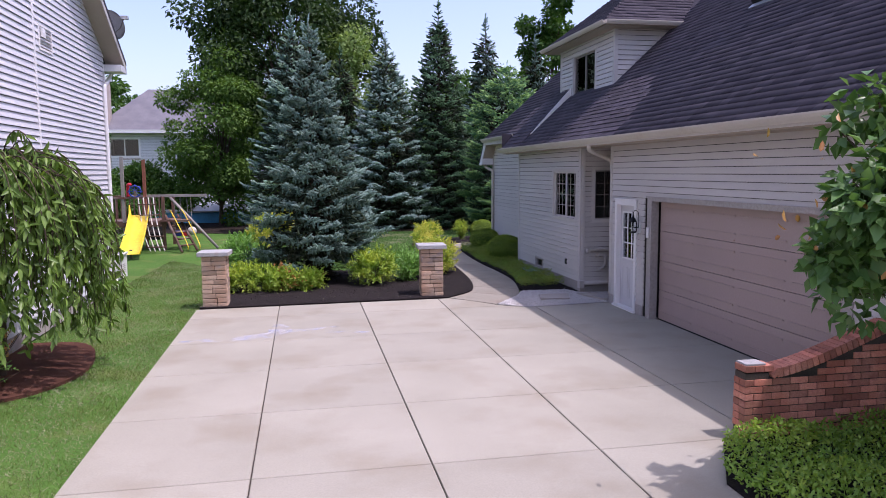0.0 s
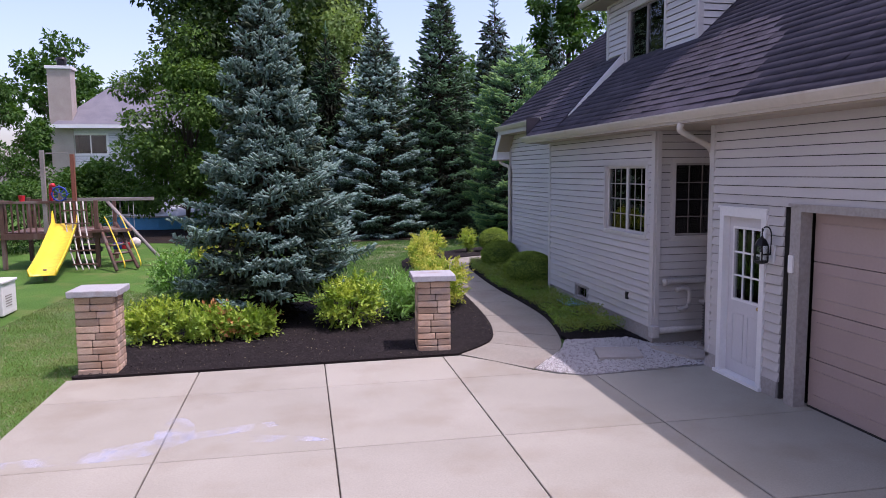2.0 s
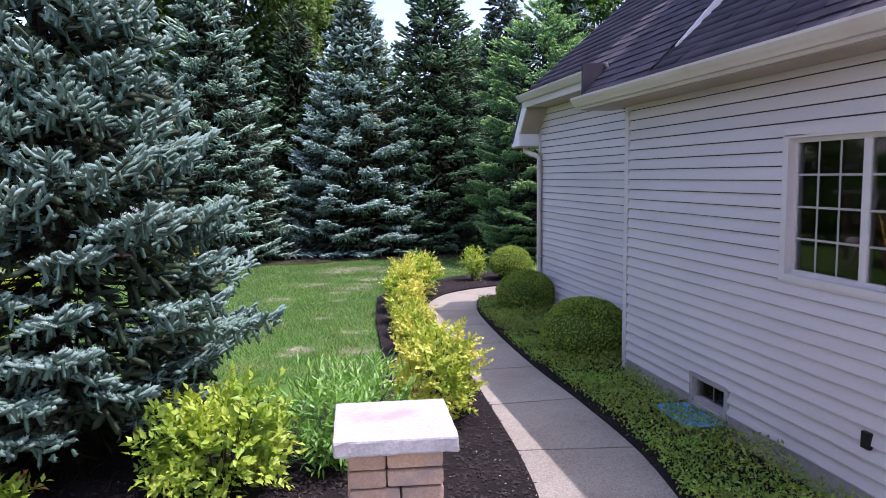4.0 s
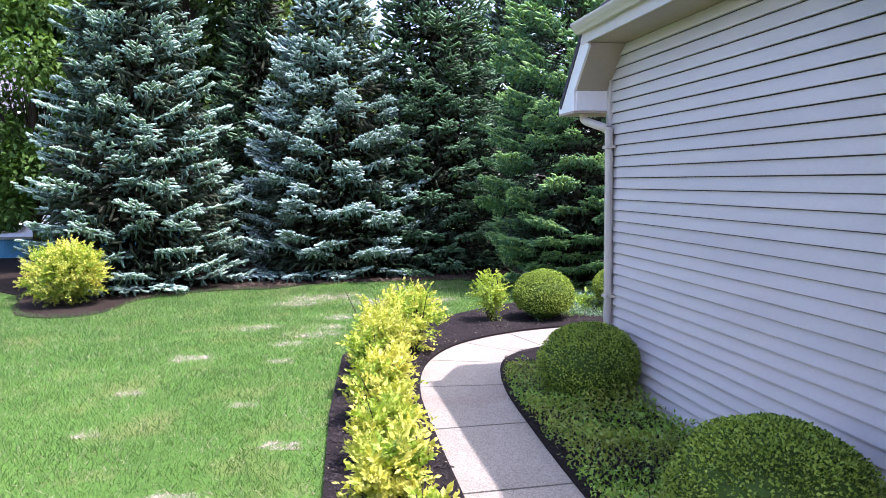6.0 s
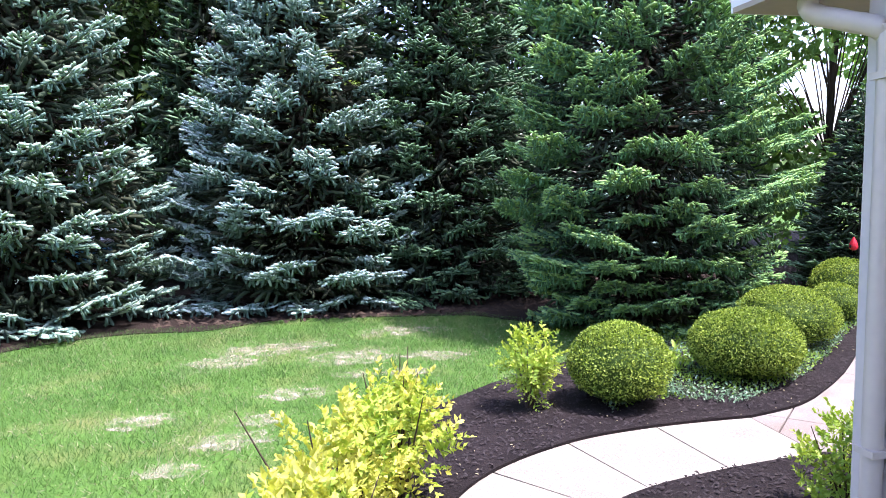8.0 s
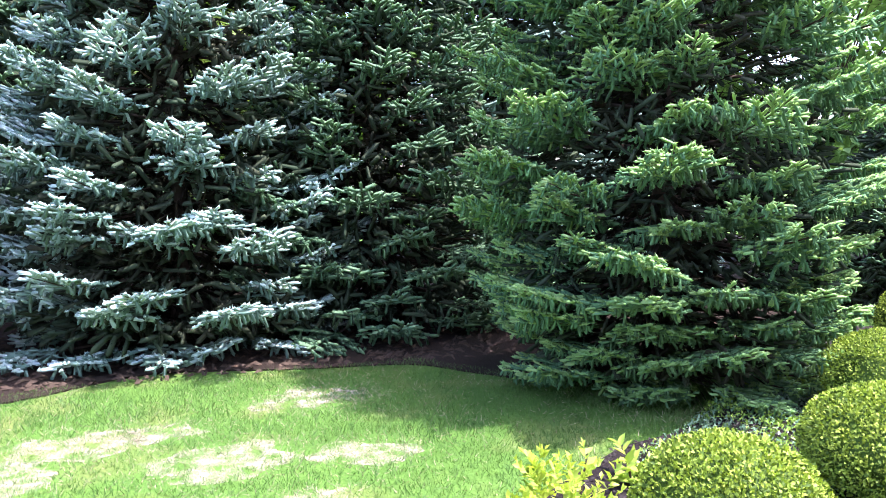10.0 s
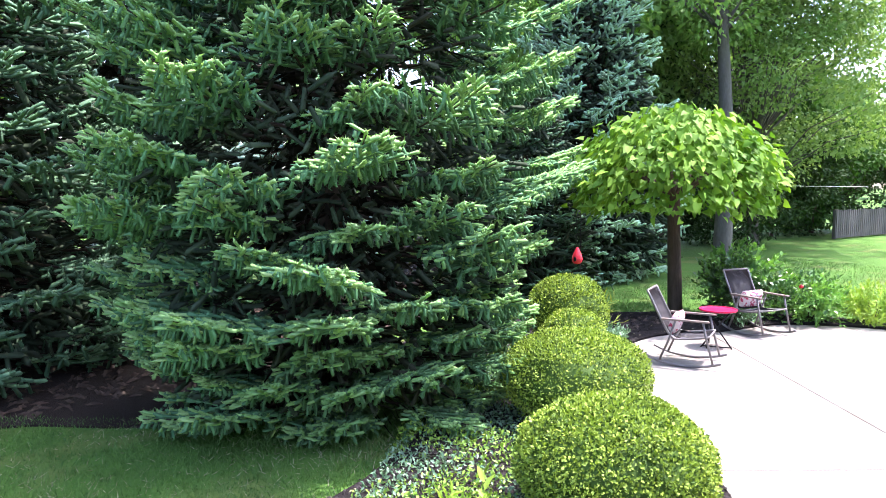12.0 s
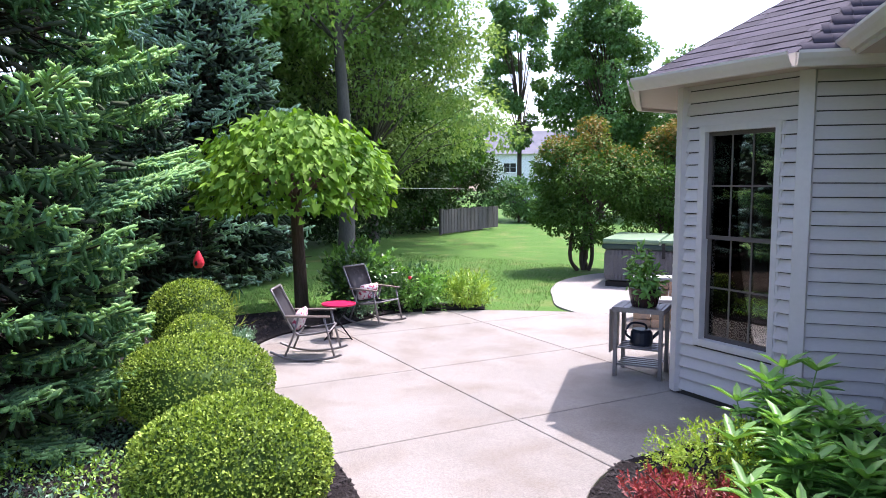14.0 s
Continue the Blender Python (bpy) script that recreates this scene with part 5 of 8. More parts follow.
# ---- block pillars ----
def block_mesh(cache, l, d, h):
    key = (round(l, 3), round(d, 3), round(h, 3))
    if key not in cache:
        bm = box(-l / 2, l / 2, -d / 2, d / 2, 0, h, 0.015)
        for v in bm.verts:
            v.co += 0.006 * noise.noise_vector(v.co * 26 + Vector((l * 50, d * 30, h)))
        me = bpy.data.meshes.new("block")
        bm.to_mesh(me)
        bm.free()
        me.materials.append(M_BLOCK)
        cache[key] = me
    return cache[key]


BLOCKS = {}


def pillar(x, y, turn, label):
    p = thing("block_pillar", (x, y, 0.0), label, "pillar", "block pillars", turn=turn)
    part("core", box(-0.22, 0.22, -0.22, 0.22, 0.0, 1.08), M_MORTAR, p)
    h, n, w = 0.097, 11, 0.5
    for i in range(n):
        split = (0.2, 0.3, 0.24)[i % 3] if i % 2 else (0.3, 0.2, 0.27)[i % 3]
        z = 0.01 + i * h
        for side in range(4):
            m = Matrix.Rotation(radians(90 * side), 4, "Z")
            full = w if side % 2 == 0 else w - 0.21
            cut = split if side % 2 == 0 else split * 0.58
            for c, l in ((-full / 2 + cut / 2, cut), (-full / 2 + cut + (full - cut) / 2, full - cut)):
                ob = under(new("block", block_mesh(BLOCKS, l - 0.007, 0.1, h - 0.007)), p)
                ob.matrix_local = m @ Matrix.Translation((c + rng.uniform(-0.002, 0.002), -w / 2 + 0.05 + rng.uniform(-0.004, 0.004), z)) @ Matrix.Rotation(rng.uniform(-0.01, 0.01), 4, "Z")
    bm = box(-0.32, 0.32, -0.32, 0.32, 1.08, 1.165, 0.012)
    bmesh.ops.subdivide_edges(bm, edges=[e for e in bm.edges if e.calc_length() > 0.3], cuts=10, use_grid_fill=True)
    for v in bm.verts:
        if v.co.z < 1.16:
            v.co += 0.010 * noise.noise_vector(v.co * 14)
    part("capstone", bm, M_STONE_CAP, p, "rough-edged grey capstone")
    return p


pillar(3.02, 15.55, -4, "tan tumbled-block pillar with a grey capstone beside the path")
pillar(-1.62, 15.3, -2, "tan tumbled-block pillar with a grey capstone beside the lawn")

# ---- curved brick wall ----
bw = thing("brick_wall", (4.62, 6.12, 0.0), "low red brick wall with a concave rowlock top", "brick wall")
BR = {}


def brick(l, d, h, m, parent=bw, mat=None):
    key = (round(l, 3), round(d, 3), round(h, 3))
    if key not in BR:
        bm = box(-l / 2, l / 2, -d / 2, d / 2, -h / 2, h / 2, 0.004)
        me = bpy.data.meshes.new("brick")
        bm.to_mesh(me)
        bm.free()
        me.materials.append(M_BRICK)
        BR[key] = me
    ob = under(new("brick", BR[key]), parent)
    ob.matrix_local = m


WL = 3.2


def top_at(x):
    """The underside of the rowlock course along the wall."""
    if x < 0.32:
        return 0.70
    t = min(1.0, (x - 0.32) / 1.35)
    return 0.64 + 0.42 * (1 - math.cos(t * math.pi / 2)) ** 0.75


bm = bmesh.new()
steps = 60
for i in range(steps):
    xa, xb = 0.012 + (WL - 0.012) * i / steps, 0.012 + (WL - 0.012) * (i + 1) / steps
    add_box(bm, xa, xb, 0.012, 0.2, 0.0, min(top_at(xa), top_at(xb)) - 0.005)
part("mortar_core", bm, M_MORTAR, bw)
for i in range(int(WL / 0.068)):
    brick(0.058, 0.1, 0.09, Matrix.Translation((0.03 + i * 0.068, 0.05, 0.055)))
for j in range(13):
    z = 0.11 + 0.037 + j * 0.075
    off = 0.0 if j % 2 else -0.105
    x = off
    while x < WL:
        a, b = max(x, 0.0), x + 0.2
        if b - a > 0.05 and top_at(a) > z + 0.036 and top_at(b) > z + 0.036:
            brick(b - a, 0.1, 0.065, Matrix.Translation(((a + b) / 2, 0.05, z)))
        x += 0.21
    if top_at(0.0) > z + 0.03:
        brick(0.1 if j % 2 else 0.1, 0.1, 0.065, Matrix.Translation((0.05, 0.155, z)))
x = 0.34
while x < WL - 0.05:
    dz = (top_at(x + 0.03) - top_at(x - 0.03)) / 0.06
    a = math.atan(dz)
    brick(0.062, 0.23, 0.1, Matrix.Translation((x, 0.105, top_at(x) + 0.05)) @ Matrix.Rotation(-a, 4, "Y"))
    x += 0.07 * math.cos(a)
for xx in (0.055, 0.165, 0.27):
    brick(0.1, 0.2, 0.065, Matrix.Translation((xx, 0.105, 0.74)))
part("cap_stone", box(0.02, 0.24, 0.02, 0.2, 0.772, 0.795, 0.006), M_STONE_CAP, bw)

# ---- neighbour's house on the far side of the lawn ----
nh = thing("neighbour_house", (-4.33, 10, 0), "pale grey lap-sided neighbouring house with a gable", "house")
nh.matrix_world = Matrix.Identity(4)
NX, NB = -4.33, {}
peak = 7.2
top = lambda y: 5.45 + 0.62 * (18.7 - y) if y > peak else 5.45 + 0.62 * (18.7 - peak) - 0.62 * (peak - y)
# seen from outside the wall runs from low y to high y
nlim = lambda z: (0.0, 24.2) if z < 5.3 else (max(0.0, (z - 5.45) / 0.62 - 0.0), min(24.2, 24.2 + 0.5 - (z - 5.4) / 0.62))
nw, MNW = sided_wall(nh, (NX, -5.95), (NX, 18.25), 0.26, 10.5, (), limits=nlim, material=M_SIDING_N, base=0.0, cache=NB)
nb, _ = sided_wall(nh, (NX, 18.25), (NX - 9, 18.25), 0.26, 5.3, material=M_SIDING_N, base=0.0, cache=NB)
part("foundation", box(NX - 0.1, NX + 0.004, -5.9, 18.2, 0.0, 0.25), M_FOUND, nh)
part("corner_board", box(NX - 0.06, NX + 0.03, 18.17, 18.28, 0.25, 5.35, 0.004), M_WHITE, nh)
part("trim_strip", box(NX + 0.0, NX + 0.03, 13.62, 13.72, 0.3, 8.3, 0.003), M_WHITE, nh)
v = under(new("gable_vent"), nh)
tagged(v, "pale louvred wall vent")
part("vent_frame", add_box(add_box(add_box(box(NX + 0.0, NX + 0.04, 13.9, 14.6, 5.42, 5.46), NX, NX + 0.04, 13.9, 14.6, 5.0, 5.04), NX, NX + 0.04, 13.9, 13.94, 5.04, 5.42), NX, NX + 0.04, 14.56, 14.6, 5.04, 5.42), M_WHITE, v)
part("vent_back", box(NX + 0.005, NX + 0.018, 13.94, 14.56, 5.04, 5.42), M_FLASH, v)
for i in range(6):
    part("louvre", box(NX + 0.014, NX + 0.035, 13.94, 14.56, 5.06 + i * 0.06, 5.075 + i * 0.06), M_CASING, v)
part("vent_sash", box(NX + 0.03, NX + 0.05, 14.0, 14.22, 5.24, 5.40, 0.004), M_WHITE, v)
bwin = under(new("basement_window"), nh)
part("window_frame", add_box(add_box(add_box(box(NX, NX + 0.02, 15.87, 16.57, 0.58, 0.64), NX, NX + 0.02, 15.87, 16.57, 0.08, 0.14), NX, NX + 0.02, 15.87, 15.93, 0.14, 0.58), NX, NX + 0.02, 16.51, 16.57, 0.14, 0.58), M_WHITE, bwin)
part("pane", box(NX + 0.004, NX + 0.010, 15.93, 16.51, 0.14, 0.58), M_POT, bwin)
# roof with rake soffit and fascia
bm = bmesh.new()
ra, rb = Vector((NX + 0.42, 18.75, 5.42)), Vector((NX + 0.42, peak, 5.42 + 0.62 * (18.75 - peak)))
for k0, k1, mat, nm in ((0.0, 0.14, M_SHINGLE_FAR, "roof"),):
    f = [(NX + 0.42, 18.75, 5.48), (NX + 0.42, peak, 5.48 + 0.62 * (18.75 - peak)), (NX - 9.5, peak, 5.48 + 0.62 * (18.75 - peak)), (NX - 9.5, 18.75, 5.48)]
    top_v, low_v = [bm.verts.new(c) for c in f], [bm.verts.new((c[0], c[1], c[2] - 0.08)) for c in f]
    bm.faces.new(top_v)
    bm.faces.new(low_v[::-1])
    for i in range(4):
        bm.faces.new((top_v[i], low_v[i], low_v[(i + 1) % 4], top_v[(i + 1) % 4]))
part("roof", bm, M_SHINGLE, nh)
bm = bmesh.new()
f = [(NX + 0.42, peak, 5.48 + 0.62 * (18.75 - peak)), (NX + 0.42, -6.4, 5.3), (NX - 9.5, -6.4, 5.3), (NX - 9.5, peak, 5.48 + 0.62 * (18.75 - peak))]
bm.faces.new([bm.verts.new(c) for c in f])
bmesh.ops.solidify(bm, geom=bm.faces[:], thickness=0.08)
part("roof", bm, M_SHINGLE, nh)


def slanted(parent, name, x0, x1, dz0, dz1, mat):
    bm = bmesh.new()
    ys = (18.75, peak)
    vs = [bm.verts.new((x, y, 5.40 + 0.62 * (18.75 - y) + dz)) for y in ys for x in (x0, x1) for dz in (dz0, dz1)]
    for q in ((0, 1, 3, 2), (4, 6, 7, 5), (0, 4, 5, 1), (2, 3, 7, 6), (0, 2, 6, 4), (1, 5, 7, 3)):
        bm.faces.new([vs[i] for i in q])
    return part(name, bm, mat, parent)


slanted(nh, "rake_soffit", NX + 0.0, NX + 0.4, -0.14, -0.12, M_SOFFIT)
slanted(nh, "rake_fascia", NX + 0.38, NX + 0.41, -0.14, 0.03, M_TRIM)
part("eave_return", box(NX - 0.02, NX + 0.41, 18.25, 18.8, 5.2, 5.36, 0.01), M_SIDING_N, nh)
part("eave_soffit", box(NX - 9, NX, 18.2, 18.75, 5.2, 5.24), M_SOFFIT, nh)
part("gutter", box(NX - 9, NX + 0.3, 18.76, 18.88, 5.32, 5.44, 0.02), M_WHITE, nh)
pipe("downspout", smooth3([(NX + 0.05, 18.78, 5.3), (NX + 0.05, 18.7, 5.15), (NX + 0.05, 18.35, 4.95), (NX + 0.06, 18.1, 4.85), (NX + 0.06, 18.05, 4.6), (NX + 0.06, 18.05, 2.0), (NX + 0.06, 18.05, 0.35)]), 0.045, M_WHITE, nh, "white downspout at the house corner", 8)
pipe("downspout_boot", [(NX + 0.06, 18.05, 0.35), (NX + 0.06, 18.05, 0.0)], 0.062, M_WHITE, nh)
pipe("cable", smooth3([(NX - 0.05, 18.32, 5.1), (NX - 0.02, 18.34, 3.6), (NX - 0.02, 18.34, 2.85), (NX + 0.0, 18.3, 2.8)]), 0.012, M_WHITE, nh)
dish = thing("satellite_dish", (NX + 0.25, 18.3, 5.85), "grey satellite dish on the gable edge", "satellite dish")
bm = bmesh.new()
rings = []
for i in range(6):
    r = 0.07 * i
    rings.append([bm.verts.new((r * math.cos(t) * 0.9, 0.35 * r * r - 0.02, r * math.sin(t))) for t in np.linspace(0, 2 * math.pi, 24, endpoint=False)] if i else [bm.verts.new((0, -0.02, 0))])
for i in range(24):
    bm.faces.new((rings[0][0], rings[1][i], rings[1][(i + 1) % 24]))
    for a, b in zip(rings[1:], rings[2:]):
        bm.faces.new((a[i], b[i], b[(i + 1) % 24], a[(i + 1) % 24]))
bmesh.ops.solidify(bm, geom=bm.faces[:], thickness=0.008)
for vv_ in bm.verts:
    vv_.co = Matrix.Rotation(radians(160), 3, "Z") @ Matrix.Rotation(radians(-25), 3, "X") @ vv_.co
    vv_.co += Vector((0, 0.05, 0.45))
part("reflector", bm, M_FLASH, dish, smooth=True)
pipe("mast", [(0, 0.1, -0.3), (0, 0.1, 0.45)], 0.02, M_STEEL, dish)
pipe("feed_arm", [(0, 0.1, 0.25), (0.25, -0.3, 0.32), (0.36, -0.45, 0.5)], 0.014, M_STEEL, dish)
part("feed_horn", box(0.3, 0.46, -0.5, -0.4, 0.48, 0.56, 0.01), M_FLASH, dish)
ub = thing("utility_box", (-4.85, 20.2, 0), "white utility cabinet beside the house corner", "utility box")
part("body", box(-0.3, 0.3, -0.35, 0.35, 0.0, 0.62, 0.02), M_WHITE, ub)
part("lid", box(-0.33, 0.33, -0.38, 0.38, 0.62, 0.67, 0.015), M_WHITE, ub)
for i in range(5):
    part("vent_slot", box(0.3, 0.306, -0.2, 0.1, 0.16 + i * 0.05, 0.18 + i * 0.05), M_CASING, ub)

# ---- play set ----
ps = thing("play_set", (-5.9, 28.0, 0), "weathered cedar play tower with a slide and ladders", "play set")
ps.matrix_world = Matrix.Identity(4)
DFX0, DFX1, DFY0, DFY1, DFZ = -7.3, -4.75, 27.5, 29.6, 1.05
for x, y, h, mat in ((-7.3, 27.5, 2.0, M_CEDAR), (-6.15, 27.5, 3.4, M_GREYWOOD), (-5.55, 28.2, 3.3, M_REDWOOD), (-4.8, 27.5, 1.95, M_CEDAR), (-7.3, 29.6, 2.0, M_CEDAR), (-4.8, 29.6, 1.95, M_CEDAR)):
    part("post", box(x - 0.055, x + 0.055, y - 0.055, y + 0.055, 0, h, 0.006), mat, ps)
for i in range(14):
    part("deck_board", box(DFX0, DFX1, DFY0 + i * 0.15, DFY0 + i * 0.15 + 0.14, DFZ - 0.03, DFZ, 0.003), M_CEDAR, ps)
for y in (27.46, 29.62):
    part("deck_beam", box(DFX0 - 0.05, DFX1 + 0.05, y - 0.03, y + 0.03, DFZ - 0.2, DFZ - 0.03, 0.004), M_CEDAR, ps)
    part("rail", box(DFX0 - 0.1, -5.3, y - 0.04, y + 0.04, 1.88, 1.95, 0.004), M_CEDAR, ps)
part("swing_beam", box(-6.2, -3.35, 28.3, 28.42, 1.9, 2.0, 0.006), M_GREYWOOD, ps)
for i in range(13):
    x = DFX0 + 0.12 + i * 0.155
    if not -6.35 < x < -5.75:
        part("baluster", box(x - 0.02, x + 0.02, 27.43, 27.47, DFZ, 1.88, 0.002), M_CEDAR, ps)
    part("baluster", box(x - 0.02, x + 0.02, 29.6, 29.64, DFZ, 1.88, 0.002), M_CEDAR, ps)
part("sun_bar", box(-6.15, -5.55, 27.8, 27.84, 3.3, 3.34, 0.004), M_GREYWOOD, ps)
bm = bmesh.new()
prev = None
for i in range(17):
    t = i / 16
    c = Vector((-5.62 + 0.28 * t, 27.45 - 3.0 * t, 1.28 - 1.12 * t - 0.10 * math.sin(t * math.pi) + (0.06 * max(0, t - 0.8) * 5) ** 2))
    prof = [(-0.33, 0.17), (-0.30, 0.17), (-0.25, 0.02), (0.25, 0.02), (0.30, 0.17), (0.33, 0.17), (0.31, 0.0), (-0.31, 0.0)]
    ring = [bm.verts.new(c + Vector((a, 0.2 * a, b + (0.22 if t < 0.06 and b > 0.1 else 0)))) for a, b in prof]
    if prev:
        for k in range(8):
            bm.faces.new((prev[k], prev[(k + 1) % 8], ring[(k + 1) % 8], ring[k]))
    else:
        bm.faces.new(ring)
    prev = ring
bm.faces.new(prev[::-1])
part("slide", bm, M_YELLOW, ps, "glossy yellow plastic slide", True)
part("slide_support", box(-5.42, -5.34, 24.75, 24.83, 0, 0.3), M_CEDAR, ps)
# rope net
for k in range(4):
    pipe("net_rope", smooth3([(-5.62 + 0.17 * k, 27.4, 1.92), (-5.5 + 0.17 * k, 27.1, 1.2), (-5.3 + 0.17 * k, 26.7, 0.5), (-5.1 + 0.16 * k, 26.45, 0.05)]), 0.022, M_ROPE, ps, sides=6)
for k in range(5):
    t = k / 5 + 0.12
    part("net_rung", box(-0.33, 0.33, -0.02, 0.02, -0.02, 0.02, 0.004, Matrix.Translation((-5.36 + 0.5 * t, 27.38 - 0.95 * t, 1.9 - 1.85 * t))), M_CEDAR, ps)
# stair ladder and long brace
for dx in (0.0, 0.55):
    pipe("ladder_rail", [(-4.75 + dx * 0.6, 27.6 + dx, 1.25), (-4.0 + dx * 0.8, 26.2 + dx, 0.03)], 0.055, M_CEDAR, ps, sides=4)
for i in range(5):
    t = (i + 0.7) / 5.6
    pipe("ladder_step", [(-4.75 + 0.75 * t, 27.6 - 1.4 * t, 1.25 - 1.22 * t), (-4.42 + 0.86 * t, 28.15 - 1.4 * t, 1.25 - 1.22 * t)], 0.035, M_CEDAR, ps, sides=4)
for dx in (0.1, 0.45):
    pipe("hand_rail", smooth3([(-4.7 + dx, 27.5 + dx, 1.45), (-4.5 + dx, 27.1 + dx, 1.25), (-3.95 + dx, 26.2 + dx, 0.35), (-3.9 + dx, 26.12 + dx, 0.1)]), 0.02, M_YELLOW, ps, sides=6)
pipe("brace", [(-4.7, 28.36, 1.9), (-2.9, 27.3, 0.03)], 0.06, M_GREYWOOD, ps, sides=4)
part("shelf", box(-4.9, -3.9, 27.3, 27.9, 1.02, 1.1, 0.006), M_CEDAR, ps)
wheel = under(new("ship_wheel"), ps)
tagged(wheel, "blue toy ship's wheel")
ring = [(-5.72 + 0.2 * math.cos(t), 27.4, 2.15 + 0.2 * math.sin(t)) for t in np.linspace(0, 2 * math.pi, 25)]
pipe("wheel_rim", ring, 0.025, M_BLUE, wheel, sides=8)
for k in range(4):
    t = math.pi * k / 4
    pipe("spoke", [(-5.72 - 0.26 * math.cos(t), 27.4, 2.15 - 0.26 * math.sin(t)), (-5.72 + 0.26 * math.cos(t), 27.4, 2.15 + 0.26 * math.sin(t))], 0.014, M_BLUE, wheel, sides=6)
pipe("periscope", smooth3([(-6.0, 27.6, 1.95), (-6.0, 27.6, 2.25), (-5.97, 27.55, 2.38), (-5.88, 27.45, 2.4)]), 0.06, M_RED, ps, "red toy periscope", 10)
part("bucket", lathe([(0.07, 1.95), (0.09, 2.1), (0.1, 2.12)], 12, (-6.75, 27.5, 0)), M_RED, ps)
part("wheel_bracket", box(-5.75, -5.69, 27.38, 27.5, 1.9, 2.18), M_CEDAR, ps)
tyre = under(new("tyre_swing"), ps)
tagged(tyre, "black tyre swing on chains")
bm = bmesh.new()
bmesh.ops.create_cone(bm, segments=24, radius1=0.36, radius2=0.36, depth=0.22, cap_ends=True, matrix=Matrix.Translation((-5.3, 28.5, 0.42)))
bmesh.ops.bevel(bm, geom=[e for e in bm.edges if len(e.link_faces) == 2 and e.calc_face_angle(0) > 1], offset=0.05, segments=3, affect="EDGES")
part("tyre", bm, M_RUBBER, tyre)
for k in (-0.25, 0.25):
    pipe("chain", [(-5.3 + k, 28.5, 0.5), (-5.3, 28.5, DFZ - 0.02)], 0.012, M_STEEL, tyre, sides=5)
for x, mat in ((-4.45, M_BLUE), (-4.2, M_RED)):
    sw = under(new("swing"), ps)
    part("swing_seat", box(x - 0.12, x + 0.12, 28.25, 28.5, 0.42, 0.62, 0.03), mat, sw)
    for k in (-0.11, 0.11):
        pipe("chain", [(x + k, 28.36, 0.6), (x + k, 28.36, 1.92)], 0.008, M_STEEL, sw, sides=5)
bm = bmesh.new()
bmesh.ops.create_uvsphere(bm, u_segments=16, v_segments=10, radius=0.17, matrix=Matrix.Translation((-3.95, 28.36, 0.6)))
part("ball_swing", bm, M_ROPE, ps, "pale buoy ball", True)
pipe("ball_rope", [(-3.95, 28.36, 0.7), (-3.95, 28.36, 1.92)], 0.008, M_ROPE, ps, sides=5)
for k in (0, 0.3):
    pipe("trapeze_chain", [(-8.0 + k, 28.0, 0.95), (-8.0 + k, 28.0, 1.9)], 0.008, M_STEEL, ps, sides=5)
    pipe("trapeze_ring", [(-8.0 + k + 0.11 * math.cos(t), 28.0, 0.85 + 0.11 * math.sin(t)) for t in np.linspace(0, 2 * math.pi, 17)], 0.014, M_YELLOW, ps, sides=6)
part("trapeze_beam", box(-8.3, -7.2, 27.95, 28.05, 1.86, 1.96), M_CEDAR, ps)
planter = thing("planter_tub", (-8.1, 26.5, 0), "round dark planter with leafy plants", "planter")
part("tub", lathe([(0.3, 0.0), (0.38, 0.4), (0.4, 0.45), (0.36, 0.45)], 20), M_CEDAR, planter)

# ---- pool behind the trees ----
pool = thing("swimming_pool", (-5, 47, 0), "round above-ground pool with a blue wall behind trees", "pool")
part("pool_wall", lathe([(5.0, 0.0), (5.0, 0.55), (5.1, 0.6)], 40), M_POOL, pool)
part("pool_rim", lathe([(5.1, 0.6), (5.15, 0.68), (4.9, 0.7)], 40), M_WHITE, pool)
# ---- house behind the trees, with a chimney ----
h2 = thing("rear_house", (-9, 60, 0), "grey-sided house with a hipped grey roof and brick chimney", "house")
h2.matrix_world = Matrix.Identity(4)
C2 = {}
w2, M2 = sided_wall(h2, (-14.2, 57), (8, 57), 0.5, 5.9, [(0.5, 2.7, 4.0, 5.45), (6.0, 8.0, 4.0, 5.45), (12.0, 14.2, 4.0, 5.45), (2.0, 4.0, 1.0, 2.5), (9.0, 11.0, 1.0, 2.5)], material=M_SIDING_N, base=0.0, cache=C2)
for a, b, c, d in ((0.5, 2.7, 4.0, 5.45), (6.0, 8.0, 4.0, 5.45), (12.0, 14.2, 4.0, 5.45), (2.0, 4.0, 1.0, 2.5), (9.0, 11.0, 1.0, 2.5)):
    window_unit(h2, M2, a, b, c, d, 2, 2, 2, M_WHITE, M_WHITE, grid=False, casing=0.1)
part("rear_wall", add_box(add_box(box(-14.2, -14.0, 57.2, 67, 0, 5.9), 7.8, 8, 57.2, 67, 0, 5.9), -14.0, 7.8, 66.8, 67, 0, 5.9), M_SIDING_N, h2)
# near-black sheet added behind the windows as room darkness
part("inner_shell", box(-13.9, 7.7, 58.5, 58.6, 0, 5.9), M_DARK, h2)
bm = bmesh.new()
e = [(-14.8, 56.4, 5.95), (8.6, 56.4, 5.95), (8.6, 67.6, 5.95), (-14.8, 67.6, 5.95)]
r1, r2 = (-11.7, 62, 9.5), (4.0, 62, 9.5)
ev = [bm.verts.new(c) for c in e]
va, vb = bm.verts.new(r1), bm.verts.new(r2)
for f in ((ev[0], ev[1], vb, va), (ev[2], ev[3], va, vb), (ev[3], ev[0], va), (ev[1], ev[2], vb), (ev[3], ev[2], ev[1], ev[0])):
    bm.faces.new(f)
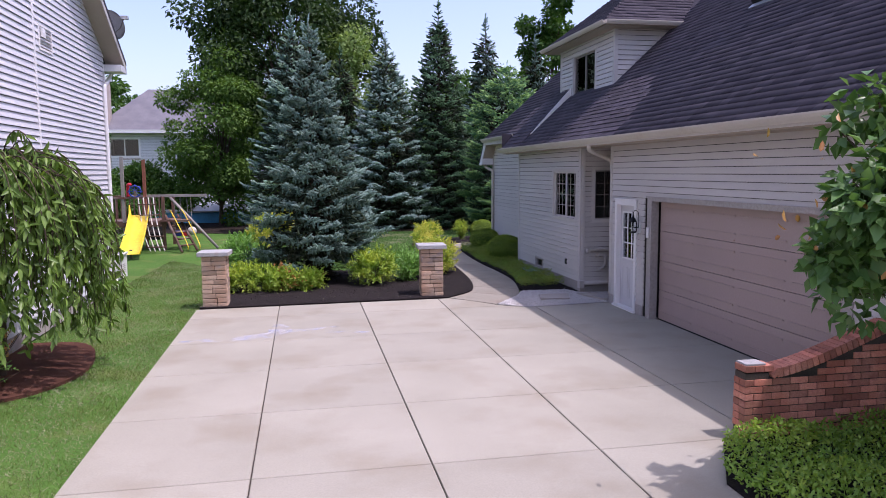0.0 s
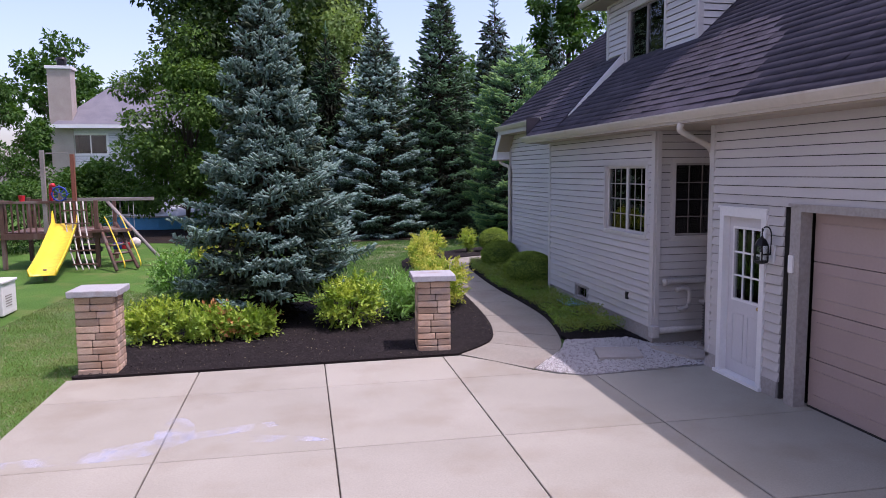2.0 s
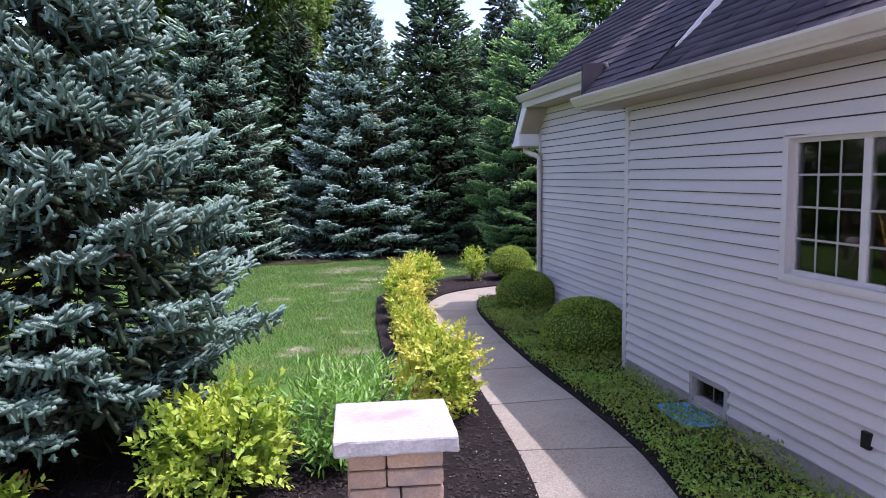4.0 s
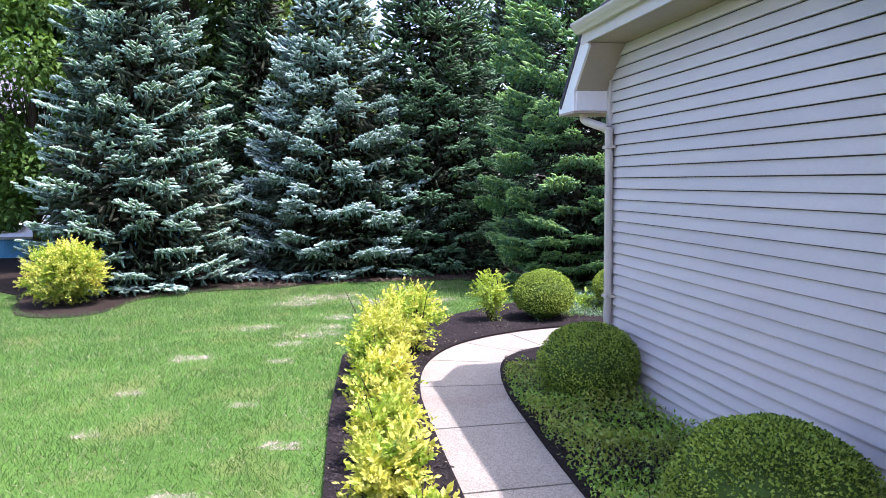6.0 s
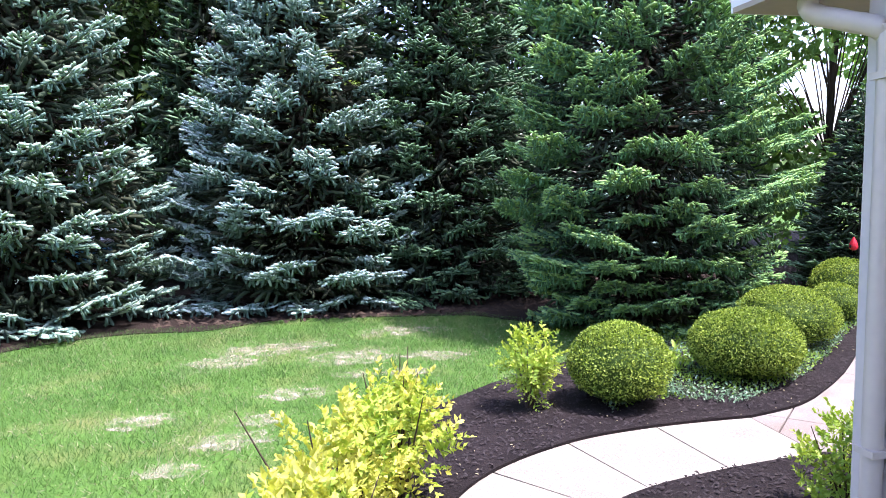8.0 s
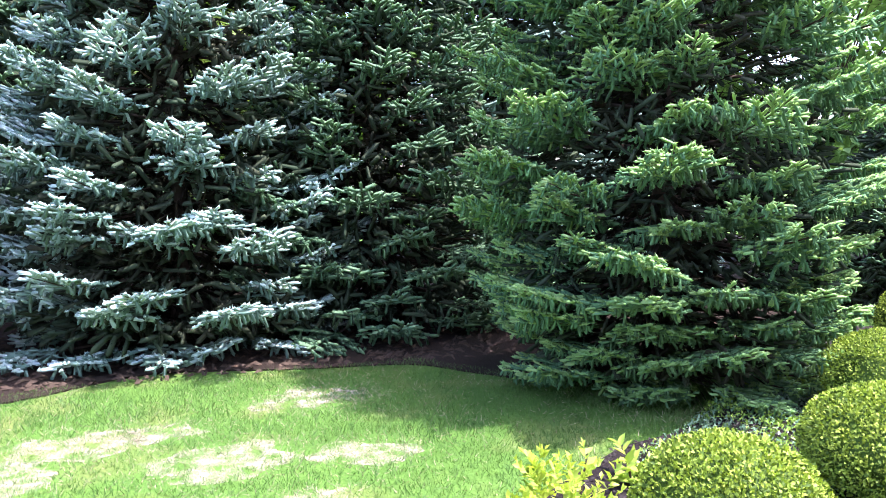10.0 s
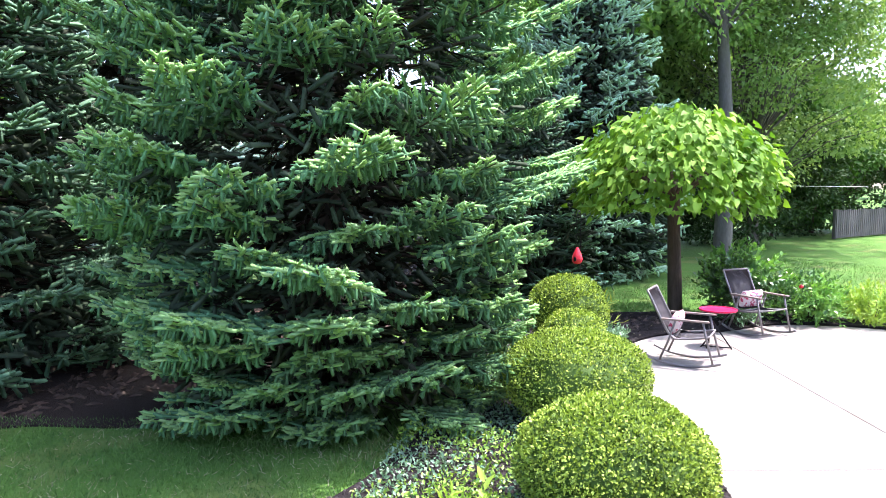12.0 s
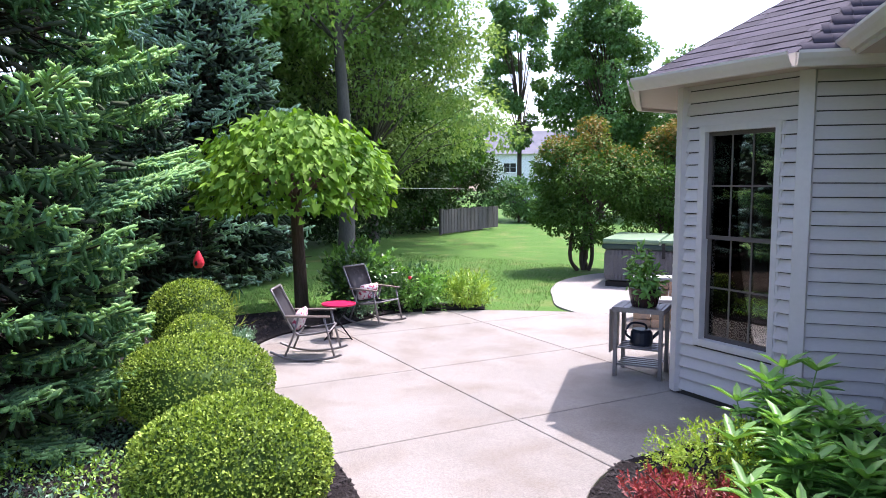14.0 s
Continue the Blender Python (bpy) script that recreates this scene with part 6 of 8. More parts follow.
part("roof", bm, M_SHINGLE_FAR, h2, "mid-grey hipped shingle roof")
part("fascia", add_box(bmesh.new(), -14.9, 8.7, 56.3, 56.45, 5.75, 5.98), M_WHITE, h2)
ch = under(new("chimney"), h2)
tagged(ch, "tall tan brick chimney")
part("chimney_shaft", box(-15.0, -13.6, 56.9, 58.0, 0, 9.6), M_CHIMNEY, ch)
part("chimney_cap", box(-15.1, -13.5, 56.8, 58.1, 9.6, 9.8, 0.02), M_WHITE, ch)
part("flue", lathe([(0.3, 9.8), (0.3, 10.2), (0.38, 10.25), (0.3, 10.4)], 16, (-14.2, 57.4, 0)), M_IRON, ch)
# ---- pale house at the end of the lawn ----
h3 = thing("distant_house", (52, 35, 0), "white sided house far off across the lawn", "house")
h3.matrix_world = Matrix.Identity(4)
w3, M3 = sided_wall(h3, (50.2, 41), (50.2, 31.5), 0.4, 5.4, material=M_WHITE, base=0.0, cache={})
for u0, u1 in ((5.3, 6.9), (2.0, 3.6), (7.6, 9.0)):
    for z0, z1 in ((0.9, 2.3), (3.3, 4.5)):
        window_unit(h3, M3 @ Matrix.Translation((0, 0.09, 0)), u0, u1, z0, z1, 2, 2, 2, M_WHITE, M_WHITE, casing=0.09)
        # near-black panel behind each window paints the unlit room
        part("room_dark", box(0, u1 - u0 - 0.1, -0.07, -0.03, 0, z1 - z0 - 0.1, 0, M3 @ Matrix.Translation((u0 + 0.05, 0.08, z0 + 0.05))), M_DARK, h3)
part("rear_wall", box(50.5, 58, 31.5, 41, 0, 5.4), M_WHITE, h3)
bm = bmesh.new()
e = [bm.verts.new(c) for c in ((49.7, 31, 5.4), (58.5, 31, 5.4), (58.5, 41.5, 5.4), (49.7, 41.5, 5.4), (54, 31, 8.2), (54, 41.5, 8.2))]
for f in ((0, 3, 5, 4), (1, 4, 5, 2), (0, 4, 1), (3, 2, 5), (0, 1, 2, 3)):
    bm.faces.new([e[i] for i in f])
part("roof", bm, M_SHINGLE_FAR, h3)

h3.matrix_world = Matrix.Translation((35.0, 3.4, 0))

# ---- wooden fence ----
fence = thing("fence", (36, 34, 0), "weathered grey board fence at the lawn's end", "fence")
fence.matrix_world = Matrix.Identity(4)
fa, fb = Vector((33.4, 34.39, 0)), Vector((39.2, 33.3, 0))
fd = (fb - fa).normalized()
k = 0
while k * 0.145 < (fb - fa).length:
    q = fa + fd * (k * 0.145)
    m = Matrix.Translation(q) @ Matrix.Rotation(math.atan2(fd.y, fd.x), 4, "Z")
    part("slat", box(0, 0.12, -0.012, 0.012, 0.03, 1.0 + 0.05 * rng.uniform(), 0, m), M_FENCE, fence)
    if k % 14 == 0:
        part("post", box(-0.05, 0.05, 0.012, 0.11, 0, 1.05, 0, m), M_FENCE, fence)
    k += 1
for z in (0.3, 0.9):
    part("rail", box(0, (fb - fa).length, 0.012, 0.05, z, z + 0.08, 0, Matrix.Translation(fa) @ Matrix.Rotation(math.atan2(fd.y, fd.x), 4, "Z")), M_FENCE, fence)

# ---- patio furniture ----
def rocking_chair(x, y, turn, label):
    c = thing("rocking_chair", (x, y, 0.006), label, "rocking chair", "rocking chairs", turn=turn)
    for s in (-0.3, 0.3):
        pipe("rocker", smooth3([(s, -0.52, 0.13), (s, -0.3, 0.05), (s, 0.0, 0.018), (s, 0.3, 0.05), (s, 0.46, 0.1)]), 0.018, M_STEEL, c, sides=8)
        pipe("front_leg", [(s, 0.36, 0.07), (s, 0.27, 0.4), (s, 0.22, 0.62)], 0.015, M_STEEL, c, sides=8)
        pipe("back_leg", [(s, -0.32, 0.06), (s, -0.2, 0.35), (s, -0.12, 0.62)], 0.015, M_STEEL, c, sides=8)
        pipe("side_frame", smooth3([(s * 0.9, 0.3, 0.42), (s * 0.9, 0.0, 0.37), (s * 0.9, -0.16, 0.38), (s * 0.9, -0.28, 0.55), (s * 0.9, -0.5, 0.98)]), 0.016, M_STEEL, c, sides=8)
        part("armrest", box(s - 0.03, s + 0.03, -0.3, 0.3, 0.61, 0.635, 0.008), M_ARMWOOD, c, "brown wooden armrest")
    for a in ((0.3, 0.42), (-0.16, 0.36)):
        pipe("cross_bar", [(-0.28, a[0], a[1]), (0.28, a[0], a[1])], 0.012, M_STEEL, c, sides=8)
    pipe("head_bar", [(-0.27, -0.5, 0.98), (0.27, -0.5, 0.98)], 0.016, M_STEEL, c, sides=8)
    for nm, pts in (("seat", [(0.3, 0.425), (0.15, 0.385), (0.0, 0.37), (-0.14, 0.38)]), ("backrest", [(-0.17, 0.40), (-0.28, 0.56), (-0.39, 0.77), (-0.5, 0.98)])):
        bm = bmesh.new()
        prev = None
        for yy, zz in pts:
            row = [bm.verts.new((xx, yy, zz - 0.02 * (1 - (xx / 0.26) ** 2))) for xx in (-0.265, -0.13, 0, 0.13, 0.265)]
            if prev:
                for i in range(4):
                    bm.faces.new((prev[i], prev[i + 1], row[i + 1], row[i]))
            prev = row
        bmesh.ops.solidify(bm, geom=bm.faces[:], thickness=0.012)
        part(nm, bm, M_SLING, c, "dark grey sling fabric", True)
    return c


def cushion(x, y, z, turn, label):
    bm = bmesh.new()
    bmesh.ops.create_grid(bm, x_segments=10, y_segments=8, size=0.5)
    top = bm.verts[:]
    for v in top:
        a, b = v.co.x * 2, v.co.y * 2
        v.co = Vector((v.co.x * 0.46, 0.0, v.co.y * 0.3))
        v.co.y = 0.07 * max(0.0, (1 - a ** 4)) ** 0.5 * max(0.0, (1 - b ** 4)) ** 0.5
    dup = bmesh.ops.duplicate(bm, geom=bm.faces[:])
    for g in dup["geom"]:
        if isinstance(g, bmesh.types.BMVert):
            g.co.y *= -1
    bmesh.ops.remove_doubles(bm, verts=bm.verts[:], dist=0.0005)
    ob = part("cushion", bm, M_CUSHION, None, label, True)
    ob.matrix_world = pose(x, y, z, -18, 0, turn)
    return tagged(ob, label, "cushion", "lumbar cushions")


near_chair = rocking_chair(13.05, 30.05, -164, "grey metal rocking chair with dark sling, standing sideways")
near_cushion = cushion(13.01, 30.18, 0.46, -164, "white and crimson floral lumbar cushion on the near chair")
far_chair = rocking_chair(15.2, 30.1, 160, "grey metal rocking chair with dark sling facing the patio")
far_cushion = cushion(15.25, 30.23, 0.46, 160, "white and crimson floral lumbar cushion on the far chair")
for ob in (near_chair, near_cushion, far_chair, far_cushion):
    ob.matrix_world = ob.matrix_world @ Matrix.Scale(0.84, 4)
tab = thing("side_table", (14.06, 30.16, 0.006), "small round crimson folding table", "table")
tab.matrix_world = tab.matrix_world @ Matrix.Scale(0.9, 4)
part("tabletop", lathe([(0.24, 0.5), (0.25, 0.505), (0.25, 0.525), (0.235, 0.525), (0.23, 0.515)], 28), M_REDTOP, tab, "crimson enamel tray top")
for a in (0, 90):
    m = Matrix.Rotation(radians(a + 20), 3, "Z")
    for s in (-1, 1):
        pipe("leg", [m @ Vector((0.2 * s, 0.12, 0.0)), m @ Vector((-0.16 * s, 0.1, 0.5))], 0.011, M_IRON, tab, sides=6)
    pipe("leg_bar", [m @ Vector((-0.2, 0.12, 0.02)), m @ Vector((0.2, 0.12, 0.02))], 0.009, M_IRON, tab, sides=6)

st = thing("serving_table", (13.35, 26.38, 0.006), "grey slatted metal side table with folded leaf", "table", turn=-100)
st.matrix_world = Matrix.Translation((0, -0.08, 0)) @ st.matrix_world @ Matrix.Diagonal((0.78, 1, 1, 1))
for x in (-0.3, 0.3):
    for y in (-0.2, 0.2):
        part("leg", box(x - 0.025, x + 0.025, y - 0.025, y + 0.025, 0, 0.72, 0.004), M_STEEL, st)
part("frame", add_box(add_box(add_box(box(-0.34, 0.34, -0.25, -0.21, 0.7, 0.75), -0.34, 0.34, 0.21, 0.25, 0.7, 0.75), -0.34, -0.3, -0.21, 0.21, 0.7, 0.75), 0.3, 0.34, -0.21, 0.21, 0.7, 0.75), M_STEEL, st)
for i in range(6):
    part("top_slat", box(-0.3 + i * 0.1, -0.3 + i * 0.1 + 0.088, -0.21, 0.21, 0.735, 0.748, 0.002), M_STEEL, st)
for z in (0.12, 0.3):
    for i in range(5):
        part("shelf_slat", box(-0.28, 0.28, -0.19 + i * 0.085, -0.19 + i * 0.085 + 0.04, z, z + 0.018, 0.002), M_STEEL, st)
part("folded_leaf", box(-0.385, -0.365, -0.22, 0.22, 0.25, 0.72, 0.004), M_STEEL, st)
pt = thing("potted_plant", (13.3, 26.28, 0.756), "leafy green plant in a dark glazed pot", "potted plant")
part("pot", lathe([(0.13, 0.0), (0.16, 0.12), (0.17, 0.2), (0.155, 0.2)], 20), M_POT, pt)
P, O = on_lumps(420, [(0, 0, 0.3, 0.2, 0.2, 0.16), (0.05, 0.06, 0.48, 0.13, 0.13, 0.18), (-0.12, -0.02, 0.2, 0.16, 0.16, 0.16)], 0.3)
leaves("foliage", P, O * 0.7 + rng.normal(size=P.shape) * 0.4, O + [0, 0, 0.7], rng.uniform(0.05, 0.10, len(P)), rng.uniform(0.03, 0.05, len(P)), [F_LANCE], pt, "oval")
can = thing("watering_can", (13.36, 26.30, 0.325), "dark blue plastic watering can on the shelf", "watering can", turn=-60)
M_CAN = surface("dark_plastic", (0.012, 0.016, 0.028), (0.02, 0.026, 0.042), 4, 40, 0.3, 0.02, 0.001)
part("body", lathe([(0.11, 0.0), (0.12, 0.03), (0.115, 0.14), (0.09, 0.17), (0.07, 0.17)], 20), M_CAN, can)
pipe("handle", smooth3([(-0.1, 0, 0.06), (-0.19, 0, 0.14), (-0.12, 0, 0.24), (0.03, 0, 0.22), (0.06, 0, 0.17)]), 0.013, M_CAN, can)
pipe("spout", [(0.1, 0, 0.04), (0.2, 0, 0.12), (0.26, 0, 0.17)], 0.018, M_CAN, can)
# stone steps beyond the bay
for x0_, x1_, y0_, y1_, z1_ in ((16.0, 16.6, 25.2, 26.45, 0.42), (16.6, 17.2, 25.2, 26.35, 0.72)):
    s = thing("block_wall", (x0_, y0_, 0), "low tan block wall with pale cap beyond the bay", "wall", "block walls")
    n = int((z1_ - 0.06) / 0.12)
    for j in range(n):
        for i in range(5):
            ob = under(new("block", block_mesh(BLOCKS, 0.24, 0.28, 0.115)), s)
            ob.matrix_local = Matrix.Translation((0.14, 0.13 + i * 0.25, 0.006 + j * 0.12)) @ Matrix.Rotation(radians(90), 4, "Z")
    part("capstone", box(-0.03, 0.34, -0.03, 1.28, 0.006 + n * 0.12, 0.06 + n * 0.12, 0.01), M_STONE_CAP, s)
# spa
spa = thing("hot_tub", (21.1, 25.95, 0.0), "grey-sided hot tub under a green folding cover", "hot tub", turn=-6)
part("base", box(-1.0, 1.0, -1.05, 1.05, 0, 0.1), M_IRON, spa)
part("cabinet", box(-1.05, 1.05, -1.1, 1.1, 0.1, 0.78, 0.14), M_TUB, spa)
for i in range(26):
    part("cabinet_rib", box(-1.062, -1.05, -0.94 + i * 0.073, -0.94 + i * 0.073 + 0.04, 0.14, 0.74, 0.003), M_TUB, spa)
part("cover_skirt", box(-1.09, 1.09, -1.14, 1.14, 0.74, 0.88, 0.1), M_TUBSKIRT, spa)
for y0_, y1_ in ((-1.12, -0.01), (0.01, 1.12)):
    part("cover_half", box(-1.08, 1.08, y0_, y1_, 0.86, 0.97, 0.05), M_TUBCOVER, spa, "pale green vinyl cover half")
part("strap", box(-1.1, -1.08, -0.1, -0.04, 0.6, 0.9), M_IRON, spa)
# hanging feeder on a crook
fd_ = thing("bird_feeder", (12.75, 31.35, 0.02), "red hanging feeder on a black shepherd's crook", "bird feeder")
fd_.matrix_world = fd_.matrix_world @ Matrix.Diagonal((0.62, 0.62, 0.92, 1))
pipe("crook", smooth3([(0.12, 0.02, 0.0), (0.12, 0.02, 1.5), (0.1, 0.01, 1.75), (0.02, 0, 1.82), (-0.05, 0, 1.75), (-0.05, 0, 1.66)]), 0.008, M_IRON, fd_)
part("feeder_body", lathe([(0.0, 1.12), (0.06, 1.125), (0.098, 1.155), (0.106, 1.19), (0.092, 1.235), (0.06, 1.285), (0.03, 1.325), (0.012, 1.345)], 28, (-0.05, -0.02, 0)), M_RED, fd_, "glossy red feeder")
pipe("hanger", [(-0.05, 0, 1.33), (-0.05, 0, 1.67)], 0.004, M_IRON, fd_, sides=5)
part("feeder_port", lathe([(0.03, 0), (0.03, 0.01)], 12, (0, 0, 0)), M_IRON, fd_).matrix_local = Matrix.Translation((-0.15, -0.04, 1.19)) @ Matrix.Rotation(radians(-90), 4, "Y")
# overhead wire
pipe("overhead_wire", [(15.5, 36.5, 2.3), (24, 35.0, 1.95), (34, 33.6, 1.85)], 0.008, M_ROPE, None, sides=5)
tagged(bpy.data.objects["overhead_wire"], "thin pale line strung between trees", "wire")

# ---- spruces ----
def bough(r, reach, gap, shoot, lift, hang):
    """A flat spray in its own frame (x outwards, y across, z up): an axis, side twigs in ranks and their short side shoots.
    Gives the base, direction and length of each needle-clad shoot, and 1 for those at the ends of twigs."""
    B, A, Ln, tip = [], [], [], []

    def add(p, d, length, t):
        B.append(p)
        A.append(d)
        Ln.append(length)
        tip.append(t)

    def run(p, ang, length, ends):
        """Shoots end to end along a twig that bends slowly outwards."""
        n = max(1, round(length / (0.8 * shoot)))
        x, y, z = p
        for i in range(n):
            last = i == n - 1
            d = np.array([math.cos(ang), math.sin(ang), (lift if last else 0.05) + r.normal() * 0.09])
            step = length / n
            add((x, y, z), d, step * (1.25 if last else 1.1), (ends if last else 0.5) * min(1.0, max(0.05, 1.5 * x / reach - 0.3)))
            x, y, z = x + step * d[0], y + step * d[1], z + step * d[2] * 0.6
            ang *= 0.93
        return n

    run((0.2 * reach, 0, 0), 0.0, 0.8 * reach, 1.0)
    full = 0.44 * reach + 0.04
    for s in (-1, 1):
        x = reach * r.uniform(0.06, 0.14)
        while x < reach - 0.35 * shoot:
            l = min(0.62 * (reach - x) + 0.6 * shoot, full) * min(1.0, 0.45 + 1.8 * x / reach) * r.uniform(0.72, 1.2)
            ang = s * radians(r.uniform(32, 66))
            z0 = r.normal() * 0.028
            run((x, 0, z0), ang, l, 1.0)
            w = gap * r.uniform(0.4, 0.9)
            k = r.integers(2)
            while w < l - 0.25 * shoot:
                sub = min(shoot * 1.05, 0.6 * (l - w) + 0.4 * shoot) * r.uniform(0.8, 1.15)
                turn = ang + (1 if k % 2 else -1) * radians(r.uniform(26, 60))
                p = (x + w * math.cos(ang), w * math.sin(ang), z0 + 0.01)
                if r.uniform() < hang:
                    # hanging shoots take the darker inner needles, painting shade under the bough
                    add((p[0], p[1], p[2] - 0.01), np.array([0.35 * math.cos(turn), 0.35 * math.sin(turn), -r.uniform(0.5, 1.1)]), sub, 0.05)
                else:
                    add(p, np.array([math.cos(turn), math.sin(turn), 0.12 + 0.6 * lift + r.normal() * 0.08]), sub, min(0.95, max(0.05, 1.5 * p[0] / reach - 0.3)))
                k += 1
                w += gap * r.uniform(0.55, 0.85)
            x += gap * r.uniform(0.8, 1.2)
    return np.array(B, float), unit(np.array(A, float)), np.array(Ln), np.array(tip)


def spruce(name, x, y, height, radius, low, tip_mat, in_mat, label, needles=12, whorl=0.3, per=14, shoot=0.1, thick=0.02, gap=0.08, seed=1, droop=1.0,
           back=None, form=1.2, skirt=0.8, fine_to=99.0, lift=0.15, hang=0.2, spread=0.0, jitter=0.3, fill=420):
    """A spruce: tapering trunk and tiers of limbs, each ending in a flat, slightly hanging spray of needle-clad shoots.
    back: the side towards the garden; limbs on the far side are thinned. form: 1 for a cone, more for a fuller column."""
    r = np.random.default_rng(seed)
    tree = thing(name, (x, y, 0), label, "spruce tree", "spruces")
    n = 9
    zz = np.linspace(0, height, n)
    axis = np.stack([0.03 * r.normal(size=n), 0.03 * r.normal(size=n), zz], 1)
    axis[0] = 0
    tubes_mesh("trunk", [(axis, np.linspace(0.035 * radius + 0.06, 0.012, n))], M_BARK, tree, sides=8)
    sprays = {}

    def spray(reach, coarse):
        k = max(1, round(reach / 0.25))
        key = (k, coarse)
        if key not in sprays:
            g, s = (gap * 1.7, shoot * 1.5) if coarse else (gap, shoot)
            sprays[key] = [bough(r, k * 0.25, g, s, lift, hang) for _ in range(3 if coarse else 5)]
        return sprays[key][r.integers(len(sprays[key]))], reach / (k * 0.25)

    limbs, Bs, As, Ls, Ts, Ws = [], [], [], [], [], []
    s = np.linspace(0, 1, 7)
    z = low
    while z < height - 0.25:
        f = z / height
        count = max(5, int(per * (1 - 0.6 * f)))
        turn = r.uniform(0, 2 * np.pi)
        for k in range(count):
            az = turn + 2 * np.pi * (k + r.uniform(-0.3, 0.3)) / count
            d = np.array([math.cos(az), math.sin(az), 0.0])
            if back is not None and d[:2] @ np.array(back) < -0.3 and r.uniform() < 0.8:
                continue
            zb = min(height - 0.2, z + r.uniform(-jitter, jitter) * whorl)
            fb = max(0.0, zb / height)
            L = max(0.22, radius * (1 - fb ** form) * r.uniform(0.80, 1.08 + spread) * (skirt + (1.0 - skirt) * min(1.0, fb / 0.2)))
            rise = -0.04 - 0.10 * droop * (1 - fb) + 0.55 * fb ** 1.5 + r.normal() * 0.04
            path = d[None] * (L * s)[:, None]
            path[:, 2] = zb + L * (rise * s - 0.22 * droop * (1 - fb) * s * (1 - s) + 0.10 * (1 - 0.4 * fb) * s ** 3)
            path[:, 2] = np.maximum(path[:, 2], 0.12)
            limbs.append((path, np.linspace(0.008 + 0.008 * L, 0.004, 7)))
            side = np.array([-d[1], d[0], 0.0])
            reach = min(0.9 * L, 0.42 + 0.30 * L)
            coarse = zb > fine_to
            (b, a, ln, tp), scale = spray(reach, coarse)
            b = b * scale
            t = 1 - (reach - b[:, 0]) / L
            p = np.stack([np.interp(t, s, path[:, j]) for j in range(3)], 1) + np.maximum(t - 1, 0)[:, None] * L * d
            tilt = r.normal() * 0.16
            p += side * b[:, 1:2]
            p[:, 2] += b[:, 2] + tilt * b[:, 1] - 0.30 * droop * b[:, 1] ** 2 / max(reach, 0.3)
            p[:, 2] = np.maximum(p[:, 2], 0.05)
            slope = np.interp(t, s, np.gradient(path[:, 2], s) / L)
            q = a[:, :1] * d + a[:, 1:2] * side
            q[:, 2] += a[:, 2] + a[:, 0] * slope + a[:, 1] * (tilt - 0.6 * droop * b[:, 1] / max(reach, 0.3))
            Bs.append(p)
            As.append(q)
            Ls.append(ln * scale)
            Ts.append(tp)
            Ws.append(np.full(len(p), 1.45 if coarse else 1.0))
        z += whorl * r.uniform(0.85, 1.15) * (1 - 0.3 * f)
    lead = np.array([[0.12 * math.cos(k * 2.2), 0.12 * math.sin(k * 2.2), 1.0] if k < 4 else [math.cos(k * 1.3), math.sin(k * 1.3), 0.7] for k in range(12)])
    Bs.append(np.array([axis[-1] - np.array([0, 0, 0.10 * (k % 4) + (0.25 if k > 3 else 0)]) for k in range(12)]))
    As.append(lead)
    Ls.append(np.full(12, 0.2))
    Ts.append(np.ones(12))
    Ws.append(np.ones(12))
    # filler shoots along the inner limbs; their dark colour paints the crown's inner shade
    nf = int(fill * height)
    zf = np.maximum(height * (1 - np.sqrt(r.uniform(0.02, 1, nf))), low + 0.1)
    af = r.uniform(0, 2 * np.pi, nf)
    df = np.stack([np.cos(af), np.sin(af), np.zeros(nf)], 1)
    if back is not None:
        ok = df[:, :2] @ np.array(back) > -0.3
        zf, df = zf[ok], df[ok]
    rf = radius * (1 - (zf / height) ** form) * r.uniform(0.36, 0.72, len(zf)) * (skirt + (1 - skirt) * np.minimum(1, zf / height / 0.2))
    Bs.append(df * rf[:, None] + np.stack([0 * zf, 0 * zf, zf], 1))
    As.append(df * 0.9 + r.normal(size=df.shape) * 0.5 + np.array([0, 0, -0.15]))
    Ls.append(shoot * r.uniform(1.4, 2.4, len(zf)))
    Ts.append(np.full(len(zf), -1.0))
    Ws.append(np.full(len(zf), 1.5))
    # dead twigs, near black to paint inner shade: fine outside, dense tangle at trunk
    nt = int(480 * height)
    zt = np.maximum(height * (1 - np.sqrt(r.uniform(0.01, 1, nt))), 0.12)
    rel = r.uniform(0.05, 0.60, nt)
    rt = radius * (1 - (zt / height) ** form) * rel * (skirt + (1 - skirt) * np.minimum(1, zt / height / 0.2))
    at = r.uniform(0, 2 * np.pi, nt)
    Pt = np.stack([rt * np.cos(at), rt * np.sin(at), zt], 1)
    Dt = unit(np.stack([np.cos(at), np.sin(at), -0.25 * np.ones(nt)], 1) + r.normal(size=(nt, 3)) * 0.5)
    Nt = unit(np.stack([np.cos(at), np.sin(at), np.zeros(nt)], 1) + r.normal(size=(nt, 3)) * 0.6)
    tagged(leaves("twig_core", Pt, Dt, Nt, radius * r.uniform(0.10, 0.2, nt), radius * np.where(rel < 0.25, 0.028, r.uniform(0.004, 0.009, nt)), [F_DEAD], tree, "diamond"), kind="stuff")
    tagged(tubes_mesh("branchwork", limbs, M_TWIG, tree, sides=4), kind="stuff")
    B, A, Ln, tip, wid = np.concatenate(Bs), unit(np.concatenate(As)), np.concatenate(Ls), np.concatenate(Ts), np.concatenate(Ws)
    m = len(B)
    # 0: darker inner needles, partly painted shade; 1: pale new growth; 2: painted shade
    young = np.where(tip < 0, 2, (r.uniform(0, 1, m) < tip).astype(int))
